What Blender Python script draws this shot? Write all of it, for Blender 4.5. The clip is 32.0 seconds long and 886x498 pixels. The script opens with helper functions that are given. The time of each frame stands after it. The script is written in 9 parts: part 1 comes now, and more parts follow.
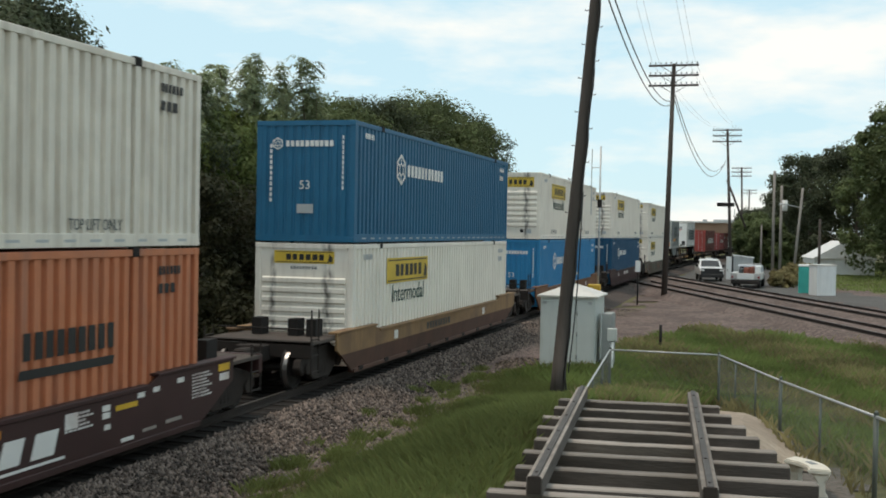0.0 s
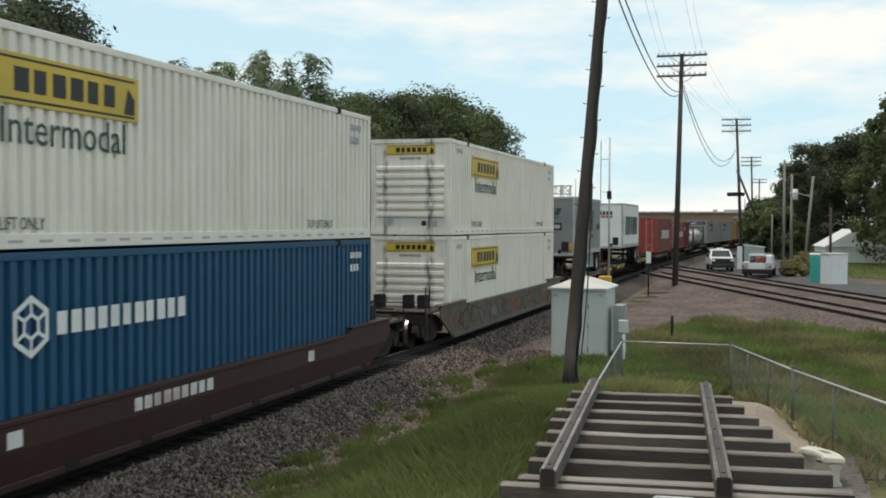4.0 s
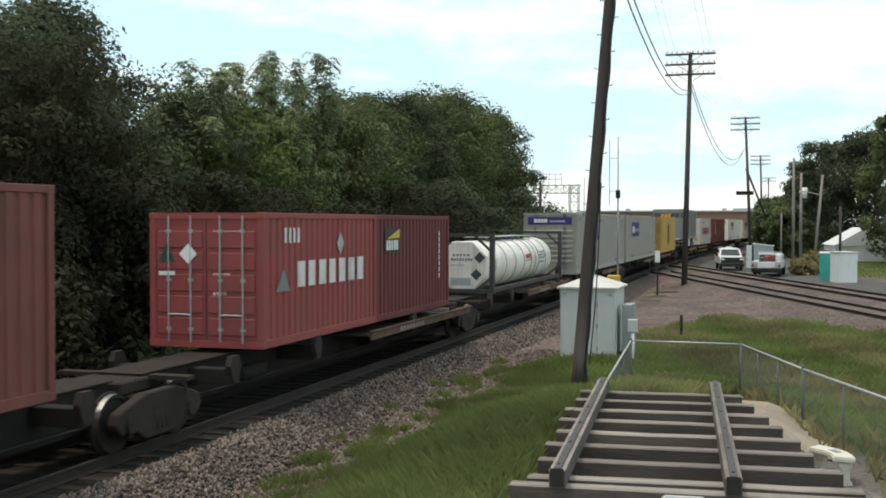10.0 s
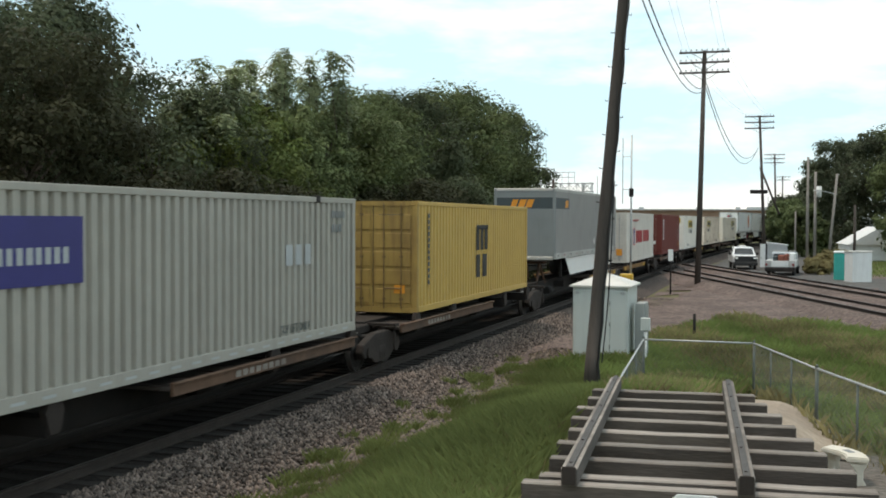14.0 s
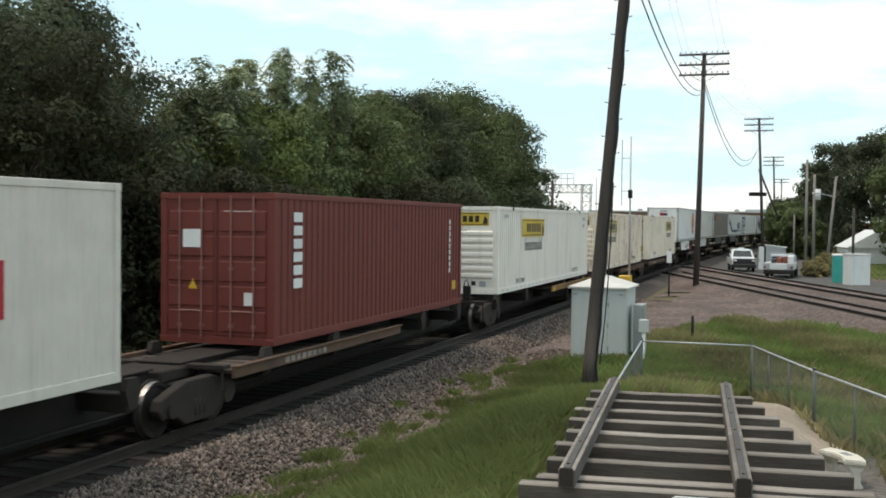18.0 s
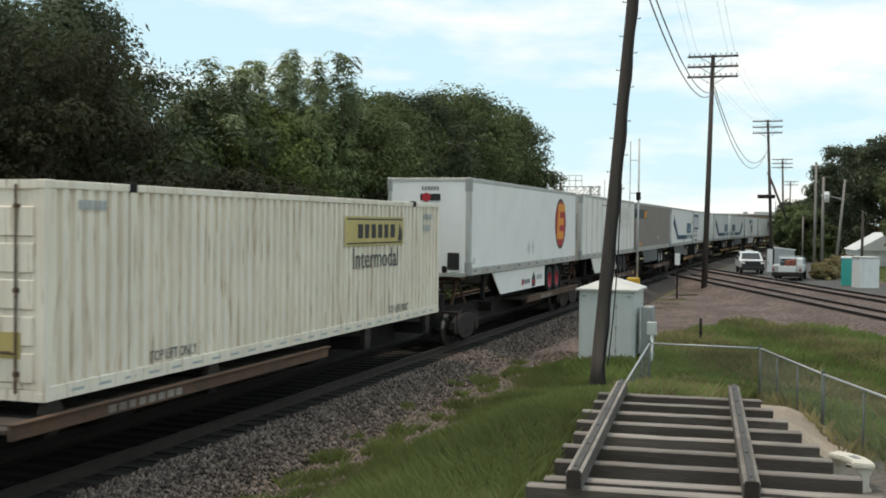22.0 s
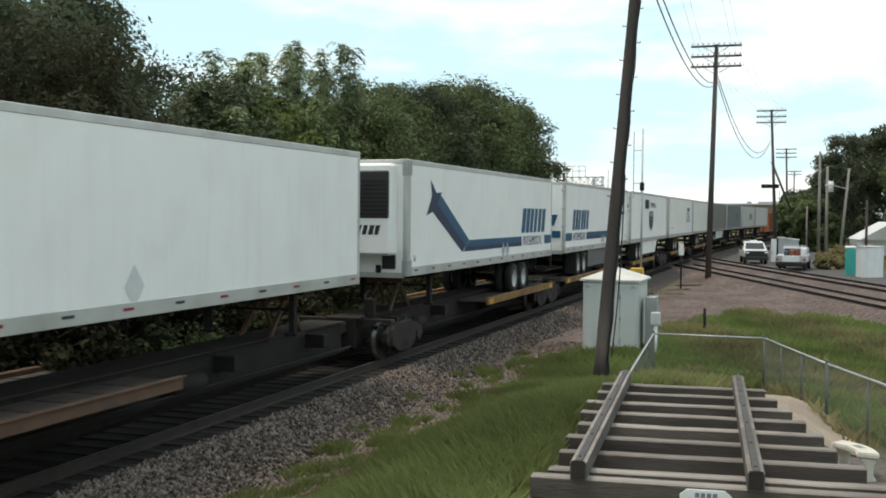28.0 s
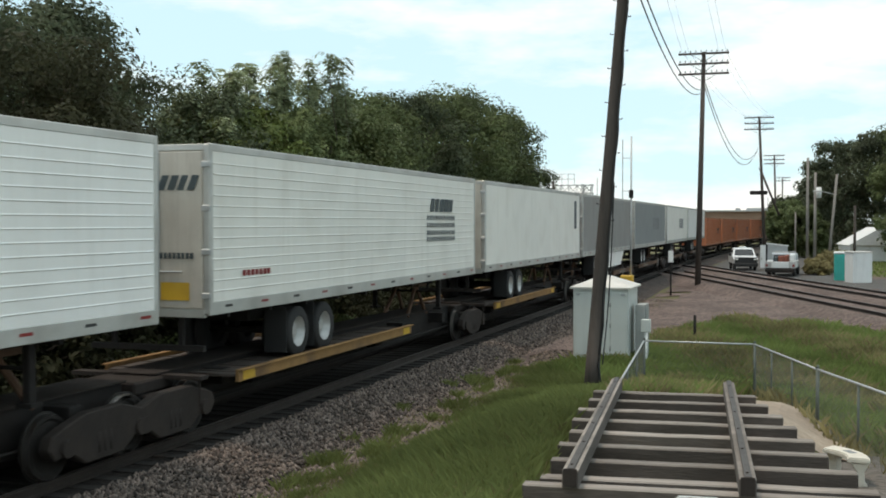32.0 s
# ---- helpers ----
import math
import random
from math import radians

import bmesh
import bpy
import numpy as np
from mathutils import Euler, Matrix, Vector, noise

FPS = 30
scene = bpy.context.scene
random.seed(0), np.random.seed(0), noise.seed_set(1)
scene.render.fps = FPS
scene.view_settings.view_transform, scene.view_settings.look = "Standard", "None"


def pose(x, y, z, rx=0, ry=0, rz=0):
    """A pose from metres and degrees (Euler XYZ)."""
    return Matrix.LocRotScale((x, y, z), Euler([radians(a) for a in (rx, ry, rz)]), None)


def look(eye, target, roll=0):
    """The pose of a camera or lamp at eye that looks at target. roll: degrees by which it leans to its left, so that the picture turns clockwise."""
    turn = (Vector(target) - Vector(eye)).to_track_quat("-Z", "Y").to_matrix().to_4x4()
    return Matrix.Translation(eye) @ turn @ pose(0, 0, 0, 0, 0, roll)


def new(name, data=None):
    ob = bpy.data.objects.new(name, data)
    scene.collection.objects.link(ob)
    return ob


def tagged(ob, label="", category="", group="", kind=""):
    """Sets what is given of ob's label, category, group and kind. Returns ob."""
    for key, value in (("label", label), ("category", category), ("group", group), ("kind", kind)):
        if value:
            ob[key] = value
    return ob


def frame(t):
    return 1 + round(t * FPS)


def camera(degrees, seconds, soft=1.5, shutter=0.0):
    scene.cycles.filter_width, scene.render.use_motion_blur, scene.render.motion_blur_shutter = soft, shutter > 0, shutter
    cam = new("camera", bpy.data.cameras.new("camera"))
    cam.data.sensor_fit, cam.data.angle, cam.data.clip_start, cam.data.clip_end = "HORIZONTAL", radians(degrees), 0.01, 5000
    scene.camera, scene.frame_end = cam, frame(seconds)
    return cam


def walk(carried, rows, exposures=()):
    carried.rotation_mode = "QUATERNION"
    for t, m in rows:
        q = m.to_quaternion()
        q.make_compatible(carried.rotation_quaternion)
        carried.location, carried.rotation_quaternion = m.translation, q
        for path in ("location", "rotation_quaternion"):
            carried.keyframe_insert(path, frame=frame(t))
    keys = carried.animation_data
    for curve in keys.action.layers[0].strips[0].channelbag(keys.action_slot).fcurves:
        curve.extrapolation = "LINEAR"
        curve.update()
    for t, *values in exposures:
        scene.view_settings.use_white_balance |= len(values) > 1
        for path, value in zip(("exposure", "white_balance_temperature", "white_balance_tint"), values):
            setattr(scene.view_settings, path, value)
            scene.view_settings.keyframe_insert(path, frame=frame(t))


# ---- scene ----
EYE = (0.0, 0.0, 3.55)


def aim(heading, pitch, roll):
    """The camera's pose at its one standing place: heading from the track's line, positive to the right."""
    return pose(*EYE, 90 + pitch, 0, -heading) @ pose(0, 0, 0, 0, 0, roll)


cam = camera(43.70, 32.0, soft=1.8, shutter=0.12)
walk(cam, [
        (0, aim(-16.195, -1.026, 1.054)),
        (0.5, aim(-16.294, -1.098, 0.601)),
        (1, aim(-16.358, -1.144, 0.605)),
        (1.5, aim(-16.414, -1.193, 0.307)),
        (2, aim(-16.458, -1.239, 0.532)),
        (2.5, aim(-16.465, -1.270, 0.443)),
        (3, aim(-16.539, -1.371, 0.422)),
        (3.5, aim(-16.642, -1.423, 0.308)),
        (5.5, aim(-16.743, -0.960, 0.115)),
        (6, aim(-16.943, -1.014, 0.216)),
        (6.5, aim(-16.944, -1.145, -0.045)),
        (7, aim(-16.991, -1.184, -0.121)),
        (7.5, aim(-16.865, -1.189, 0.118)),
        (8, aim(-16.567, -1.155, -0.016)),
        (8.5, aim(-16.552, -1.207, 0.007)),
        (9, aim(-16.790, -1.245, 0.000)),
        (9.5, aim(-17.056, -1.348, -0.015)),
        (10, aim(-17.161, -1.360, 0.045)),
        (10.5, aim(-17.406, -1.412, -0.174)),
        (11, aim(-17.618, -1.546, -0.085)),
        (11.5, aim(-17.830, -1.524, -0.061)),
        (12, aim(-18.029, -1.492, 0.106)),
        (12.5, aim(-18.037, -1.494, 0.082)),
        (13, aim(-17.970, -1.486, 0.120)),
        (13.5, aim(-17.899, -1.502, 0.153)),
        (14, aim(-17.820, -1.475, 0.232)),
        (14.5, aim(-17.773, -1.505, 0.171)),
        (16.5, aim(-17.628, -1.389, 0.323)),
        (17, aim(-17.682, -1.409, 0.464)),
        (17.5, aim(-17.739, -1.467, 0.663)),
        (18, aim(-17.752, -1.448, 0.578)),
        (18.5, aim(-17.742, -1.468, 0.650)),
        (19, aim(-17.810, -1.468, 0.799)),
        (19.5, aim(-17.821, -1.491, 0.834)),
        (20, aim(-17.831, -1.461, 0.677)),
        (20.5, aim(-17.895, -1.539, 0.924)),
        (21, aim(-18.024, -1.583, 1.052)),
        (21.5, aim(-18.123, -1.534, 0.813)),
        (22, aim(-18.162, -1.363, 0.697)),
        (22.5, aim(-18.056, -1.272, 0.867)),
        (23, aim(-18.072, -1.234, 1.028)),
        (23.5, aim(-18.018, -1.236, 1.114)),
        (24, aim(-17.906, -1.240, 0.865)),
        (24.5, aim(-17.925, -1.297, 0.884)),
        (25, aim(-17.982, -1.246, 0.795)),
        (25.5, aim(-18.028, -1.370, 0.726)),
        (27.5, aim(-18.221, -1.846, 0.681)),
        (28, aim(-18.345, -1.828, 0.474)),
        (28.5, aim(-18.215, -1.791, 0.496)),
        (29, aim(-18.121, -1.846, 0.554)),
        (29.5, aim(-18.083, -1.826, 0.591)),
        (30, aim(-17.995, -1.827, 0.514)),
        (30.5, aim(-17.945, -1.774, 0.357)),
        (31, aim(-17.867, -1.650, 0.294)),
        (31.5, aim(-17.831, -1.569, 0.365)),
        (32, aim(-17.827, -1.354, -0.014))],
     exposures=[(0, 0.06), (3, 0.05), (6, 0.04), (7, 0.14), (8, 0.2), (10, 0.3), (19, 0.3), (20, 0.14), (21, 0.13), (23, 0.17), (25, 0.22), (28, 0.28), (32, 0.22)])

# ---- light ----
SUN_AZ, SUN_EL = -115.0, 74.0   # degrees from +y towards +x, and above the horizon

world = bpy.data.worlds.new("sky")
scene.world = world
world.use_nodes = True
wn, wl = world.node_tree.nodes, world.node_tree.links
wn.clear()
w_out = wn.new("ShaderNodeOutputWorld")
w_bg = wn.new("ShaderNodeBackground")
w_sky = wn.new("ShaderNodeTexSky")
w_sky.sky_type = 'NISHITA'
w_sky.sun_disc = False
w_sky.sun_elevation, w_sky.sun_rotation = radians(SUN_EL), radians(SUN_AZ)
w_sky.dust_density, w_sky.ozone_density = 0.4, 1.0
w_co = wn.new("ShaderNodeTexCoord")
w_map = wn.new("ShaderNodeMapping")
w_map.inputs["Scale"].default_value = (1.0, 1.0, 3.4)
w_map.inputs["Location"].default_value = (0.35, 0.1, 0.62)
w_no = wn.new("ShaderNodeTexNoise")
w_no.inputs["Scale"].default_value, w_no.inputs["Detail"].default_value = 3.6, 8.0
w_no.inputs["Roughness"].default_value = 0.55
w_ramp = wn.new("ShaderNodeValToRGB")
w_ramp.color_ramp.elements[0].position, w_ramp.color_ramp.elements[0].color = 0.45, (0.0, 0.0, 0.0, 1)
w_ramp.color_ramp.elements[1].position, w_ramp.color_ramp.elements[1].color = 0.65, (1, 1, 1, 1)
w_mix = wn.new("ShaderNodeMix")
w_mix.data_type = 'RGBA'
w_mix.inputs[7].default_value = (7.3, 6.85, 6.2, 1)
wl.new(w_co.outputs["Generated"], w_map.inputs["Vector"])
wl.new(w_map.outputs["Vector"], w_no.inputs["Vector"])
wl.new(w_no.outputs["Fac"], w_ramp.inputs["Fac"])
wl.new(w_ramp.outputs["Color"], w_mix.inputs[0])
w_haze = wn.new("ShaderNodeMix")   # thin high haze over the blue
w_haze.data_type = 'RGBA'
w_haze.inputs[0].default_value = 0.85
w_haze.inputs[7].default_value = (4.15, 5.65, 6.15, 1)
wl.new(w_sky.outputs["Color"], w_haze.inputs[6])
wl.new(w_haze.outputs[2], w_mix.inputs[6])
wl.new(w_mix.outputs[2], w_bg.inputs["Color"])
w_bg.inputs["Strength"].default_value = 0.15
wl.new(w_bg.outputs["Background"], w_out.inputs["Surface"])

sun_data = bpy.data.lights.new("sun", 'SUN')
sun_data.energy, sun_data.angle, sun_data.color = 1.6, radians(12), (1.0, 0.84, 0.68)
sun = new("sun", sun_data)
sun_dir = Vector((math.sin(radians(SUN_AZ)) * math.cos(radians(SUN_EL)), math.cos(radians(SUN_AZ)) * math.cos(radians(SUN_EL)), math.sin(radians(SUN_EL))))
sun.matrix_world = look(sun_dir * 300, (0, 0, 0))

# ---- materials ----
def surface(name, rgb, rough=0.6, metal=0.0, vary=0.12, scale=2.0, grain=60.0, bump=0.15, streak=0.0, stain=(0.16, 0.12, 0.09),
            dirt=0.0, per_object=0.0, per_island=0.0, stretch=(1, 1, 1), spec=0.4, drips=None, drip_range=(0.56, 0.70), soot=()):
    """A painted, wooden or earthen surface: tone that varies at two scales, fine relief, and streaks or patches of stain."""
    m = bpy.data.materials.new(name)
    m.use_nodes = True
    n, l = m.node_tree.nodes, m.node_tree.links
    b = n["Principled BSDF"]
    co = n.new("ShaderNodeTexCoord")
    mp = n.new("ShaderNodeMapping")
    mp.inputs["Scale"].default_value = stretch
    l.new(co.outputs["Object"], mp.inputs["Vector"])
    big = n.new("ShaderNodeTexNoise")
    big.inputs["Scale"].default_value, big.inputs["Detail"].default_value = scale, 5
    fine = n.new("ShaderNodeTexNoise")
    fine.inputs["Scale"].default_value, fine.inputs["Detail"].default_value = grain, 3
    l.new(mp.outputs["Vector"], big.inputs["Vector"])
    l.new(mp.outputs["Vector"], fine.inputs["Vector"])
    add = n.new("ShaderNodeMath")
    add.operation = 'MULTIPLY_ADD'
    l.new(fine.outputs["Fac"], add.inputs[0])
    add.inputs[1].default_value = 0.5
    l.new(big.outputs["Fac"], add.inputs[2])
    rng = n.new("ShaderNodeMapRange")
    rng.inputs["From Min"].default_value, rng.inputs["From Max"].default_value = 0.45, 1.05
    rng.inputs["To Min"].default_value, rng.inputs["To Max"].default_value = 1 - vary, 1 + vary
    l.new(add.outputs[0], rng.inputs["Value"])
    value = rng.outputs["Result"]
    for amount, node, out in ((per_object, "ShaderNodeObjectInfo", "Random"), (per_island, "ShaderNodeNewGeometry", "Random Per Island")):
        if amount:
            info = n.new(node)
            r2 = n.new("ShaderNodeMapRange")
            r2.inputs["To Min"].default_value, r2.inputs["To Max"].default_value = 1 - amount, 1 + amount
            l.new(info.outputs[out], r2.inputs["Value"])
            mul = n.new("ShaderNodeMath")
            mul.operation = 'MULTIPLY'
            l.new(value, mul.inputs[0])
            l.new(r2.outputs["Result"], mul.inputs[1])
            value = mul.outputs[0]
    hsv = n.new("ShaderNodeHueSaturation")
    hsv.inputs["Color"].default_value = (*rgb, 1)
    l.new(value, hsv.inputs["Value"])
    colour = hsv.outputs["Color"]
    if streak or dirt:
        for amount, sc, stretch2, lo, hi in ((streak, 3.0, (1.5, 1.5, 0.12), 0.52, 0.72), (streak * 0.7 if drips is None else drips, 14.0, (1.5, 1.5, 0.09), *drip_range), (dirt, 0.9, (1, 1, 1), 0.48, 0.7)):
            if not amount:
                continue
            m2 = n.new("ShaderNodeMapping")
            m2.inputs["Scale"].default_value = stretch2
            l.new(co.outputs["Object"], m2.inputs["Vector"])
            s = n.new("ShaderNodeTexNoise")
            s.inputs["Scale"].default_value, s.inputs["Detail"].default_value = sc, 6
            l.new(m2.outputs["Vector"], s.inputs["Vector"])
            r = n.new("ShaderNodeMapRange")
            r.inputs["From Min"].default_value, r.inputs["From Max"].default_value = lo, hi
            r.inputs["To Max"].default_value = amount
            l.new(s.outputs["Fac"], r.inputs["Value"])
            mix = n.new("ShaderNodeMix")
            mix.data_type = 'RGBA'
            l.new(r.outputs["Result"], mix.inputs[0])
            l.new(colour, mix.inputs[6])
            mix.inputs[7].default_value = (*stain, 1)
            colour = mix.outputs[2]
    for at, half in soot:   # black exhaust runs, ragged upright bands
        sx = n.new("ShaderNodeSeparateXYZ")
        l.new(co.outputs["Object"], sx.inputs[0])
        off = n.new("ShaderNodeMath")
        off.operation = 'SUBTRACT'
        l.new(sx.outputs["X"], off.inputs[0])
        off.inputs[1].default_value = at
        mag = n.new("ShaderNodeMath")
        mag.operation = 'ABSOLUTE'
        l.new(off.outputs[0], mag.inputs[0])
        band = n.new("ShaderNodeMapRange")
        band.inputs["From Min"].default_value, band.inputs["From Max"].default_value = half, 0.0
        l.new(mag.outputs[0], band.inputs["Value"])
        m3 = n.new("ShaderNodeMapping")
        m3.inputs["Scale"].default_value = (2.5, 1.0, 0.8)
        l.new(co.outputs["Object"], m3.inputs["Vector"])
        s3 = n.new("ShaderNodeTexNoise")
        s3.inputs["Scale"].default_value, s3.inputs["Detail"].default_value = 3.0, 6
        l.new(m3.outputs["Vector"], s3.inputs["Vector"])
        r3 = n.new("ShaderNodeMapRange")
        r3.inputs["From Min"].default_value, r3.inputs["From Max"].default_value = 0.38, 0.62
        l.new(s3.outputs["Fac"], r3.inputs["Value"])
        both = n.new("ShaderNodeMath")
        both.operation = 'MULTIPLY'
        l.new(band.outputs["Result"], both.inputs[0])
        l.new(r3.outputs["Result"], both.inputs[1])
        mix = n.new("ShaderNodeMix")
        mix.data_type = 'RGBA'
        l.new(both.outputs[0], mix.inputs[0])
        l.new(colour, mix.inputs[6])
        mix.inputs[7].default_value = (0.05, 0.042, 0.038, 1)
        colour = mix.outputs[2]
    l.new(colour, b.inputs["Base Color"])
    b.inputs["Roughness"].default_value, b.inputs["Metallic"].default_value = rough, metal
    b.inputs["Specular IOR Level"].default_value = spec
    if bump:
        bm = n.new("ShaderNodeBump")
        bm.inputs["Strength"].default_value, bm.inputs["Distance"].default_value = bump, 0.02
        l.new(add.outputs[0], bm.inputs["Height"])
        l.new(bm.outputs["Normal"], b.inputs["Normal"])
    return m


def leafy(name, rgb, vary=0.22, through_light=0.35, broad=0.35):
    """Leaves: a tone of their own for each, and some light let through."""
    m = bpy.data.materials.new(name)
    m.use_nodes = True
    n, l = m.node_tree.nodes, m.node_tree.links
    b = n["Principled BSDF"]
    geo = n.new("ShaderNodeNewGeometry")
    rng = n.new("ShaderNodeMapRange")
    rng.inputs["To Min"].default_value, rng.inputs["To Max"].default_value = 1 - vary, 1 + vary
    l.new(geo.outputs["Random Per Island"], rng.inputs["Value"])
    co = n.new("ShaderNodeTexCoord")
    no = n.new("ShaderNodeTexNoise")
    no.inputs["Scale"].default_value = 0.35
    l.new(co.outputs["Object"], no.inputs["Vector"])
    r2 = n.new("ShaderNodeMapRange")
    r2.inputs["From Min"].default_value, r2.inputs["From Max"].default_value = 0.35, 0.65
    r2.inputs["To Min"].default_value, r2.inputs["To Max"].default_value = 1 - broad, 1 + broad
    l.new(no.outputs["Fac"], r2.inputs["Value"])
    mul = n.new("ShaderNodeMath")
    mul.operation = 'MULTIPLY'
    l.new(rng.outputs["Result"], mul.inputs[0])
    l.new(r2.outputs["Result"], mul.inputs[1])
    hsv = n.new("ShaderNodeHueSaturation")
    hsv.inputs["Color"].default_value = (*rgb, 1)
    l.new(mul.outputs[0], hsv.inputs["Value"])
    l.new(hsv.outputs["Color"], b.inputs["Base Color"])
    b.inputs["Roughness"].default_value = 0.6
    b.inputs["Specular IOR Level"].default_value = 0.12
    tr = n.new("ShaderNodeBsdfTranslucent")
    l.new(hsv.outputs["Color"], tr.inputs["Color"])
    mx = n.new("ShaderNodeMixShader")
    mx.inputs[0].default_value = through_light
    l.new(b.outputs["BSDF"], mx.inputs[1])
    l.new(tr.outputs["BSDF"], mx.inputs[2])
    l.new(mx.outputs["Shader"], n["Material Output"].inputs["Surface"])
    return m


def stony(name, dark, light, scale, bump=0.6, patch=(0.1, 0.09, 0.08), patch_amount=0.3):
    """Broken stone or gravel: cells of differing tone, with relief, and broad patches."""
    m = bpy.data.materials.new(name)
    m.use_nodes = True
    n, l = m.node_tree.nodes, m.node_tree.links
    b = n["Principled BSDF"]
    co = n.new("ShaderNodeTexCoord")
    vo = n.new("ShaderNodeTexVoronoi")
    vo.inputs["Scale"].default_value = scale
    l.new(co.outputs["Object"], vo.inputs["Vector"])
    sep = n.new("ShaderNodeSeparateColor")
    l.new(vo.outputs["Color"], sep.inputs["Color"])
    mix = n.new("ShaderNodeMix")
    mix.data_type = 'RGBA'
    l.new(sep.outputs[0], mix.inputs[0])
    mix.inputs[6].default_value, mix.inputs[7].default_value = (*dark, 1), (*light, 1)
    no = n.new("ShaderNodeTexNoise")
    no.inputs["Scale"].default_value, no.inputs["Detail"].default_value = 0.35, 6
    l.new(co.outputs["Object"], no.inputs["Vector"])
    r = n.new("ShaderNodeMapRange")
    r.inputs["From Min"].default_value, r.inputs["From Max"].default_value = 0.42, 0.66
    r.inputs["To Max"].default_value = patch_amount
    l.new(no.outputs["Fac"], r.inputs["Value"])
    m2 = n.new("ShaderNodeMix")
    m2.data_type = 'RGBA'
    l.new(r.outputs["Result"], m2.inputs[0])
    l.new(mix.outputs[2], m2.inputs[6])
    m2.inputs[7].default_value = (*patch, 1)
    l.new(m2.outputs[2], b.inputs["Base Color"])
    b.inputs["Roughness"].default_value = 0.9
    b.inputs["Specular IOR Level"].default_value = 0.2
    bm = n.new("ShaderNodeBump")
    bm.inputs["Strength"].default_value, bm.inputs["Distance"].default_value = bump, 0.03
    l.new(vo.outputs["Distance"], bm.inputs["Height"])
    l.new(bm.outputs["Normal"], b.inputs["Normal"])
    return m


def glassy(name, rgb=(0.02, 0.025, 0.03)):
    m = surface(name, rgb, rough=0.08, vary=0.05, bump=0)
    m.node_tree.nodes["Principled BSDF"].inputs["Specular IOR Level"].default_value = 0.8
    return m


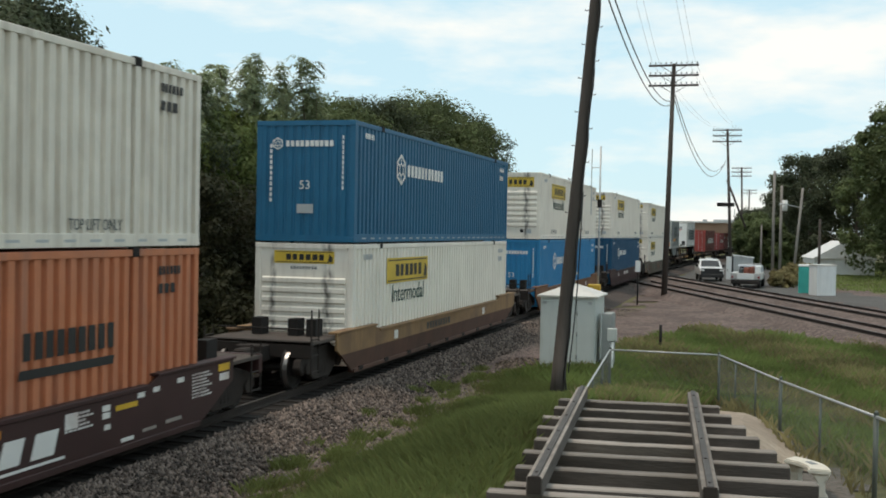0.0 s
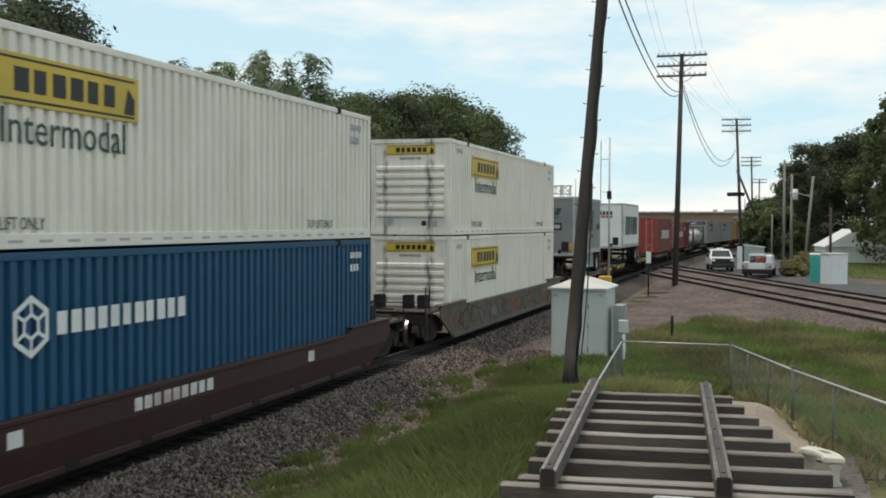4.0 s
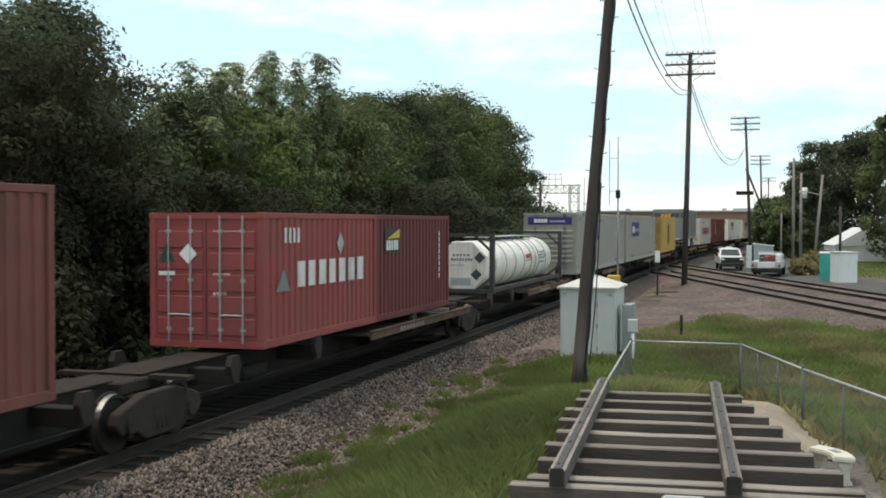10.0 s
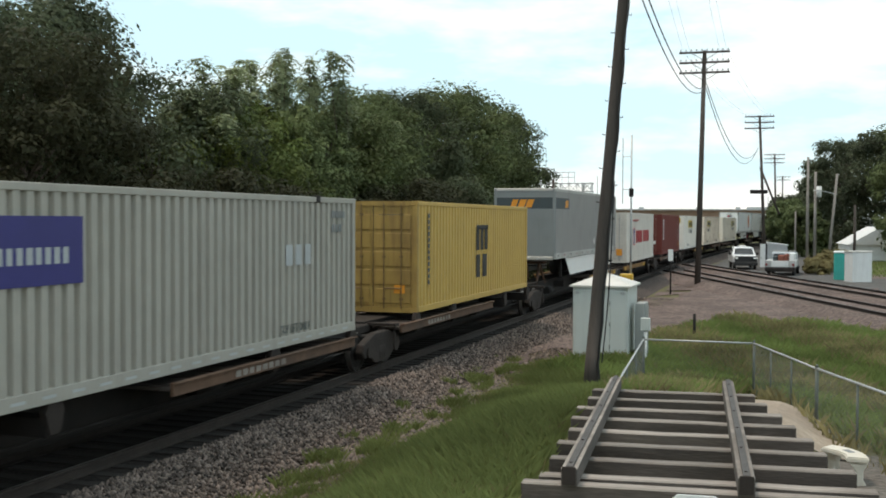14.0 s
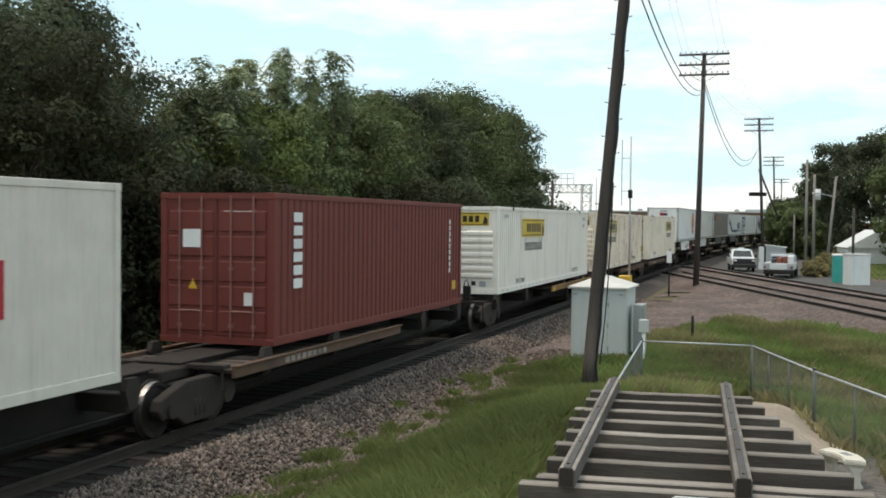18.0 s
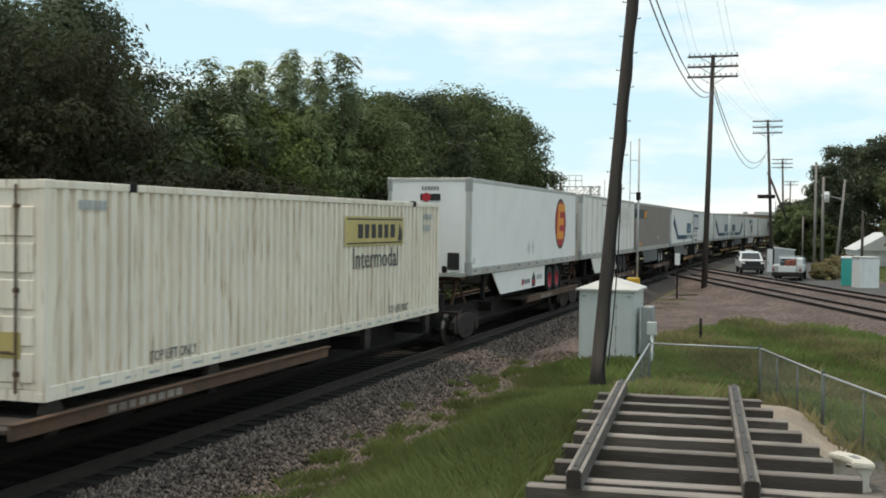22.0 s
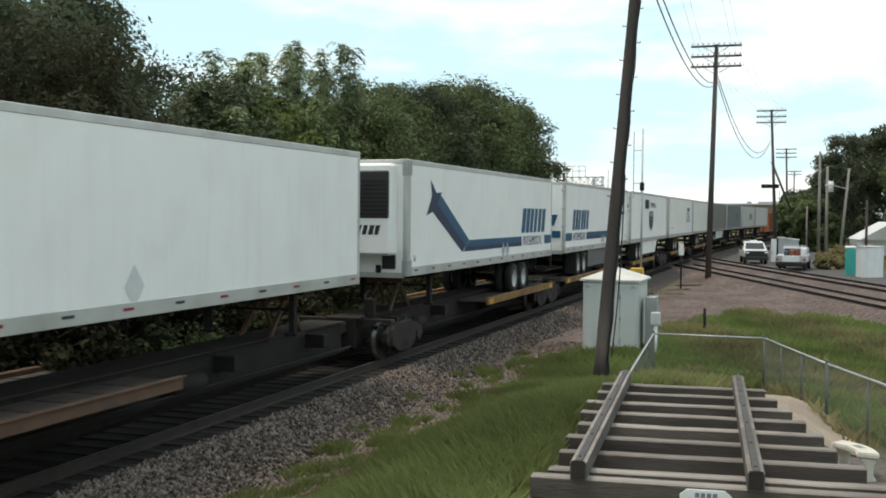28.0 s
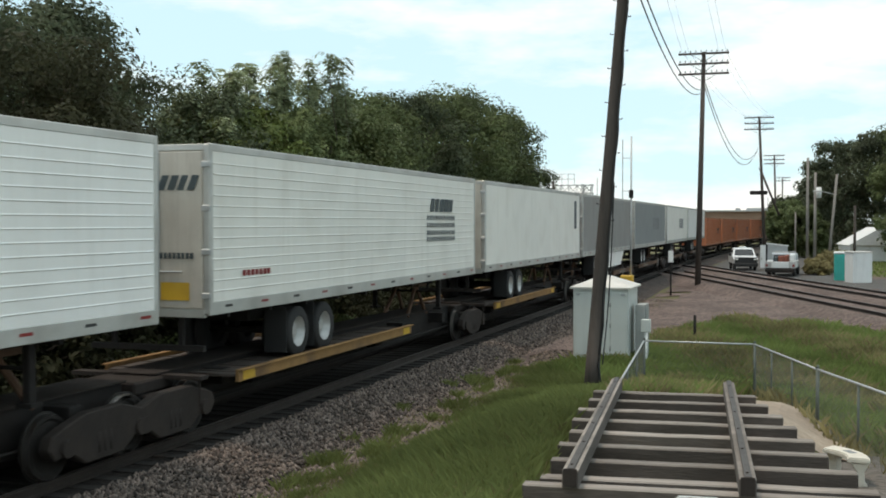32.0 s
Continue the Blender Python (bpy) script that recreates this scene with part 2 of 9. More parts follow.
M = {
    "ballast": stony("ballast", (0.036, 0.027, 0.024), (0.125, 0.098, 0.086), 16, 0.7, (0.05, 0.042, 0.036), 0.6),
    "stone": surface("ballast_stone", (0.136, 0.107, 0.091), 0.9, vary=0.2, per_island=0.8, grain=30, bump=0.3),
    "gravel": stony("gravel_yard", (0.072, 0.052, 0.046), (0.218, 0.164, 0.145), 9, 0.8, (0.078, 0.058, 0.051), 0.7),
    "soil": stony("soil", (0.085, 0.085, 0.036), (0.135, 0.130, 0.058), 7, 0.5, (0.115, 0.092, 0.055), 0.6),
    "tan_dirt": stony("tan_dirt", (0.30, 0.245, 0.185), (0.42, 0.345, 0.27), 12, 0.4, (0.19, 0.15, 0.12), 0.6),
    "edge_dirt": stony("stony_dirt", (0.10, 0.083, 0.066), (0.20, 0.163, 0.128), 18, 0.5, (0.075, 0.075, 0.042), 0.8),
    "asphalt": stony("asphalt", (0.075, 0.072, 0.069), (0.12, 0.115, 0.11), 30, 0.2, (0.075, 0.07, 0.066), 0.5),
    "grass": leafy("grass_blade", (0.185, 0.212, 0.074), vary=0.12, through_light=0.5, broad=0.2),
    "grass_far": leafy("grass_blade_bright", (0.192, 0.238, 0.076), vary=0.15, through_light=0.5, broad=0.3),
    "weed": leafy("weed_leaf", (0.25, 0.215, 0.105), through_light=0.45),
    "leaf": leafy("leaf_dark", (0.105, 0.130, 0.055)),
    # Shade low in the tree belt is put into this leaf colour
    "shade_leaf": leafy("leaf_painted_shade", (0.044, 0.046, 0.024)),
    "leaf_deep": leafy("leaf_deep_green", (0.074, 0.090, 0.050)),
    "leaf_mid": leafy("leaf_mid", (0.125, 0.155, 0.052)),
    "leaf_light": leafy("leaf_light", (0.145, 0.175, 0.052)),
    "leaf_pale": leafy("leaf_pale", (0.170, 0.205, 0.090)),
    "leaf_shoot": leafy("leaf_shoot", (0.235, 0.270, 0.155), through_light=0.45),
    "leaf_right": leafy("leaf_far", (0.080, 0.094, 0.056)),
    "bark": surface("bark", (0.11, 0.09, 0.075), 0.95, vary=0.3, scale=6, bump=0.6, stretch=(1, 1, 0.2)),
    "tie": surface("creosoted_tie", (0.015, 0.012, 0.010), 0.95, vary=0.35, scale=4, grain=40, bump=0.5, per_object=0.3, stretch=(0.25, 1, 1)),
    "old_tie": surface("weathered_tie", (0.088, 0.073, 0.063), 0.9, vary=0.5, scale=3, grain=45, bump=0.6, per_object=0.18, stretch=(0.2, 1.5, 1.5), dirt=0.6, stain=(0.045, 0.036, 0.03)),
    "channel_rust": surface("rusty_channel", (0.115, 0.066, 0.042), 0.8, vary=0.35, scale=2.5, bump=0.25, dirt=0.7, stain=(0.05, 0.036, 0.03)),
    "channel_ochre": surface("ochre_channel", (0.26, 0.145, 0.05), 0.75, vary=0.3, scale=2.5, bump=0.2, dirt=0.8, stain=(0.085, 0.05, 0.032)),
    "stencil": surface("dull_stencil", (0.27, 0.24, 0.215), 0.7, vary=0.3, bump=0.02, dirt=0.7, stain=(0.1, 0.07, 0.055)),
    # Weathered timber tops, with the light on them put into the colour
    "tie_top": surface("pale_lit_wood", (0.225, 0.198, 0.174), 0.9, vary=0.4, scale=3, grain=45, bump=0.6, per_object=0.2, stretch=(0.2, 1.5, 1.5), dirt=0.7, stain=(0.11, 0.092, 0.077)),
    "tie_grey": surface("dusty_tie", (0.12, 0.098, 0.086), 0.9, vary=0.35, scale=4, grain=40, bump=0.5, stretch=(0.25, 1, 1)),
    "sill_brown": surface("sill_dark_brown", (0.105, 0.052, 0.036), 0.75, vary=0.25, scale=1.2, bump=0.15, streak=0.4, dirt=0.5, stain=(0.06, 0.04, 0.03)),
    "load": surface("rusty_load", (0.22, 0.075, 0.05), 0.7, vary=0.3, bump=0.2),
    "old_beam": surface("weathered_beam", (0.105, 0.091, 0.081), 0.9, vary=0.4, scale=3, grain=45, bump=0.6, stretch=(1.5, 0.2, 1.5), dirt=0.6, stain=(0.055, 0.045, 0.038)),
    "strap": surface("strap_iron", (0.07, 0.062, 0.057), 0.65, 0.3, vary=0.3, scale=5, bump=0.3, dirt=0.5, stain=(0.045, 0.034, 0.028)),
    "rail": surface("rail_side", (0.036, 0.028, 0.024), 0.8, 0.2, vary=0.3, scale=3, bump=0.3),
    "rail_top": surface("rail_head", (0.15, 0.135, 0.125), 0.45, 0.7, vary=0.15, bump=0.05),
    "pole": surface("pole_wood", (0.072, 0.060, 0.052), 0.9, vary=0.35, scale=4, grain=50, bump=0.6, stretch=(1, 1, 0.08), streak=0.5, stain=(0.04, 0.033, 0.03)),
    "pole_grey": surface("pole_grey_wood", (0.24, 0.22, 0.2), 0.9, vary=0.25, scale=4, bump=0.4, stretch=(1, 1, 0.1)),
    "insulator": surface("insulator", (0.25, 0.3, 0.3), 0.25, vary=0.1, bump=0),
    "wire": surface("cable_black", (0.025, 0.025, 0.025), 0.6, vary=0.1, bump=0),
    "galv": surface("galvanised_steel", (0.42, 0.43, 0.43), 0.5, 0.5, vary=0.15, scale=8, bump=0.1),
    "fence_post": surface("fence_post_steel", (0.12, 0.135, 0.12), 0.6, 0.3, vary=0.2, scale=6, bump=0.1),
    # Oil-dark stone; the shade under the train is painted into its colour too
    "bed_dark": stony("oily_shaded_bed", (0.007, 0.006, 0.005), (0.024, 0.019, 0.016), 14, 0.6, (0.016, 0.013, 0.011), 0.6),
    "mesh_wire": surface("chain_link_wire", (0.10, 0.11, 0.10), 0.6, 0.3, vary=0.1, bump=0),
    "shed": surface("signal_house_paint", (0.53, 0.555, 0.53), 0.5, vary=0.06, scale=1.5, bump=0.06, streak=0.25, stain=(0.37, 0.37, 0.35)),
    "shed_roof": surface("signal_house_roof", (0.60, 0.58, 0.54), 0.6, vary=0.12, bump=0.08, dirt=0.5, stain=(0.4, 0.38, 0.35)),
    "cabinet_grey": surface("cabinet_grey", (0.30, 0.31, 0.30), 0.55, vary=0.1, bump=0.05),
    "cabinet_white": surface("cabinet_white", (0.70, 0.71, 0.70), 0.5, vary=0.06, bump=0.05, streak=0.2, stain=(0.45, 0.43, 0.4)),
    "teal": surface("teal_plastic", (0.05, 0.38, 0.33), 0.45, vary=0.1, bump=0.03),
    "yellow_box": surface("yellow_housing", (0.62, 0.38, 0.04), 0.5, vary=0.15, bump=0.1),
    "sign_white": surface("sign_white", (0.75, 0.76, 0.75), 0.5, vary=0.06, bump=0.03),
    "bench": surface("cast_stone", (0.60, 0.56, 0.48), 0.85, vary=0.12, scale=8, bump=0.4, dirt=0.4, stain=(0.3, 0.27, 0.22)),
    "brown_wall": surface("brown_cladding", (0.26, 0.17, 0.12), 0.8, vary=0.15, scale=0.2, grain=3, bump=0.05),
    "grey_wall": surface("grey_cladding", (0.42, 0.45, 0.48), 0.7, vary=0.08, scale=0.2, bump=0.03),
    "house_white": surface("house_siding", (0.66, 0.66, 0.65), 0.7, vary=0.08, bump=0.08),
    "house_roof": surface("shingle_roof", (0.42, 0.42, 0.41), 0.85, vary=0.2, bump=0.2),
    "car_white": surface("white_car_paint", (0.74, 0.75, 0.76), 0.25, vary=0.04, bump=0, spec=0.6),
    "truck_silver": surface("truck_body_paint", (0.42, 0.42, 0.41), 0.4, vary=0.08, bump=0.02),
    "tyre": surface("tyre_rubber", (0.022, 0.022, 0.022), 0.85, vary=0.2, bump=0.2),
    "rim": surface("white_rim", (0.46, 0.46, 0.45), 0.45, 0.35, vary=0.2, scale=6, bump=0.05, dirt=0.4, stain=(0.2, 0.19, 0.18)),
    "rim_dull": surface("dull_rim", (0.07, 0.065, 0.06), 0.6, 0.3, vary=0.12, bump=0.05),
    "rim_red": surface("red_rim", (0.40, 0.03, 0.05), 0.5, 0.1, vary=0.12, bump=0.05),
    "glass": glassy("dark_glass"),
    "red_lens": surface("red_lens", (0.22, 0.02, 0.02), 0.3, vary=0.05, bump=0),
    "lamp_lens": surface("lamp_lens", (0.8, 0.8, 0.78), 0.15, vary=0.05, bump=0),
    "gear": surface("running_gear", (0.014, 0.012, 0.011), 0.85, 0.1, vary=0.35, scale=4, bump=0.4, dirt=0.5, stain=(0.030, 0.023, 0.019)),
    "gear_rust": surface("running_gear_rust", (0.026, 0.020, 0.017), 0.85, 0.1, vary=0.35, scale=4, bump=0.4, dirt=0.6, stain=(0.042, 0.031, 0.025)),
    "wheel": surface("steel_wheel", (0.02, 0.017, 0.015), 0.7, 0.3, vary=0.25, scale=5, bump=0.2),
    "tread": surface("wheel_tread", (0.32, 0.30, 0.285), 0.35, 0.95, vary=0.1, bump=0),
    "deck": surface("car_deck", (0.070, 0.056, 0.048), 0.85, vary=0.3, scale=2, bump=0.3, dirt=0.5, stain=(0.10, 0.078, 0.066)),
    "yellow_car": surface("car_yellow", (0.25, 0.15, 0.07), 0.7, vary=0.2, scale=1.0, bump=0.15, streak=0.5, dirt=0.75, stain=(0.12, 0.07, 0.045)),
    "brown_car": surface("car_brown", (0.175, 0.080, 0.038), 0.75, vary=0.35, scale=1.2, bump=0.2, streak=0.5, dirt=0.5, stain=(0.09, 0.055, 0.04)),
    "maroon_car": surface("car_maroon", (0.040, 0.015, 0.014), 0.6, vary=0.18, scale=1.2, bump=0.1, dirt=0.25, stain=(0.035, 0.026, 0.023)),
    "graffiti_car": surface("car_grey_brown", (0.12, 0.098, 0.075), 0.75, vary=0.25, scale=1.2, bump=0.2, dirt=0.6, streak=0.4, stain=(0.08, 0.06, 0.05)),
    "yellow": surface("yellow_paint", (0.60, 0.36, 0.03), 0.55, vary=0.15, bump=0.05, dirt=0.4, stain=(0.25, 0.15, 0.05)),
    "plate_yellow": surface("yellow_plate", (0.62, 0.43, 0.05), 0.5, vary=0.12, bump=0.02, dirt=0.25, stain=(0.35, 0.26, 0.08)),
    "plate_faded": surface("faded_plate", (0.52, 0.42, 0.16), 0.6, vary=0.15, bump=0.02, dirt=0.4, stain=(0.4, 0.33, 0.2)),
    "black": surface("black_paint", (0.02, 0.02, 0.02), 0.5, vary=0.2, bump=0.02),
    # Paler than the brown door: the rods' glint is painted into this colour
    "rod_brown": surface("glint_brown_rod", (0.25, 0.125, 0.105), 0.5, 0.2, vary=0.25, bump=0.1),
    "rod_ochre": surface("stained_ochre_rod", (0.20, 0.125, 0.05), 0.6, 0.1, vary=0.25, bump=0.1),
    "rod_rust": surface("rusty_rod", (0.12, 0.075, 0.05), 0.7, 0.2, vary=0.3, bump=0.15),
    "rod_grey": surface("grey_rod", (0.36, 0.355, 0.34), 0.5, 0.3, vary=0.2, bump=0.1),
    "dark_green": surface("dark_green_paint", (0.02, 0.06, 0.05), 0.5, vary=0.2, bump=0.02),
    "white": surface("white_paint", (0.74, 0.74, 0.72), 0.55, vary=0.08, bump=0.02, dirt=0.2, stain=(0.4, 0.36, 0.33)),
    "worn_white": surface("worn_white_paint", (0.68, 0.66, 0.63), 0.6, vary=0.15, bump=0.02, dirt=0.75, stain=(0.26, 0.11, 0.09)),
    "pale_grey": surface("pale_grey_paint", (0.40, 0.42, 0.43), 0.55, vary=0.1, bump=0.02),
    "faint_grey": surface("faint_grey_paint", (0.60, 0.61, 0.60), 0.55, vary=0.15, bump=0.02),
    "mid_grey": surface("mid_grey_paint", (0.19, 0.2, 0.2), 0.55, vary=0.1, bump=0.02),
    "red": surface("red_paint", (0.40, 0.018, 0.030), 0.5, vary=0.12, bump=0.02),
    "orange": surface("orange_paint", (0.75, 0.30, 0.03), 0.5, vary=0.1, bump=0.02),
    "emerald": surface("green_paint", (0.02, 0.24, 0.13), 0.5, vary=0.15, bump=0.02, dirt=0.3),
    "purple": surface("purple_blue_paint", (0.032, 0.03, 0.16), 0.5, vary=0.1, bump=0.02),
    "navy": surface("navy_paint", (0.018, 0.035, 0.16), 0.5, vary=0.1, bump=0.02),
    "stripe_blue": surface("stripe_blue", (0.010, 0.075, 0.150), 0.5, vary=0.15, bump=0.02),
    "stripe_navy": surface("stripe_navy", (0.008, 0.022, 0.062), 0.5, vary=0.12, bump=0.02),
    "slate": surface("slate_paint", (0.055, 0.07, 0.075), 0.55, vary=0.12, bump=0.02),
    "jb_white": surface("white_container", (0.83, 0.78, 0.695), 0.5, vary=0.07, scale=0.7, bump=0.05, streak=0.22, dirt=0.1, stain=(0.44, 0.37, 0.28)),
    "jb_end": surface("sooty_container_end", (0.80, 0.755, 0.675), 0.55, vary=0.09, scale=0.7, bump=0.05, streak=0.25, dirt=0.15, stain=(0.34, 0.28, 0.22), soot=((0.62, 0.2), (-0.8, 0.11))),
    # Upright streaks: stains, also standing in for shade in the wall's grooves
    "jb_clean": surface("bright_white_container", (0.83, 0.79, 0.72), 0.5, vary=0.05, scale=0.7, bump=0.05, streak=0.32, stain=(0.40, 0.35, 0.28)),
    "jb_rusty": surface("rust_streaked_container", (0.83, 0.735, 0.61), 0.55, vary=0.1, scale=0.7, bump=0.08, streak=0.4, dirt=0.15, stain=(0.24, 0.10, 0.04), drips=1.0, drip_range=(0.57, 0.64)),
    "jb_cream": surface("cream_container", (0.83, 0.755, 0.64), 0.55, vary=0.08, scale=0.7, bump=0.08, streak=0.25, drips=0.6, dirt=0.12, stain=(0.36, 0.24, 0.12), drip_range=(0.57, 0.66)),
    "beige": surface("beige_container", (0.72, 0.675, 0.595), 0.55, vary=0.1, bump=0.06, streak=0.35, dirt=0.2, stain=(0.34, 0.29, 0.23)),
    "orange_box": surface("orange_container", (0.49, 0.175, 0.082), 0.55, vary=0.12, bump=0.05, streak=0.5, dirt=0.2, stain=(0.28, 0.14, 0.10)),
    "blue_box": surface("blue_container", (0.014, 0.12, 0.23), 0.5, vary=0.1, bump=0.05, streak=0.2, stain=(0.02, 0.07, 0.13)),
    "light_blue": surface("light_blue_container", (0.03, 0.215, 0.43), 0.5, vary=0.08, bump=0.05, streak=0.15, stain=(0.02, 0.12, 0.3)),
    "dark_blue": surface("dark_blue_container", (0.010, 0.075, 0.155), 0.5, vary=0.1, bump=0.05, streak=0.2, stain=(0.015, 0.05, 0.09)),
    "red_box": surface("red_brown_container", (0.175, 0.056, 0.046), 0.65, vary=0.2, scale=0.8, bump=0.08, streak=0.7, dirt=0.45, stain=(0.085, 0.048, 0.036)),
    "red_door": surface("red_container_door", (0.38, 0.062, 0.05), 0.55, vary=0.14, bump=0.06, streak=0.45, dirt=0.3, stain=(0.13, 0.05, 0.042)),
    "red_faded": surface("faded_red_container", (0.29, 0.058, 0.056), 0.6, vary=0.14, bump=0.06, streak=0.55, dirt=0.35, stain=(0.16, 0.075, 0.07)),
    "maroon_box": surface("maroon_container", (0.13, 0.026, 0.026), 0.6, vary=0.12, bump=0.06, streak=0.35, stain=(0.10, 0.035, 0.03)),
    "brown_box": surface("brown_container", (0.150, 0.030, 0.022), 0.6, vary=0.1, bump=0.06, streak=0.3, stain=(0.13, 0.04, 0.035)),
    "grey_box": surface("grey_container", (0.365, 0.347, 0.305), 0.55, vary=0.08, bump=0.05, streak=0.25, dirt=0.15, stain=(0.22, 0.2, 0.175)),
    # Darker than grey_box: the end's shade is in the base colour, soot besides
    "grey_end": surface("sooty_shaded_end", (0.31, 0.292, 0.252), 0.6, vary=0.1, bump=0.05, streak=0.35, dirt=0.25, stain=(0.17, 0.15, 0.125), soot=((0.72, 0.15), (-0.7, 0.08))),
    "mustard": surface("mustard_container", (0.50, 0.33, 0.085), 0.55, vary=0.08, bump=0.06, streak=0.25, stain=(0.34, 0.21, 0.06)),
    "mustard_end": surface("stained_mustard_end", (0.37, 0.235, 0.062), 0.6, vary=0.14, bump=0.06, streak=0.6, dirt=0.4, stain=(0.17, 0.095, 0.035)),
    "ym_grey": surface("pale_container", (0.63, 0.59, 0.53), 0.55, vary=0.08, bump=0.06, streak=0.25, dirt=0.15, stain=(0.32, 0.3, 0.27)),
    "tank_white": surface("tank_shell", (0.83, 0.795, 0.73), 0.45, vary=0.1, bump=0.05, streak=0.45, dirt=0.35, stain=(0.40, 0.33, 0.25)),
    "tank_frame": surface("tank_frame", (0.045, 0.042, 0.042), 0.6, vary=0.2, bump=0.1),
    "tr_white": surface("white_trailer", (0.85, 0.845, 0.82), 0.4, vary=0.05, scale=0.5, bump=0.03, dirt=0.12, streak=0.1, stain=(0.52, 0.5, 0.46)),
    "tr_cream": surface("cream_trailer", (0.79, 0.775, 0.725), 0.45, vary=0.06, scale=0.5, bump=0.04, dirt=0.2, streak=0.15, stain=(0.5, 0.46, 0.39)),
    "ghost": surface("faded_lettering", (0.70, 0.685, 0.63), 0.5, vary=0.1, scale=0.7, bump=0.02, dirt=0.3, streak=0.2, stain=(0.52, 0.48, 0.41)),
    "tr_end": surface("dirty_trailer_end", (0.52, 0.48, 0.42), 0.55, vary=0.1, scale=0.7, bump=0.04, dirt=0.4, streak=0.3, stain=(0.3, 0.25, 0.2)),
    "tr_grey": surface("grey_trailer", (0.235, 0.25, 0.25), 0.5, vary=0.08, scale=0.5, bump=0.04, dirt=0.25, streak=0.2, stain=(0.16, 0.16, 0.155)),
    "tr_alu": surface("bare_aluminium_trailer", (0.30, 0.295, 0.285), 0.45, 0.25, vary=0.1, scale=0.5, bump=0.04, dirt=0.3, streak=0.3, stain=(0.2, 0.185, 0.17)),
    "tr_brown": surface("road_stained_trailer", (0.27, 0.238, 0.208), 0.5, 0.15, vary=0.1, scale=0.5, bump=0.04, dirt=0.35, streak=0.35, stain=(0.18, 0.155, 0.13)),
    "tr_rail": surface("trailer_rail", (0.50, 0.50, 0.475), 0.45, 0.4, vary=0.12, bump=0.05, dirt=0.3),
    "skirt_grey": surface("grey_skirt", (0.11, 0.112, 0.115), 0.55, vary=0.12, bump=0.05, dirt=0.4, stain=(0.06, 0.06, 0.058)),
    "graf_green": surface("graffiti_green", (0.060, 0.085, 0.062), 0.65, vary=0.35, bump=0.03, dirt=0.5, stain=(0.07, 0.055, 0.045)),
    "graf_rust": surface("graffiti_orange", (0.16, 0.062, 0.030), 0.65, vary=0.35, bump=0.03, dirt=0.5, stain=(0.08, 0.055, 0.045)),
    "graf_cream": surface("graffiti_cream", (0.16, 0.145, 0.12), 0.65, vary=0.35, bump=0.03, dirt=0.5, stain=(0.08, 0.062, 0.05)),
}

# ---- building helpers ----
def block(bm, x0, x1, y0, y1, z0, z1):
    v = [bm.verts.new(p) for p in ((x0, y0, z0), (x1, y0, z0), (x1, y1, z0), (x0, y1, z0), (x0, y0, z1), (x1, y0, z1), (x1, y1, z1), (x0, y1, z1))]
    for f in ((0, 3, 2, 1), (4, 5, 6, 7), (0, 1, 5, 4), (1, 2, 6, 5), (2, 3, 7, 6), (3, 0, 4, 7)):
        bm.faces.new([v[i] for i in f])
    return bm


def soft_block(x0, x1, y0, y1, z0, z1, r=0.01):
    """A block with rounded edges."""
    bm = block(bmesh.new(), x0, x1, y0, y1, z0, z1)
    bmesh.ops.bevel(bm, geom=list(bm.edges), offset=r, segments=1, affect='EDGES')
    return bm


def blocks(*rows):
    bm = bmesh.new()
    for r in rows:
        block(bm, *r)
    return bm


def rod(bm, p0, p1, r0, r1=None, n=8, caps=True):
    """A round bar from p0 to p1, of radius r0 at its start and r1 at its end."""
    p0, p1, r1 = Vector(p0), Vector(p1), r0 if r1 is None else r1
    q = (p1 - p0).to_track_quat('Z', 'Y')
    rings = [[bm.verts.new(p + q @ Vector((math.cos(a) * r, math.sin(a) * r, 0))) for a in (2 * math.pi * k / n for k in range(n))] for p, r in ((p0, r0), (p1, r1))]
    for k in range(n):
        bm.faces.new((rings[0][k], rings[0][(k + 1) % n], rings[1][(k + 1) % n], rings[1][k])).smooth = n > 6
    if caps:
        bm.faces.new(rings[0][::-1]), bm.faces.new(rings[1])
    return bm


def tube(bm, pts, r, n=6):
    """One bent round bar through the points."""
    rings = []
    for k, p in enumerate(pts):
        d = (Vector(pts[min(k + 1, len(pts) - 1)]) - Vector(pts[max(k - 1, 0)])).to_track_quat('Z', 'Y')
        rings.append([bm.verts.new(Vector(p) + d @ Vector((math.cos(a) * r, math.sin(a) * r, 0))) for a in (2 * math.pi * j / n for j in range(n))])
    for a, b in zip(rings, rings[1:]):
        for j in range(n):
            bm.faces.new((a[j], a[(j + 1) % n], b[(j + 1) % n], b[j])).smooth = True
    return bm


def slab(bm, outline, axis, a, b):
    """A plate whose outline (pairs) is drawn out along an axis from a to b. x: pairs are (y, z); y: (x, z); z: (x, y)."""
    def at(p, d):
        return {'x': (d, p[0], p[1]), 'y': (p[0], d, p[1]), 'z': (p[0], p[1], d)}[axis]
    r0, r1 = [bm.verts.new(at(p, a)) for p in outline], [bm.verts.new(at(p, b)) for p in outline]
    k = len(outline)
    faces = [bm.faces.new(r0), bm.faces.new(r1[::-1])] + [bm.faces.new((r0[i], r1[i], r1[(i + 1) % k], r0[(i + 1) % k])) for i in range(k)]
    bmesh.ops.recalc_face_normals(bm, faces=faces)
    return bm


def to_mesh(name, bm, material):
    me = bpy.data.meshes.new(name)
    bm.to_mesh(me)
    bm.free()
    me.materials.append(material)
    return me


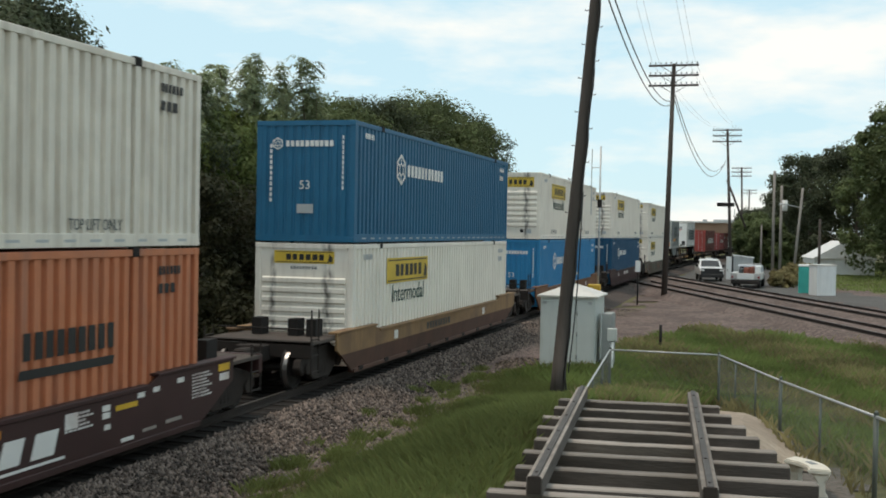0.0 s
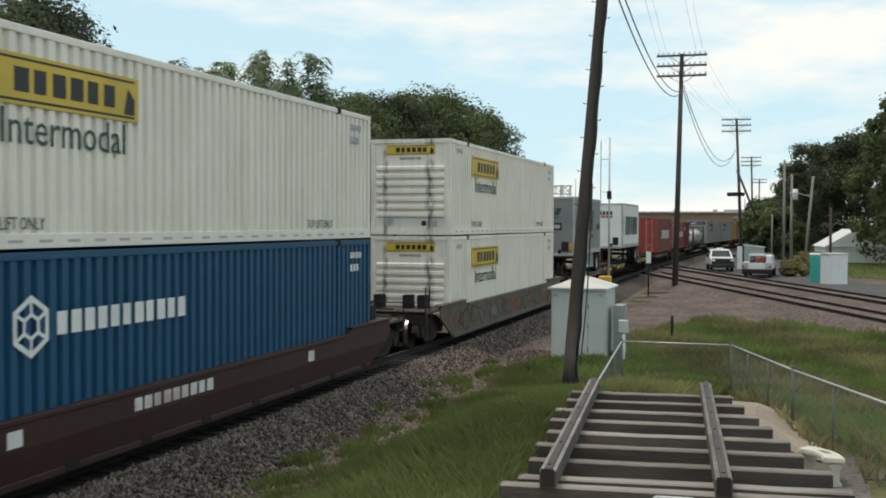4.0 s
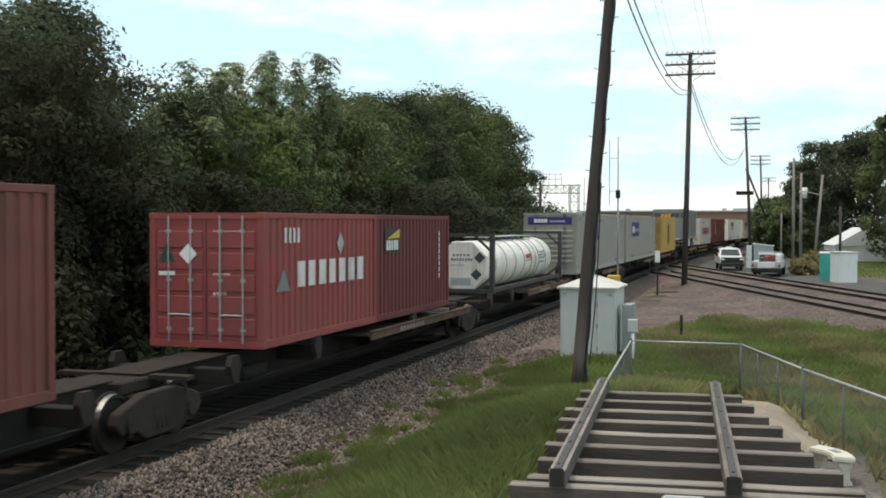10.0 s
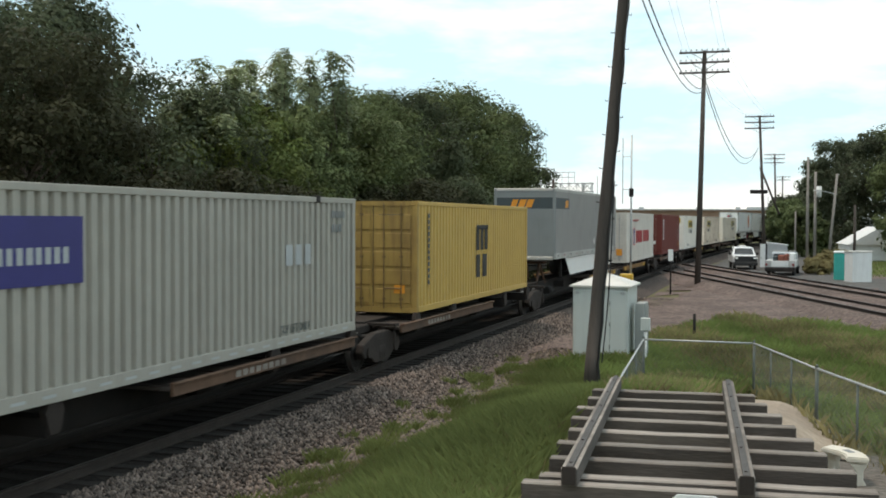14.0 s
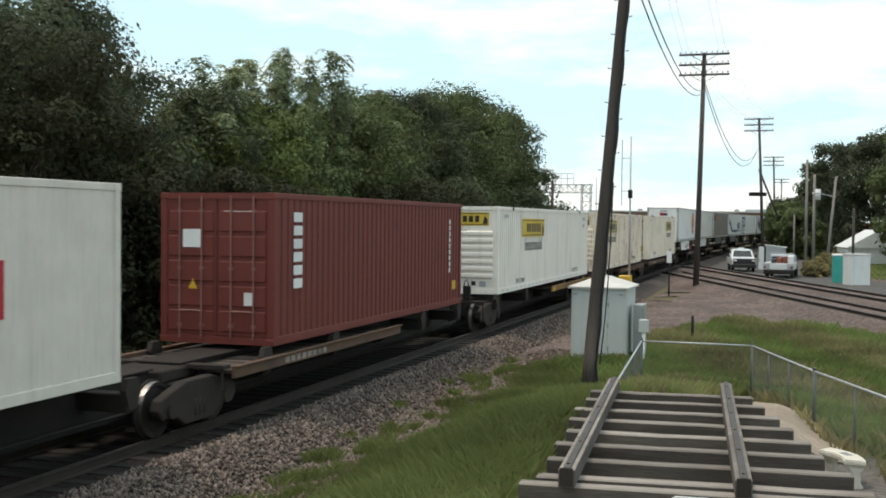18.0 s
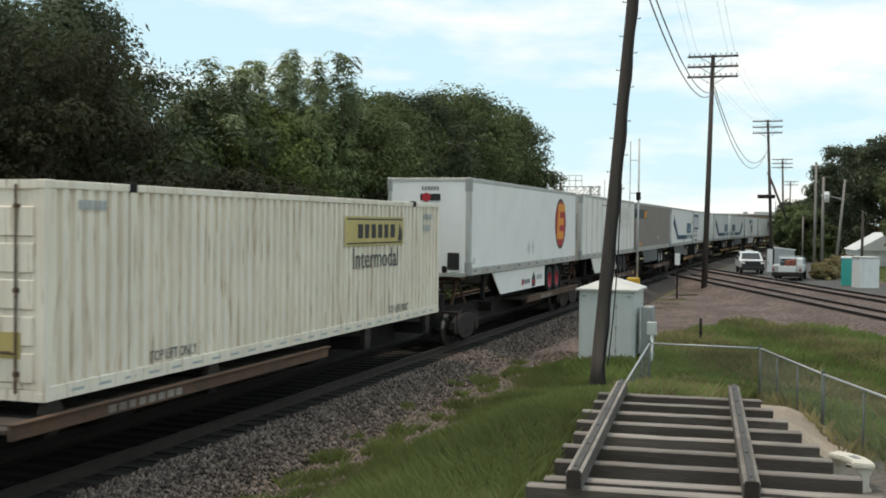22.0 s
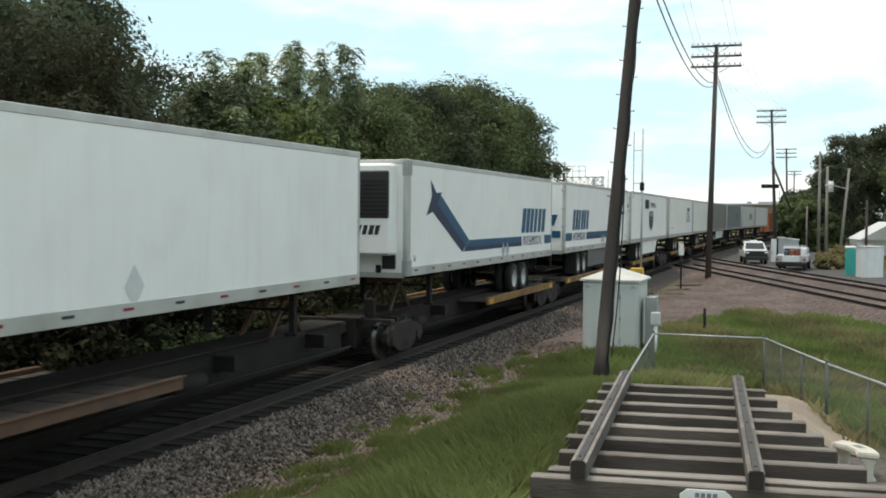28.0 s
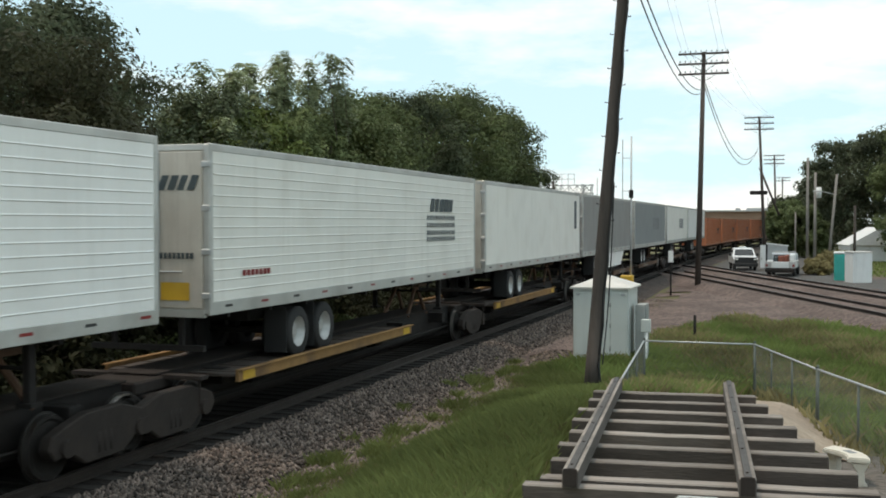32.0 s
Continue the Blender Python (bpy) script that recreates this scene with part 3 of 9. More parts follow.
def part(name, bm, material, parent, label=""):
    """Links a bmesh, or a mesh made before, as one object under a thing or a part."""
    me = bm if isinstance(bm, bpy.types.Mesh) else to_mesh(name, bm, material)
    ob = new(name, me)
    ob.parent = parent
    if label:
        tagged(ob, label)
    return ob


def thing(name, label, category, group="", m=None, bm=None, material=None, kind=""):
    """A top-level thing: an Empty at its base, or one mesh."""
    ob = new(name, to_mesh(name, bm, material) if bm else None)
    if not bm:
        ob.empty_display_size = 0.3
    if m:
        ob.matrix_basis = m
    return tagged(ob, label, category, group, kind)


def sheet(name, verts, faces, material, parent=None):
    """One mesh from arrays, quick for many faces of one size."""
    verts, faces = np.asarray(verts, np.float32), np.asarray(faces, np.int32)
    me = bpy.data.meshes.new(name)
    me.vertices.add(len(verts))
    me.vertices.foreach_set("co", verts.ravel())
    k = faces.shape[1]
    me.loops.add(faces.size)
    me.loops.foreach_set("vertex_index", faces.ravel())
    me.polygons.add(len(faces))
    me.polygons.foreach_set("loop_start", np.arange(0, faces.size, k, dtype=np.int32))
    me.update(calc_edges=True)
    me.validate()
    me.materials.append(material)
    ob = new(name, me)
    ob.parent = parent
    return ob


LETTERS = {}


def lettering(parent, words, size, at, face, material, wide=1.0, name="lettering", upright=False):
    """Words in the built-in font, raised 3 mm, on a thing's right side ('side') or its near end ('end'); at is the middle."""
    key = (words, size, wide, upright, material.name)
    if key not in LETTERS:
        cu = bpy.data.curves.new("words", 'FONT')
        cu.body = "\n".join(words) if upright else words
        cu.size, cu.extrude, cu.resolution_u = size, 0.0015, 2
        cu.align_x, cu.align_y = 'CENTER', 'CENTER'
        if upright:
            cu.space_line = 0.78
        tmp = bpy.data.objects.new("words", cu)
        me = bpy.data.meshes.new_from_object(tmp)
        bpy.data.objects.remove(tmp)
        bpy.data.curves.remove(cu)
        me.transform(Matrix.Diagonal((wide, 1, 1, 1)))
        me.materials.clear()
        me.materials.append(material)
        LETTERS[key] = me
    ob = part(name, LETTERS[key], material, parent)
    ob.matrix_basis = Matrix.Translation(at) @ (pose(0, 0, 0, 90, 0, 90) if face == 'side' else pose(0, 0, 0, 90, 0, 0))
    return ob


def decal(parent, outline, d, face, material, name="marking", label=""):
    """A painted shape, 3 mm thick, on the right side (pairs y, z at x = d) or the near end (pairs x, z at y = d)."""
    bm = slab(bmesh.new(), outline, 'x' if face == 'side' else 'y', d, d + (0.003 if face == 'side' else -0.003))
    return part(name, bm, material, parent, label)


def rect(a0, a1, z0, z1, lean=0.0):
    return [(a0, z0), (a1, z0), (a1 + lean, z1), (a0 + lean, z1)]


def bars(parent, a0, a1, z0, z1, count, d, face, material, lean=0.0, gap=0.22, name="bar_lettering"):
    """A row of plain bars in place of writing: large ones each a part, small ones joined."""
    bm = bmesh.new()
    single = z1 - z0 > 0.28
    step = (a1 - a0) / count
    rnd = random.Random(int(abs(a0 * 97 + z0 * 31 + count) * 10))
    for k in range(count):
        w = step * (1 - gap) * rnd.uniform(0.8, 1.0)
        b0 = a0 + k * step
        slab(bm, rect(b0, b0 + w, z0, z1, lean), 'x' if face == 'side' else 'y', d, d + (0.003 if face == 'side' else -0.003))
        if single:
            part("letter_bar", bm, material, parent)
            bm = bmesh.new()
    if not single:
        return tagged(part(name, bm, material, parent), kind="stuff")


# ---- the ground ----
def smooth(a, b, v):
    t = np.clip((v - a) / (b - a), 0, 1)
    return t * t * (3 - 2 * t)


def ground_z(x, y):
    """Height of the ground: flat yard, the raised overlook by the display track, and the falling bank towards the ballast."""
    x, y = np.asarray(x, float), np.asarray(y, float)
    base = -0.55 + 0.15 * smooth(-6, 2, x) * smooth(34, 60, y)
    reach = smooth(-4.2, -2.2, x)
    mound = (1.5 - 0.38 * smooth(-0.3, 0.6, x)) * smooth(-7.4, -2.5, x) * (1 - smooth(14.0 - reach, 24.5 + 5.5 * reach, y + 0.25 * (x + 1)))
    bumps = 0.05 * np.sin(x * 1.7 + y * 0.6) * np.sin(y * 0.9 - x * 0.4)
    near = 1 - smooth(60, 120, np.hypot(x, y))
    lift = 0.55 * smooth(20, 80, x) * smooth(60, 140, y)
    return base + mound + bumps * near + lift


def ground_sheet():
    """One sheet to the horizon, fine near the camera and coarse far off."""
    def axis(knots):
        out = []
        for a, b, step in knots:
            out += list(np.arange(a, b, step))
        return np.array(out + [knots[-1][1]])
    xs = axis(((-1500, -100, 140), (-100, -20, 8), (-20, 14, 0.5), (14, 80, 6), (80, 1500, 142)))
    ys = axis(((-600, -40, 80), (-40, 4, 4), (4, 50, 0.5), (50, 130, 4), (130, 400, 30), (400, 2500, 210)))
    gx, gy = np.meshgrid(xs, ys)
    v = np.stack([gx, gy, ground_z(gx, gy)], -1).reshape(-1, 3)
    w = len(xs)
    i, j = np.meshgrid(np.arange(w - 1), np.arange(len(ys) - 1))
    a = (j * w + i).ravel()
    ob = sheet("ground", v, np.stack([a, a + 1, a + w + 1, a + w], 1), M["soil"])
    return tagged(ob, "rough grassy ground running to the horizon", "ground", kind="structure")


ground_sheet()


def patch(name, outline, material, label, category, lift=0.02, step=0.5):
    """A worn or stony patch that follows the ground just above it."""
    xs, ys = [p[0] for p in outline], [p[1] for p in outline]
    bm = bmesh.new()
    nx, ny = int((max(xs) - min(xs)) / step) + 1, int((max(ys) - min(ys)) / step) + 1

    def inside(x, y):
        odd = False
        for k in range(len(outline)):
            (x0, y0), (x1, y1) = outline[k], outline[k - 1]
            if (y0 > y) != (y1 > y) and x < (x1 - x0) * (y - y0) / (y1 - y0) + x0:
                odd = not odd
        return odd
    grid = {}
    for i in range(nx + 1):
        for j in range(ny + 1):
            x, y = min(xs) + i * step, min(ys) + j * step
            dx, dy = noise.noise((x * 0.9, y * 0.9, 3.1)) * step * 0.4, noise.noise((x * 0.9, y * 0.9, 7.7)) * step * 0.4
            grid[i, j] = (x + dx, y + dy)
    made = {}
    for i in range(nx):
        for j in range(ny):
            cx, cy = min(xs) + (i + 0.5) * step, min(ys) + (j + 0.5) * step
            if inside(cx + 0.8 * noise.noise((cx * 0.6, cy * 0.6, 1.0)), cy):
                vs = []
                for k in ((i, j), (i + 1, j), (i + 1, j + 1), (i, j + 1)):
                    if k not in made:
                        x, y = grid[k]
                        made[k] = bm.verts.new((x, y, float(ground_z(x, y)) + lift))
                    vs.append(made[k])
                bm.faces.new(vs)
    return thing(name, label, category, bm=bm, material=material, kind="structure")


# ---- the main line: ballast bed, ties, rails ----
TRACK_X = -10.6
BEND_Y, BEND_R = 95.0, 1100.0


def on_line(s, off=0.0):
    """The place and heading at s metres along the main line, off metres to its right."""
    if s <= BEND_Y:
        return TRACK_X + off, s, 0.0
    a = (s - BEND_Y) / BEND_R
    return TRACK_X + BEND_R * (1 - math.cos(a)) + off * math.cos(a), BEND_Y + BEND_R * math.sin(a) - off * math.sin(a), a


MAIN_BED = ((-3.3, -0.95), (-1.75, -0.22), (1.75, -0.22), (2.9, -0.62), (3.6, -0.9))
YARD_BED = ((-2.6, -0.6), (-1.6, -0.19), (-0.8, -0.15), (-0.7, -0.12), (0.7, -0.12), (0.8, -0.15), (1.6, -0.19), (2.6, -0.6))


def ballast_bed(name, place, s0, s1, label, step=4.0, section=MAIN_BED, material="ballast"):
    v, f, k = [], [], len(section)
    ss = np.arange(s0, s1 + step, step)
    for s in ss:
        for off, z in section:
            x, y, _ = place(s, off)
            v.append((x, y, z))
    for i in range(len(ss) - 1):
        for j in range(k - 1):
            f.append((i * k + j, i * k + j + 1, (i + 1) * k + j + 1, (i + 1) * k + j))
    return tagged(sheet(name, v, f, M[material]), label, "ballast", kind="structure")


ballast_bed("ballast", on_line, -60, 760, "grey crushed stone ballast bed under the main line")


# Near-black strip along the rails: oil stain and painted train shade together
def shaded_strip():
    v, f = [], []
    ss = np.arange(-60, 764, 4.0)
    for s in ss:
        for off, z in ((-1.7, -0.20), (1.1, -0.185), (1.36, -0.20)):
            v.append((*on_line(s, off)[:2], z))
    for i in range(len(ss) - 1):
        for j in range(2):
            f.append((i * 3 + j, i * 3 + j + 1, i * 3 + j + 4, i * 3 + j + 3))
    return tagged(sheet("track_bed", v, f, M["bed_dark"]), "near-black oily stone by the rails, train's shade in its colour", "ballast", kind="structure")


shaded_strip()

RAIL_SECTION = ((-0.07, -0.17), (0.07, -0.17), (0.07, -0.155), (0.012, -0.135), (0.012, -0.045), (0.036, -0.032), (0.036, -0.006), (0.028, 0.0),
                (-0.028, 0.0), (-0.036, -0.006), (-0.036, -0.032), (-0.012, -0.045), (-0.012, -0.135), (-0.07, -0.155))


def rail_pair(track, place, s0, s1, step):
    """Two rails along a line: dark sides, and a bright running face."""
    for side in (-0.755, 0.755):
        bm, rings, top = bmesh.new(), [], []
        s = s0
        while s <= s1 + 1e-6:
            ring = []
            for off, z in RAIL_SECTION:
                x, y, _ = place(s, side + off)
                ring.append(bm.verts.new((x, y, z)))
            rings.append(ring)
            top.append(s)
            s += step
        for a, b in zip(rings, rings[1:]):
            for k in range(len(a)):
                bm.faces.new((a[k], a[(k + 1) % len(a)], b[(k + 1) % len(a)], b[k]))
        bm.faces.new(rings[0]), bm.faces.new(rings[-1][::-1])
        bmesh.ops.recalc_face_normals(bm, faces=bm.faces)
        rail = part("rail", bm, M["rail"], track)
        bm = bmesh.new()
        pairs = [[bm.verts.new((*place(s, side + o)[:2], 0.003)) for o in (-0.026, 0.026)] for s in top]
        for a, b in zip(pairs, pairs[1:]):
            bm.faces.new((a[0], a[1], b[1], b[0]))
        part("running_face", bm, M["rail_top"], rail, "bright worn running face of a rail")


def tie_mesh():
    bm = soft_block(-1.3, 1.3, -0.115, 0.115, -0.17, 0.0, 0.012)
    return to_mesh("tie", bm, M["tie"])


TIE = tie_mesh()
RND = random.Random(11)


def ties_along(track, place, s0, s1, pitch, z=-0.165):
    s = s0
    while s < s1:
        x, y, a = place(s)
        ob = part("tie", TIE, M["tie"], track)
        ob.matrix_basis = Matrix.Translation((x + RND.uniform(-0.03, 0.03), y, z + RND.uniform(-0.012, 0.008))) @ Matrix.Rotation(-a + RND.uniform(-0.02, 0.02), 4, 'Z')
        s += pitch


def far_ties(track, place, s0, s1, pitch, z=-0.165, material="tie"):
    bm = bmesh.new()
    s = s0
    while s < s1:
        x, y, a = place(s)
        b2 = block(bmesh.new(), -1.3, 1.3, -0.115, 0.115, -0.17, 0)
        b2.transform(Matrix.Translation((x, y, z)) @ Matrix.Rotation(-a, 4, 'Z'))
        me = bpy.data.meshes.new("t")
        b2.to_mesh(me)
        b2.free()
        bm.from_mesh(me)
        bpy.data.meshes.remove(me)
        s += pitch
    tagged(part("tie_row", bm, M[material], track), kind="stuff")


main_track = thing("railway_track", "main line railway track with steel rails on dark wooden ties", "railway track", kind="structure")
rail_pair(main_track, on_line, -60, 760, 5.0)


def crossing_line(base_x, base_y, heading):
    h = radians(heading)
    def place(s, off=0.0):
        return base_x + s * math.sin(h) + off * math.cos(h), base_y + s * math.cos(h) - off * math.sin(h), h
    return place


CROSS = []
for base_x in (7.04, 11.52):
    line = crossing_line(base_x, 38.0, -19.2)
    CROSS.append(line)
    tr = thing("railway_track", "railway track crossing the yard towards the main line", "railway track", "crossing tracks", kind="structure")
    ballast_bed("ballast", line, -60, 48.0 if base_x < 8 else 62.0, "brown gravel packed round a crossing track", section=YARD_BED, material="gravel")
    rail_pair(tr, line, -60, 49.5 if base_x < 8 else 63.0, 4.5)

# ---- yard patches, the road ----
patch("gravel_yard", [(-9, 27), (-6.9, 34), (-5.4, 39), (-4.2, 44.5), (-1, 46), (3, 42), (9, 36), (30, 28), (60, 40), (16, 62), (4, 92), (-6.6, 96), (-7.0, 60)], M["gravel"],
      "grey brown gravel of the railway yard", "gravel", 0.05, 1.5)
patch("dirt_path", [(-1.5, 24.0), (-0.8, 24.0), (-0.1, 19.8), (0.3, 17.6), (0.62, 16.3), (0.4, 15.0), (0.1, 14.0), (-0.6, 14.2), (-0.9, 17), (-1.4, 20)], M["tan_dirt"],
      "pale tan trodden dirt beside the display track", "dirt path", 0.03, 0.25)
patch("dirt_edge", [(-7.75, 10), (-7.5, 16), (-7.6, 20), (-7.5, 24.5), (-7.6, 29), (-6.4, 30.5), (-6.2, 24), (-5.9, 20), (-5.7, 16), (-5.6, 10)], M["edge_dirt"],
      "bare stony dirt between the ballast and the grass", "dirt", 0.02, 0.25)
patch("road", [(-7.5, 91), (-3, 80), (1.0, 72), (8, 62), (30, 60), (40, 78), (8, 76), (4, 84), (2, 125), (-3, 190), (-9, 190), (-7.0, 120)], M["asphalt"],
      "grey asphalt road and lot beside the tracks", "road", 0.06, 1.5)
patch("dirt_ground", [(-0.4, 8), (-0.45, 13.5), (-0.1, 14.6), (0.3, 16.2), (0.62, 15.4), (1.3, 12), (2.2, 8)], stony("grey_dirt", (0.11, 0.10, 0.088), (0.2, 0.18, 0.16), 14, 0.5, (0.07, 0.058, 0.048), 0.8),
      "grey stony dirt round the bench", "dirt", 0.012, 0.25)

# ---- the display track on the overlook ----
DISP = pose(-1.155, 9.74, 0, 0, 0, 4.9)   # its own y runs away from the viewer


def lighten_top(ob):
    """Upper faces of a timber are paler: weathering, plus light from above painted in."""
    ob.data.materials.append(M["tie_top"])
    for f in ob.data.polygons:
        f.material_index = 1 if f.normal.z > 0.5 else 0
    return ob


def display_track():
    top = 1.21
    root = thing("display_track", "short display of old track, iron-strapped timber rails on weathered ties", "display track", m=DISP @ Matrix.Translation((0, 0, 1.0)))
    for side in (-0.755, 0.755):
        bm = soft_block(side - 0.072, side + 0.072, -0.13, 5.75, top - 1.0, top - 1.0 + 0.165, 0.008)
        beam = lighten_top(part("timber_rail", bm, M["old_beam"], root, "weathered square timber rail"))
        part("iron_strap", soft_block(side - 0.03, side + 0.035, -0.13, 5.75, top - 0.835, top - 0.815, 0.004), M["strap"], beam, "worn grey iron strap")
        # dark plate makes the near end face darker than the beam
        part("end_plate", soft_block(side - 0.06, side + 0.06, -0.142, -0.132, top - 0.98, top - 0.82, 0.004), M["rail"], beam, "dark plate that darkens the timber's end")
        for k in range(6):
            part("spike_head", rod(bmesh.new(), (side, 0.02 + k * 1.05, top - 0.816), (side, 0.02 + k * 1.05, top - 0.808), 0.014, n=6), M["rail"], beam)
    rnd = random.Random(5)
    for k in range(8):
        y = 0.43 + k * 0.76
        right = 0.755 + 1.12 - 0.105 * k + rnd.uniform(-0.04, 0.04)
        left = -0.755 - 0.34 + rnd.uniform(-0.05, 0.03)
        z0 = top - 1.0 - 0.004
        bm = block(bmesh.new(), left, right, y - 0.12, y + 0.04, z0 - 0.215, z0 + rnd.uniform(-0.006, 0.0))
        bmesh.ops.subdivide_edges(bm, edges=[e for e in bm.edges if abs(e.verts[0].co.x - e.verts[1].co.x) > 1], cuts=9)
        bmesh.ops.bevel(bm, geom=[e for e in bm.edges if len(e.link_faces) == 2 and e.calc_face_angle(0) > 0.5], offset=0.014, segments=1, affect='EDGES')
        for v in bm.verts:
            n3 = noise.noise_vector((v.co.x * 2.3 + k * 9, v.co.y * 4, v.co.z * 4))
            v.co.y += n3.y * 0.012
            v.co.z += min(0, n3.z * 0.012)
        lighten_top(part("tie", bm, M["old_tie"], root))
    # the low timber that holds the near edge, with its sign
    for n, z in enumerate((0.206, -0.006)):
        bm = block(bmesh.new(), -1.2 - 0.05 * n, 2.05 + 0.08 * n, -0.02 - 0.01 * n, 0.13, z - 0.208, z)
        bmesh.ops.bevel(bm, geom=list(bm.edges), offset=0.015, segments=1, affect='EDGES')
        lighten_top(part("edge_timber", bm, M["old_tie"], root))
    return root


display_track()


def track_sign():
    root = thing("sign", "small white painted board with worn dark lettering", "sign", m=DISP @ pose(0.34, -0.046, 1.03))
    outline = [(-0.22, 0.0), (0.22, 0.0), (0.22, 0.1), (0.16, 0.15), (-0.16, 0.15), (-0.22, 0.1)]
    board = part("board", slab(bmesh.new(), outline, 'y', -0.012, 0.012), M["sign_white"], root)
    bars(board, -0.09, 0.11, 0.085, 0.125, 4, -0.0125, 'end', M["mid_grey"])
    bars(board, -0.18, 0.19, 0.02, 0.065, 9, -0.0125, 'end', M["mid_grey"])


track_sign()


# ---- the chain-link fence round the overlook ----
def fence():
    corners = [(-2.4, 14.9), (-2.58, 16.4), (-3.18, 24.2), (-0.86, 24.2), (0.3, 18.0), (1.25, 13.2), (2.3, 8.0)]
    tops = [1.10, 1.07, 0.98, 0.98, 1.28, 1.54, 1.8]
    root = thing("fence", "low galvanised chain-link fence with round posts and top rail", "fence")
    for n, ((x, y), t) in enumerate(zip(corners, tops)):
        g = float(ground_z(x, y))
        bm = rod(bmesh.new(), (x, y, g - 0.1), (x, y, t + 0.03), 0.029, n=10)
        rod(bm, (x, y, t + 0.03), (x, y, t + 0.07), 0.035, 0.012, n=10)
        part("post", bm, M["fence_post"], root)
    wires = bmesh.new()
    for ((x0, y0), t0), ((x1, y1), t1) in zip(zip(corners, tops), zip(corners[1:], tops[1:])):
        length = math.hypot(x1 - x0, y1 - y0)
        part("top_rail", rod(bmesh.new(), (x0, y0, t0), (x1, y1, t1), 0.019, n=8), M["galv"], root)
        posts = max(1, round(length / 2.4))
        for k in range(1, posts):
            u = k / posts
            x, y, t = x0 + (x1 - x0) * u, y0 + (y1 - y0) * u, t0 + (t1 - t0) * u
            part("line_post", rod(bmesh.new(), (x, y, float(ground_z(x, y)) - 0.1), (x, y, t), 0.018, n=8), M["fence_post"], root)
        pitch = 0.075
        high = 1.15
        count = int((length + high) / pitch)
        for k in range(count):
            for lean in (1, -1):
                a = k * pitch - (high if lean > 0 else 0)
                b = a + lean * high
                z_a, z_b = -high, 0.0
                u0, u1 = a, b
                # cut the slanting wire to the panel
                pts = []
                for u, z in ((u0, z_a), (u1, z_b)):
                    pts.append([u, z])
                (ua, za), (ub, zb) = pts
                lo, hi = 0.0, 1.0
                du = ub - ua
                for bound in (0.0, length):
                    s = (bound - ua) / du
                    if (bound == 0.0) == (du > 0):
                        lo = max(lo, s)
                    else:
                        hi = min(hi, s)
                if hi - lo < 0.02:
                    continue
                p = []
                for s in (lo, hi):
                    u, z = ua + du * s, za + (zb - za) * s
                    f = u / length
                    p.append((x0 + (x1 - x0) * f, y0 + (y1 - y0) * f, t0 + (t1 - t0) * f + z))
                rod(wires, p[0], p[1], 0.0013, n=3, caps=False)
    tagged(part("chain_link", wires, M["mesh_wire"], root, "diamond wire mesh"), kind="stuff")


fence()


def bench():
    x, y = 0.63, 13.6
    g = float(ground_z(x, y))
    root = thing("bench", "small curved cast stone garden bench", "bench", m=pose(x, y, g - 0.01, 0, 0, -62) @ Matrix.Scale(0.80, 4))
    arc = []
    for k in range(13):
        a = radians(-32 + 64 * k / 12)
        arc.append((math.sin(a) * 0.95, math.cos(a) * 0.95 - 0.85))
    inner = [(px * 0.68, (py + 0.85) * 0.68 - 0.85) for px, py in arc]
    bm = slab(bmesh.new(), arc + inner[::-1], 'z', 0.36, 0.44)
    bmesh.ops.bevel(bm, geom=[e for e in bm.edges if abs(e.verts[0].co.z - e.verts[1].co.z) < 0.01], offset=0.018, segments=2, affect='EDGES')
    seat = part("seat", bm, M["bench"], root)
    part("plaque", soft_block(-0.10, 0.10, -0.11, -0.01, 0.441, 0.447, 0.002), M["mid_grey"], seat, "small dark plaque")
    for side in (-1, 1):
        out = [(-0.09, 0.0), (0.09, 0.0), (0.1, 0.05), (0.06, 0.1), (0.055, 0.24), (0.1, 0.31), (0.11, 0.36), (-0.11, 0.36), (-0.1, 0.31), (-0.055, 0.24), (-0.06, 0.1), (-0.1, 0.05)]
        bm = slab(bmesh.new(), out, 'x', -0.07, 0.07)
        bmesh.ops.bevel(bm, geom=list(bm.edges), offset=0.012, segments=1, affect='EDGES')
        leg = part("leg", bm, M["bench"], root)
        leg.matrix_basis = pose(side * 0.33, -0.10, 0, 0, 0, -side * 22)


bench()


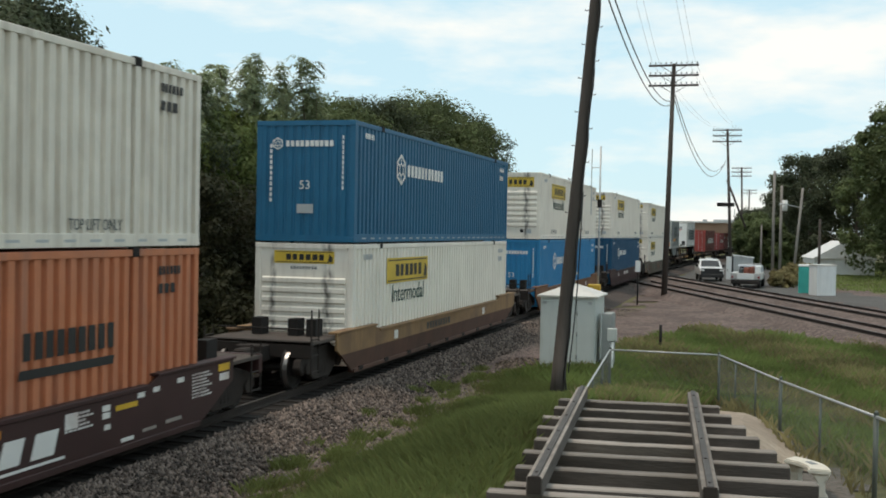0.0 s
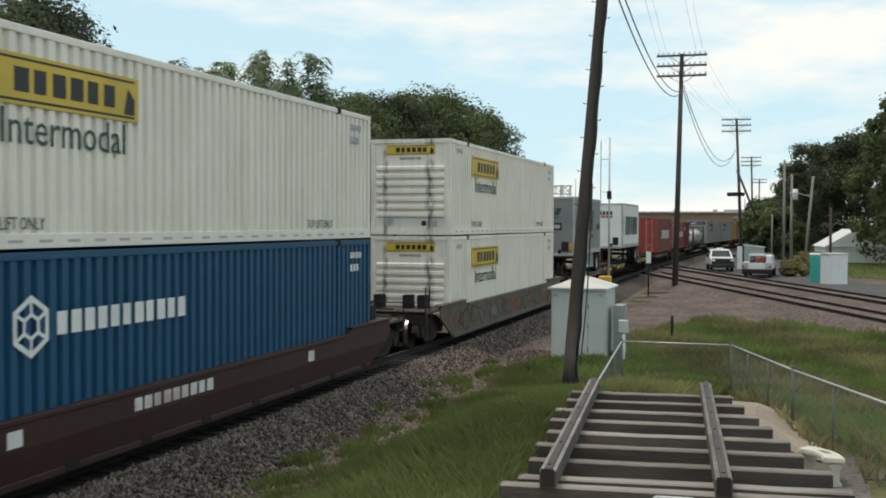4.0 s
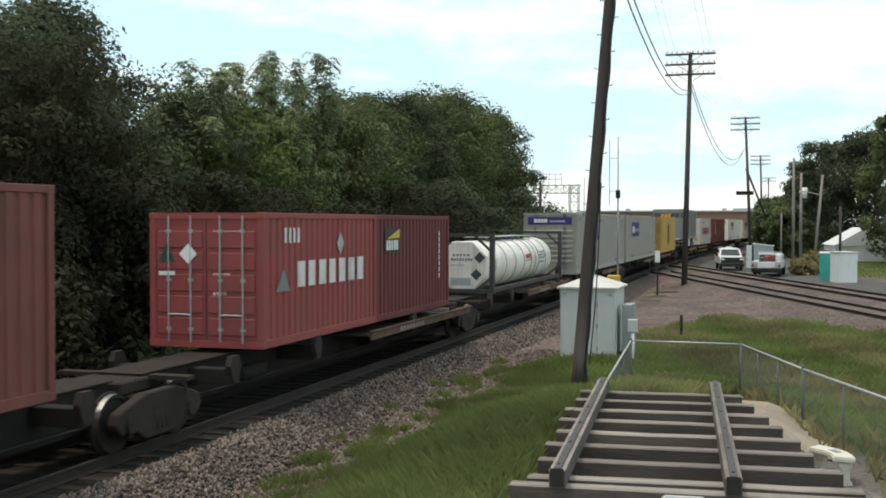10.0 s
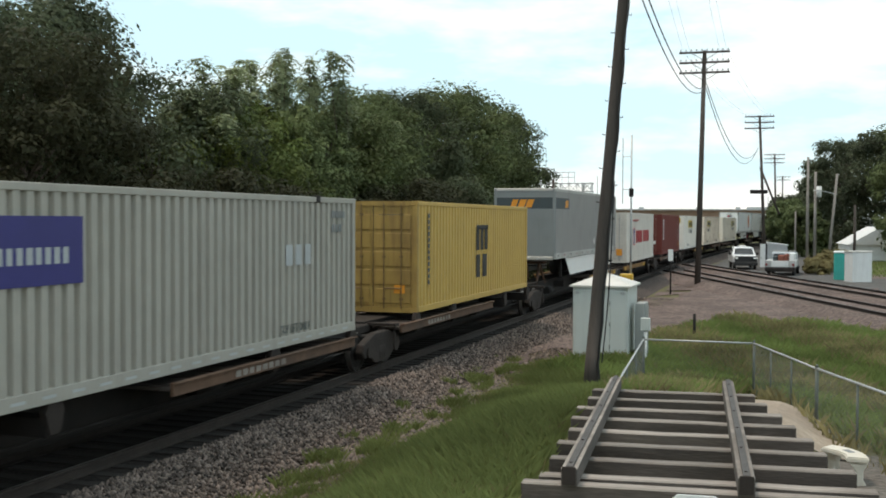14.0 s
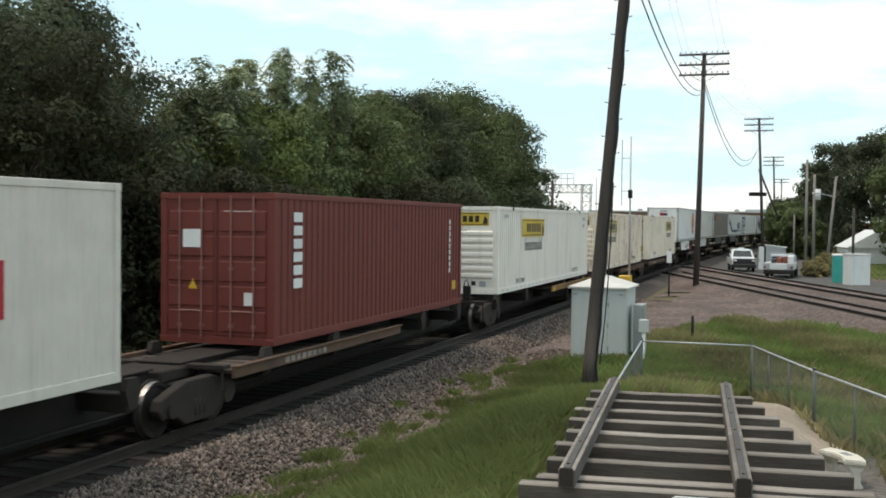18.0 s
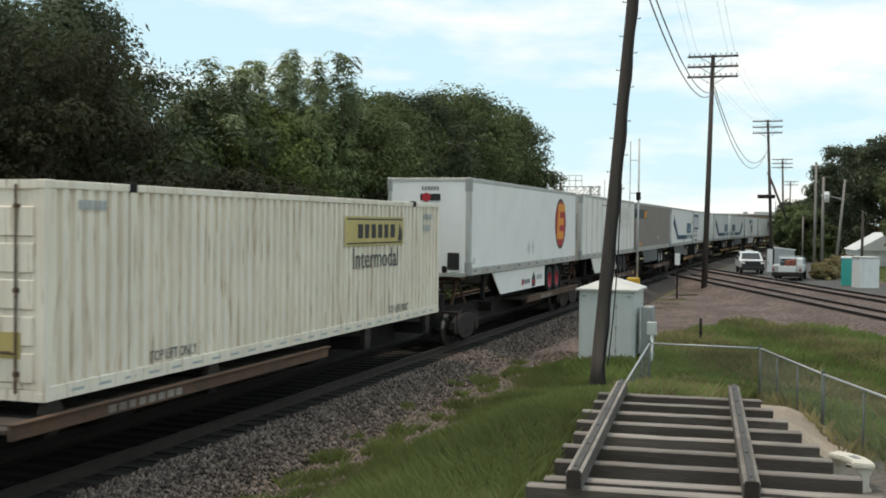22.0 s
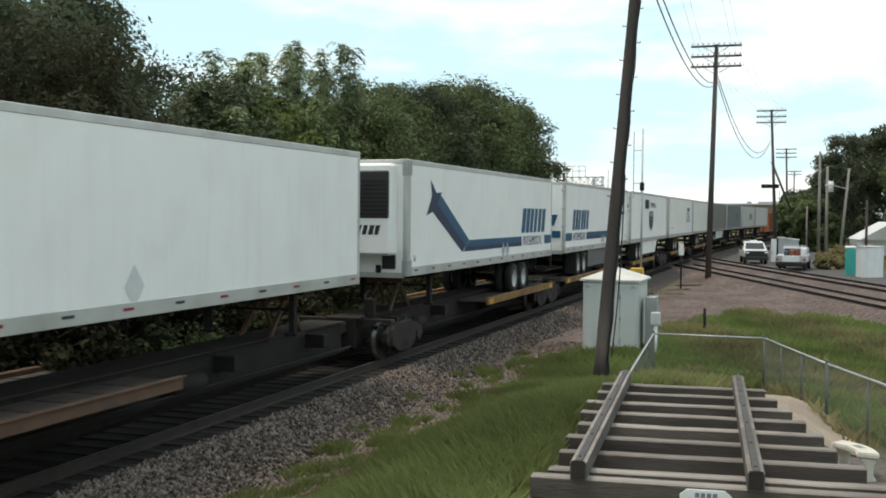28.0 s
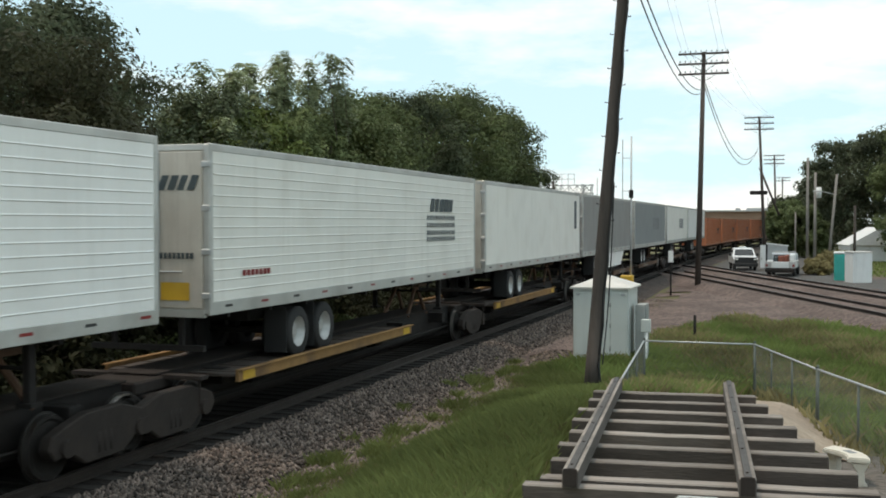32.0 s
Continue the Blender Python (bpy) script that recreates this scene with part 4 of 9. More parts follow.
# ---- the signal house, and what stands round it ----
def signal_house():
    x, y = -5.40, 32.55
    g = -0.55
    root = thing("signal_house", "pale grey-green metal signal house with hipped white roof", "signal house", m=pose(x, y, g, 0, 0, 0))
    w, d, h = 0.79, 0.95, 2.20
    part("base", soft_block(-w + 0.05, w - 0.05, -d + 0.05, d - 0.05, -0.02, 0.09, 0.01), M["cabinet_grey"], root)
    for wall in ((-w, w, -d, -d + 0.04), (-w, w, d - 0.04, d), (-w, -w + 0.04, -d + 0.04, d - 0.04), (w - 0.04, w, -d + 0.04, d - 0.04)):
        part("wall", blocks((*wall, 0.08, h)), M["shed"], root)
    for x0, x1 in ((-w + 0.04, 0.275), (0.285, w - 0.04)):
        door = part("door", soft_block(x0, x1, -d - 0.028, -d - 0.002, 0.13, h - 0.1, 0.008), M["shed"], root)
        if x0 > 0:
            for z in (0.5, 1.15, 1.75):
                part("hinge", rod(bmesh.new(), (0.28, -d - 0.036, z - 0.06), (0.28, -d - 0.036, z + 0.06), 0.02, n=8), M["cabinet_grey"], door)
    for px in (-w + 0.14, w - 0.14):
        part("lifting_eye", soft_block(px - 0.06, px + 0.06, -d - 0.05, -d, h - 0.19, h - 0.11, 0.01), M["galv"], root)
    bm = bmesh.new()
    e = 0.09
    low = [bm.verts.new(p) for p in ((-w - e, -d - e, h), (w + e, -d - e, h), (w + e, d + e, h), (-w - e, d + e, h))]
    rim = [bm.verts.new((v.co.x, v.co.y, h + 0.05)) for v in low]
    apex = [bm.verts.new((-0.08, 0, h + 0.37)), bm.verts.new((0.08, 0, h + 0.37))]
    bm.faces.new(low[::-1])
    for k in range(4):
        bm.faces.new((low[k], low[(k + 1) % 4], rim[(k + 1) % 4], rim[k]))
    bm.faces.new((rim[0], rim[1], apex[1], apex[0])), bm.faces.new((rim[1], rim[2], apex[1])), bm.faces.new((rim[2], rim[3], apex[0], apex[1])), bm.faces.new((rim[3], rim[0], apex[0]))
    roof = part("roof", bm, M["shed_roof"], root)
    bm = rod(bmesh.new(), (0, 0, h + 0.3), (0, 0, h + 0.62), 0.055, n=12)
    part("vent_pipe", bm, M["shed_roof"], roof)
    bm = rod(bmesh.new(), (0, 0, h + 0.62), (0, 0, h + 0.66), 0.07, 0.14, n=14)
    rod(bm, (0, 0, h + 0.66), (0, 0, h + 0.74), 0.14, 0.05, n=14)
    part("vent_cap", bm, M["shed_roof"], roof)
    return root


signal_house()


def meter_post():
    x, y = -4.05, 31.2
    g = float(ground_z(x, y))
    root = thing("electric_meter", "pale meter box on a white conduit beside the signal house", "meter", m=pose(x, y, g))
    part("pipe", rod(bmesh.new(), (0, 0, -0.1), (0, 0, 1.05), 0.045, n=10), M["sign_white"], root)
    part("box", soft_block(-0.13, 0.13, -0.08, 0.08, 1.0, 1.36, 0.015), M["shed"], root)
    ob = thing("cabinet", "tall narrow dark grey equipment cabinet", "cabinet", m=pose(-4.32, 32.4, -0.56), bm=soft_block(-0.14, 0.14, -0.4, 0.4, 0, 1.75, 0.015), material=M["cabinet_grey"])
    part("cabinet_door", soft_block(0.142, 0.155, -0.36, 0.36, 0.1, 1.65, 0.005), M["cabinet_grey"], ob)


meter_post()


def leaning_pole():
    base, top = Vector((-4.73, 26.2, -0.75)), Vector((-3.76, 26.2, 11.6))
    root = thing("utility_pole", "dark leaning wooden utility pole with steps and cables", "utility pole")
    bm = bmesh.new()
    n = 14
    for k in range(10):
        a, b = base.lerp(top, k / 10), base.lerp(top, (k + 1) / 10)
        rod(bm, a, b, 0.175 - 0.006 * k, 0.175 - 0.006 * (k + 1), n, caps=k in (0, 9))
    bmesh.ops.remove_doubles(bm, verts=bm.verts, dist=0.001)
    part("shaft", bm, M["pole"], root)
    for k in range(22):
        z = 3.6 + k * 0.40
        u = (z - base.z) / (top.z - base.z)
        c = base.lerp(top, u)
        side = -1 if k % 2 else 1
        bm = rod(bmesh.new(), c + Vector((side * 0.11, 0, 0)), c + Vector((side * 0.22, 0, 0.0)), 0.010, n=6)
        rod(bm, c + Vector((side * 0.22, 0, 0)), c + Vector((side * 0.22, 0, 0.03)), 0.010, n=6)
        part("step_bolt", bm, M["rail"], root)
    bm = bmesh.new()
    pts = [base.lerp(top, k / 40) + Vector((0.17 - 0.05 * k / 40 + 0.02 * math.sin(k * 1.3), -0.1, 0)) for k in range(2, 41)]
    pts[0] += Vector((0.04, 0, -0.1))
    tube(bm, pts, 0.026)
    part("riser_cable", bm, M["wire"], root, "black cable running down the pole")
    bm = bmesh.new()
    pts = [base.lerp(top, k / 40) + Vector((0.20 + 0.06 * math.sin(k * 0.22), -0.06, 0)) for k in range(3, 18)]
    tube(bm, pts, 0.016)
    part("loose_cable", bm, M["wire"], root)
    return top


leaning_pole()


def line_pole(x, y, z_top, arms, lean=(0.0, 0.0), scale=1.0, turn=0.0, brace=False, box=False):
    """A telegraph pole with crossarms, pins and insulators."""
    g = float(ground_z(x, y))
    root = thing("telegraph_pole", f"dark wooden telegraph pole with {('no', 'one', 'two', 'three')[arms]} crossarms", "telegraph pole", "line poles", m=pose(x, y, 0, 0, 0, turn))
    foot, head = Vector((-lean[0], -lean[1], g - 0.3)), Vector((0, 0, z_top))
    part("shaft", rod(bmesh.new(), foot, head, 0.19 * scale, 0.12 * scale, 12), M["pole"], root)
    for k in range(arms):
        z = z_top - 0.12 - k * 0.62
        arm = part("crossarm", soft_block(-1.52, 1.52, -0.20, -0.09, z - 0.06, z + 0.06, 0.01), M["pole"], root)
        for s in range(10):
            px = -1.42 + s * 2.84 / 9
            if abs(px) < 0.12:
                continue
            bm = rod(bmesh.new(), (px, -0.145, z + 0.06), (px, -0.145, z + 0.12), 0.02, n=6)
            rod(bm, (px, -0.145, z + 0.12), (px, -0.145, z + 0.21), 0.05, 0.03, n=8)
            part("insulator", bm, M["insulator"], arm)
        bm = bmesh.new()
        for sgn in (-1, 1):
            rod(bm, (sgn * 0.75, -0.2, z - 0.06), (0, -0.16, z - 0.5), 0.018, n=5)
        part("arm_brace", bm, M["pole"], arm)
    if brace:
        part("push_brace", rod(bmesh.new(), (0.1, 0, z_top - 5.5), (2.1, 0, z_top - 10.5), 0.12, n=10), M["pole"], root)
    if box:
        part("transformer_bracket", soft_block(-0.9, 0.9, -0.5, 0.3, z_top - 8.3, z_top - 7.9, 0.04), M["gear"], root)
    return root


line_pole(-5.60, 69.8, 14.05, 3, lean=(0.31, 0))
line_pole(-4.05, 122.5, 14.85, 3, lean=(-0.7, 0), brace=True, box=True)
line_pole(-3.6, 178.0, 14.0, 3, lean=(-0.4, 0))
line_pole(-3.2, 240.0, 13.0, 2)


def hung_wire(name, a, b, sag, r, root, count=24):
    a, b = Vector(a), Vector(b)
    bm = bmesh.new()
    pts = [a.lerp(b, k / count) - Vector((0, 0, sag * 4 * (k / count) * (1 - k / count))) for k in range(count + 1)]
    tube(bm, pts, r, 5)
    return part(name, bm, M["wire"], root)


lines = thing("overhead_lines", "thin black cables slung from pole to pole", "overhead line")
hung_wire("cable", (-4.13, 26.2, 10.4), (-5.6, 69.6, 11.62), 1.45, 0.022, lines)
hung_wire("cable", (-4.03, 26.2, 10.55), (-5.55, 69.6, 11.78), 1.27, 0.022, lines)
hung_wire("cable", (-5.55, 70.0, 11.9), (-4.2, 122.3, 11.3), 2.95, 0.026, lines)
hung_wire("cable", (-5.5, 70.0, 12.1), (-4.1, 122.3, 11.5), 2.65, 0.026, lines)
for px in (-1.3, -0.9, 0.9, 1.3):
    hung_wire("line_wire", (-4.1 + px * 0.6, 26.0, 17.5), (-5.6 + px, 69.65, 14.1), 0.7, 0.006, lines)
    hung_wire("line_wire", (-5.6 + px, 69.65, 14.1), (-4.05 + px, 122.3, 14.9), 0.7, 0.006, lines)


def small_pole(x, y, z_top, r, label, lamp=0.0, lean=(0.0, 0.0), box=False, material="pole_grey"):
    g = float(ground_z(x, y))
    root = thing("pole", label, "pole", m=pose(x, y, 0))
    part("shaft", rod(bmesh.new(), (-lean[0], -lean[1], g - 0.3), (0, 0, z_top), r, r * 0.75, 10), M[material], root)
    if lamp:
        bm = rod(bmesh.new(), (0, 0, z_top - lamp), (-1.5, -0.3, z_top - lamp + 0.35), 0.04, n=6)
        arm = part("lamp_arm", bm, M["galv"], root)
        part("lamp_head", soft_block(-2.0, -1.45, -0.42, -0.2, z_top - lamp + 0.27, z_top - lamp + 0.4, 0.03), M["galv"], arm)
    if box:
        part("transformer", rod(bmesh.new(), (0.32, -0.25, z_top - 2.4), (0.32, -0.25, z_top - 1.4), 0.24, n=14), M["cabinet_white"], root)


small_pole(0.9, 121.0, 10.3, 0.16, "tall bare grey wooden pole")
small_pole(1.5, 110.0, 8.3, 0.15, "grey wooden pole with a transformer can", box=True)
small_pole(3.2, 103.0, 7.8, 0.14, "leaning grey wooden pole with a street lamp arm", lamp=1.8, lean=(0.7, 0))
small_pole(4.2, 92.0, 4.9, 0.12, "short grey wooden pole", material="pole")
small_pole(-0.3, 128.0, 4.7, 0.11, "short grey wooden pole beside the road")


# ---- signal gantry, mast, post sign ----
def lattice(bm, p0, p1, size, bays, r=0.03):
    p0, p1 = Vector(p0), Vector(p1)
    axis = (p1 - p0).normalized()
    u = axis.cross(Vector((0, 1, 0)))
    if u.length < 0.1:
        u = axis.cross(Vector((1, 0, 0)))
    u.normalize()
    w = axis.cross(u)
    corners = [u * a + w * b for a, b in ((size, size), (-size, size), (-size, -size), (size, -size))]
    for c in corners:
        rod(bm, p0 + c, p1 + c, r * 1.4, n=5)
    for k in range(bays):
        a, b = p0.lerp(p1, k / bays), p0.lerp(p1, (k + 1) / bays)
        for i in range(4):
            rod(bm, a + corners[i], b + corners[(i + 1) % 4], r, n=4)
            rod(bm, a + corners[i], a + corners[(i + 1) % 4], r, n=4)


def gantry():
    root = thing("signal_gantry", "grey steel lattice signal gantry over the tracks", "signal gantry", m=pose(-20.0, 109.0, 0))
    bm = bmesh.new()
    lattice(bm, (0, 0, -0.5), (0, 0, 7.4), 0.45, 9)
    part("mast", bm, M["galv"], root)
    bm = bmesh.new()
    lattice(bm, (-7.5, 0, 6.9), (0.6, 0, 6.9), 0.4, 10)
    part("beam", bm, M["galv"], root)
    bm = bmesh.new()
    for z in (7.9, 8.4):
        rod(bm, (-5, -0.4, z), (-1.2, -0.4, z), 0.03, n=5)
    for k in range(7):
        rod(bm, (-5 + k * 0.633, -0.4, 7.3), (-5 + k * 0.633, -0.4, 8.4), 0.03, n=5)
    part("handrail", bm, M["galv"], root)
    for px in (-4.2, -6.2):
        bm = soft_block(px - 0.25, px + 0.25, -0.75, -0.5, 7.2, 8.6, 0.05)
        part("signal_head", bm, M["cabinet_grey"], root)
    part("stay_pole", rod(bmesh.new(), (1.0, 0, -0.5), (1.0, 0, 8.0), 0.05, n=8), M["galv"], root)


gantry()


def antenna_mast():
    x, y = -7.75, 54.0
    root = thing("radio_mast", "slender steel radio mast with a side antenna and yellow housing", "radio mast", m=pose(x, y, 0))
    part("mast_tube", rod(bmesh.new(), (0, 0, -0.7), (0, 0, 7.75), 0.055, 0.04, n=10), M["galv"], root)
    bm = rod(bmesh.new(), (-0.42, 0, 4.4), (-0.42, 0, 7.6), 0.022, n=6)
    for z in (5.1, 6.7):
        rod(bm, (-0.42, 0, z), (0, 0, z), 0.02, n=6)
    part("antenna", bm, M["galv"], root)
    bm = soft_block(-0.1, 0.1, -0.14, 0.1, 4.75, 5.15, 0.03)
    part("bracket", bm, M["gear"], root)
    part("housing", soft_block(-0.48, 0.12, -0.3, 0.2, 0.62, 1.0, 0.04), M["yellow_box"], root, "dull yellow metal housing")


antenna_mast()


def post_sign():
    root = thing("post_sign", "small white trackside sign on a thin dark post", "sign", m=pose(-6.75, 62.5, 0))
    part("post", rod(bmesh.new(), (0, 0, -0.8), (0, 0, 1.9), 0.045, n=8), M["gear"], root)
    part("plate", soft_block(-0.14, 0.14, -0.07, -0.05, 1.35, 2.0, 0.008), M["sign_white"], root)


post_sign()


def marker_post():
    x, y = -3.3, 38.0
    thing("marker_post", "short dark metal marker post in the weeds", "post", m=pose(x, y, float(ground_z(x, y))), bm=rod(bmesh.new(), (0, 0, -0.1), (0, 0, 0.95), 0.05, n=8), material=M["gear"])


marker_post()


# ---- cabinets and sheds across the tracks ----
def equipment_house():
    root = thing("equipment_house", "white metal equipment house on a concrete pad", "equipment house", m=pose(3.75, 77.0, -0.5, 0, 0, 20))
    part("pad", soft_block(-0.95, 0.95, -0.95, 0.95, -0.1, 0.08, 0.02), M["house_roof"], root)
    part("wall", soft_block(-0.64, 0.64, -0.66, 0.66, 0.08, 2.1, 0.02), M["cabinet_white"], root)
    part("roof", soft_block(-0.69, 0.69, -0.71, 0.71, 2.102, 2.18, 0.02), M["shed_roof"], root)
    part("door", soft_block(-0.42, 0.42, -0.69, -0.663, 0.15, 1.98, 0.01), M["cabinet_white"], root)
    toilet = thing("portable_toilet", "teal green plastic portable toilet", "portable toilet", m=pose(2.82, 79.3, -0.5))
    part("cabin", soft_block(-0.5, 0.5, -0.5, 0.5, 0, 1.95, 0.04), M["teal"], toilet)
    part("toilet_roof", soft_block(-0.53, 0.53, -0.53, 0.53, 1.95, 2.1, 0.05), M["sign_white"], toilet)
    part("toilet_door", soft_block(-0.36, 0.36, -0.53, -0.503, 0.12, 1.85, 0.02), M["teal"], toilet)


equipment_house()


def gable_shed():
    root = thing("shed", "low white shed with a pale gabled roof", "shed", m=pose(7.4, 122.0, -0.3, 0, 0, 6))
    part("wall", soft_block(-2.9, 2.9, -4, 4, 0, 1.7, 0.02), M["house_white"], root)
    bm = slab(bmesh.new(), [(-3.1, 1.6), (3.1, 1.6), (0, 3.4)], 'y', -4.3, 4.3)
    part("roof", bm, M["house_white"], root)
    bm = bmesh.new()
    for k in range(8):
        block(bm, -2.85, 2.85, -4.02, -4.0, 0.1 + k * 0.2, 0.27 + k * 0.2)
    part("siding", bm, M["house_white"], root)
    part("door", soft_block(-0.9, 0.9, -4.05, -4.022, 0.02, 1.6, 0.01), M["cabinet_white"], root)


gable_shed()


def far_buildings():
    """The long warehouse behind the bend, and a pale hall beside it."""
    root = thing("warehouse", "long low brown warehouse far behind the train", "warehouse", m=pose(0, 0, 0))
    part("wall", blocks((-62, 8, 350, 390, -1, 7.0)), M["brown_wall"], root)
    part("roof", blocks((-63, 9, 349, 391, 7.0, 7.45)), M["house_roof"], root)
    for k in range(18):
        x = -60 + k * 3.8
        part("wall_rib", blocks((x - 0.12, x + 0.12, 349.8, 350.0, -1, 7.0)), M["brown_wall"], root)
    for x, w in ((-48, 0.7), (-30, 0.8), (-18, 0.7), (-12, 3.4)):
        part("roof_vent", soft_block(x - w, x + w, 356, 358, 7.45, 8.2, 0.1), M["galv"], root)
    part("mast", rod(bmesh.new(), (-9.0, 356, 7.4), (-9.0, 356, 11.5), 0.12, n=6), M["galv"], root)
    hall = thing("hall", "pale grey flat-roofed hall far off", "hall", m=pose(-70, 300, 0))
    part("wall", blocks((-14, 14, 0, 20, -1, 6.2)), M["grey_wall"], hall)
    part("roof_edge", blocks((-14.3, 14.3, -0.3, 20.3, 6.2, 6.6)), M["house_white"], hall)


far_buildings()


# ---- vehicles on the lot ----
def wheel_meshes(r, w):
    bm = bmesh.new()
    n = 18
    prof = ((r * 0.6, -w / 2), (r * 0.93, -w / 2), (r, -w / 2 + 0.03), (r, w / 2 - 0.03), (r * 0.93, w / 2), (r * 0.6, w / 2))
    rings = [[bm.verts.new((x, math.cos(a) * rr, math.sin(a) * rr)) for rr, x in prof] for a in (2 * math.pi * k / n for k in range(n))]
    for k in range(n):
        for j in range(len(prof) - 1):
            bm.faces.new((rings[k][j], rings[k][j + 1], rings[(k + 1) % n][j + 1], rings[(k + 1) % n][j])).smooth = True
    tyre = to_mesh("tyre", bm, M["tyre"])
    out = []
    for mat in ("rim", "rim_dull", "rim_red"):
        bm = bmesh.new()
        dish = ((0.0, w * 0.12), (r * 0.17, w * 0.12), (r * 0.22, w * 0.02), (r * 0.47, -w * 0.02), (r * 0.53, w * 0.30), (r * 0.62, w * 0.46))
        rings = [[bm.verts.new((x, math.cos(a) * rr, math.sin(a) * rr)) for rr, x in dish[1:]] for a in (2 * math.pi * k / n for k in range(n))]
        hub = bm.verts.new((dish[0][1], 0, 0))
        for k in range(n):
            nx = rings[(k + 1) % n]
            bm.faces.new((hub, rings[k][0], nx[0]))
            for j in range(len(dish) - 2):
                bm.faces.new((rings[k][j], rings[k][j + 1], nx[j + 1], nx[j])).smooth = True
        for k in range(10):
            a = 2 * math.pi * k / 10
            rod(bm, (w * 0.02, math.cos(a) * r * 0.35, math.sin(a) * r * 0.35), (w * 0.08, math.cos(a) * r * 0.35, math.sin(a) * r * 0.35), 0.016, n=5)
        out.append(to_mesh("rim", bm, M[mat]))
    return tyre, out


TYRE, RIMS = wheel_meshes(0.5, 0.26)


def road_wheel(parent, at, out=1, style=0, scale=1.0):
    t = part("wheel", TYRE, M["tyre"], parent)
    t.matrix_basis = Matrix.Translation(at) @ (Matrix.Identity(4) if out > 0 else Matrix.Rotation(math.pi, 4, 'Z')) @ Matrix.Diagonal((scale, scale, scale, 1))
    part("rim", RIMS[style], M["rim"], t)
    return t


def pickup(m):
    """A white pickup that faces the viewer (its front is at -y)."""
    root = thing("pickup_truck", "white pickup truck with dark grille, facing the tracks", "pickup truck", m=m)
    side = [(-2.75, 0.55), (-2.8, 0.95), (-2.6, 1.12), (-1.35, 1.2), (-0.75, 1.82), (1.0, 1.86), (1.25, 1.25), (2.85, 1.22), (2.85, 0.55)]
    bm = slab(bmesh.new(), side, 'x', -0.96, 0.96)
    for v in bm.verts:
        if v.co.z > 1.3:
            v.co.x *= 0.82
    bmesh.ops.bevel(bm, geom=list(bm.edges), offset=0.05, segments=2, affect='EDGES')
    part("body", bm, M["car_white"], root)
    bm = bmesh.new()
    v = [bm.verts.new(p) for p in ((-0.8, -1.33, 1.25), (0.8, -1.33, 1.25), (0.7, -0.83, 1.76), (-0.7, -0.83, 1.76))]
    bm.faces.new(v)
    part("windscreen", bm, M["glass"], root)
    for sgn in (-1, 1):
        part("side_window", slab(bmesh.new(), [(-1.0, 1.28), (0.95, 1.28), (0.85, 1.72), (-0.6, 1.72)], 'x', sgn * 0.88, sgn * 0.90), M["glass"], root)
        part("headlight", soft_block(sgn * 0.75 - 0.13, sgn * 0.75 + 0.13, -2.96, -2.80, 0.90, 1.03, 0.03), M["lamp_lens"], root)
        part("mirror", soft_block(sgn * 1.12 - 0.1, sgn * 1.12 + 0.1, -1.15, -1.0, 1.2, 1.45, 0.03), M["black"], root)
        for y in (-1.75, 1.7):
            road_wheel(root, (sgn * 0.84, y, 0.4), sgn, 1, 0.8)
    part("grille", soft_block(-0.9, 0.9, -2.93, -2.74, 0.56, 1.13, 0.03), M["black"], root)
    part("bumper", soft_block(-0.97, 0.97, -2.97, -2.78, 0.36, 0.66, 0.04), M["black"], root)
    part("roof_light", soft_block(-0.3, 0.3, -0.2, 0.2, 1.87, 1.98, 0.04), M["cabinet_white"], root)


pickup(pose(-4.55, 98.5, -0.47, 0, 0, 8))


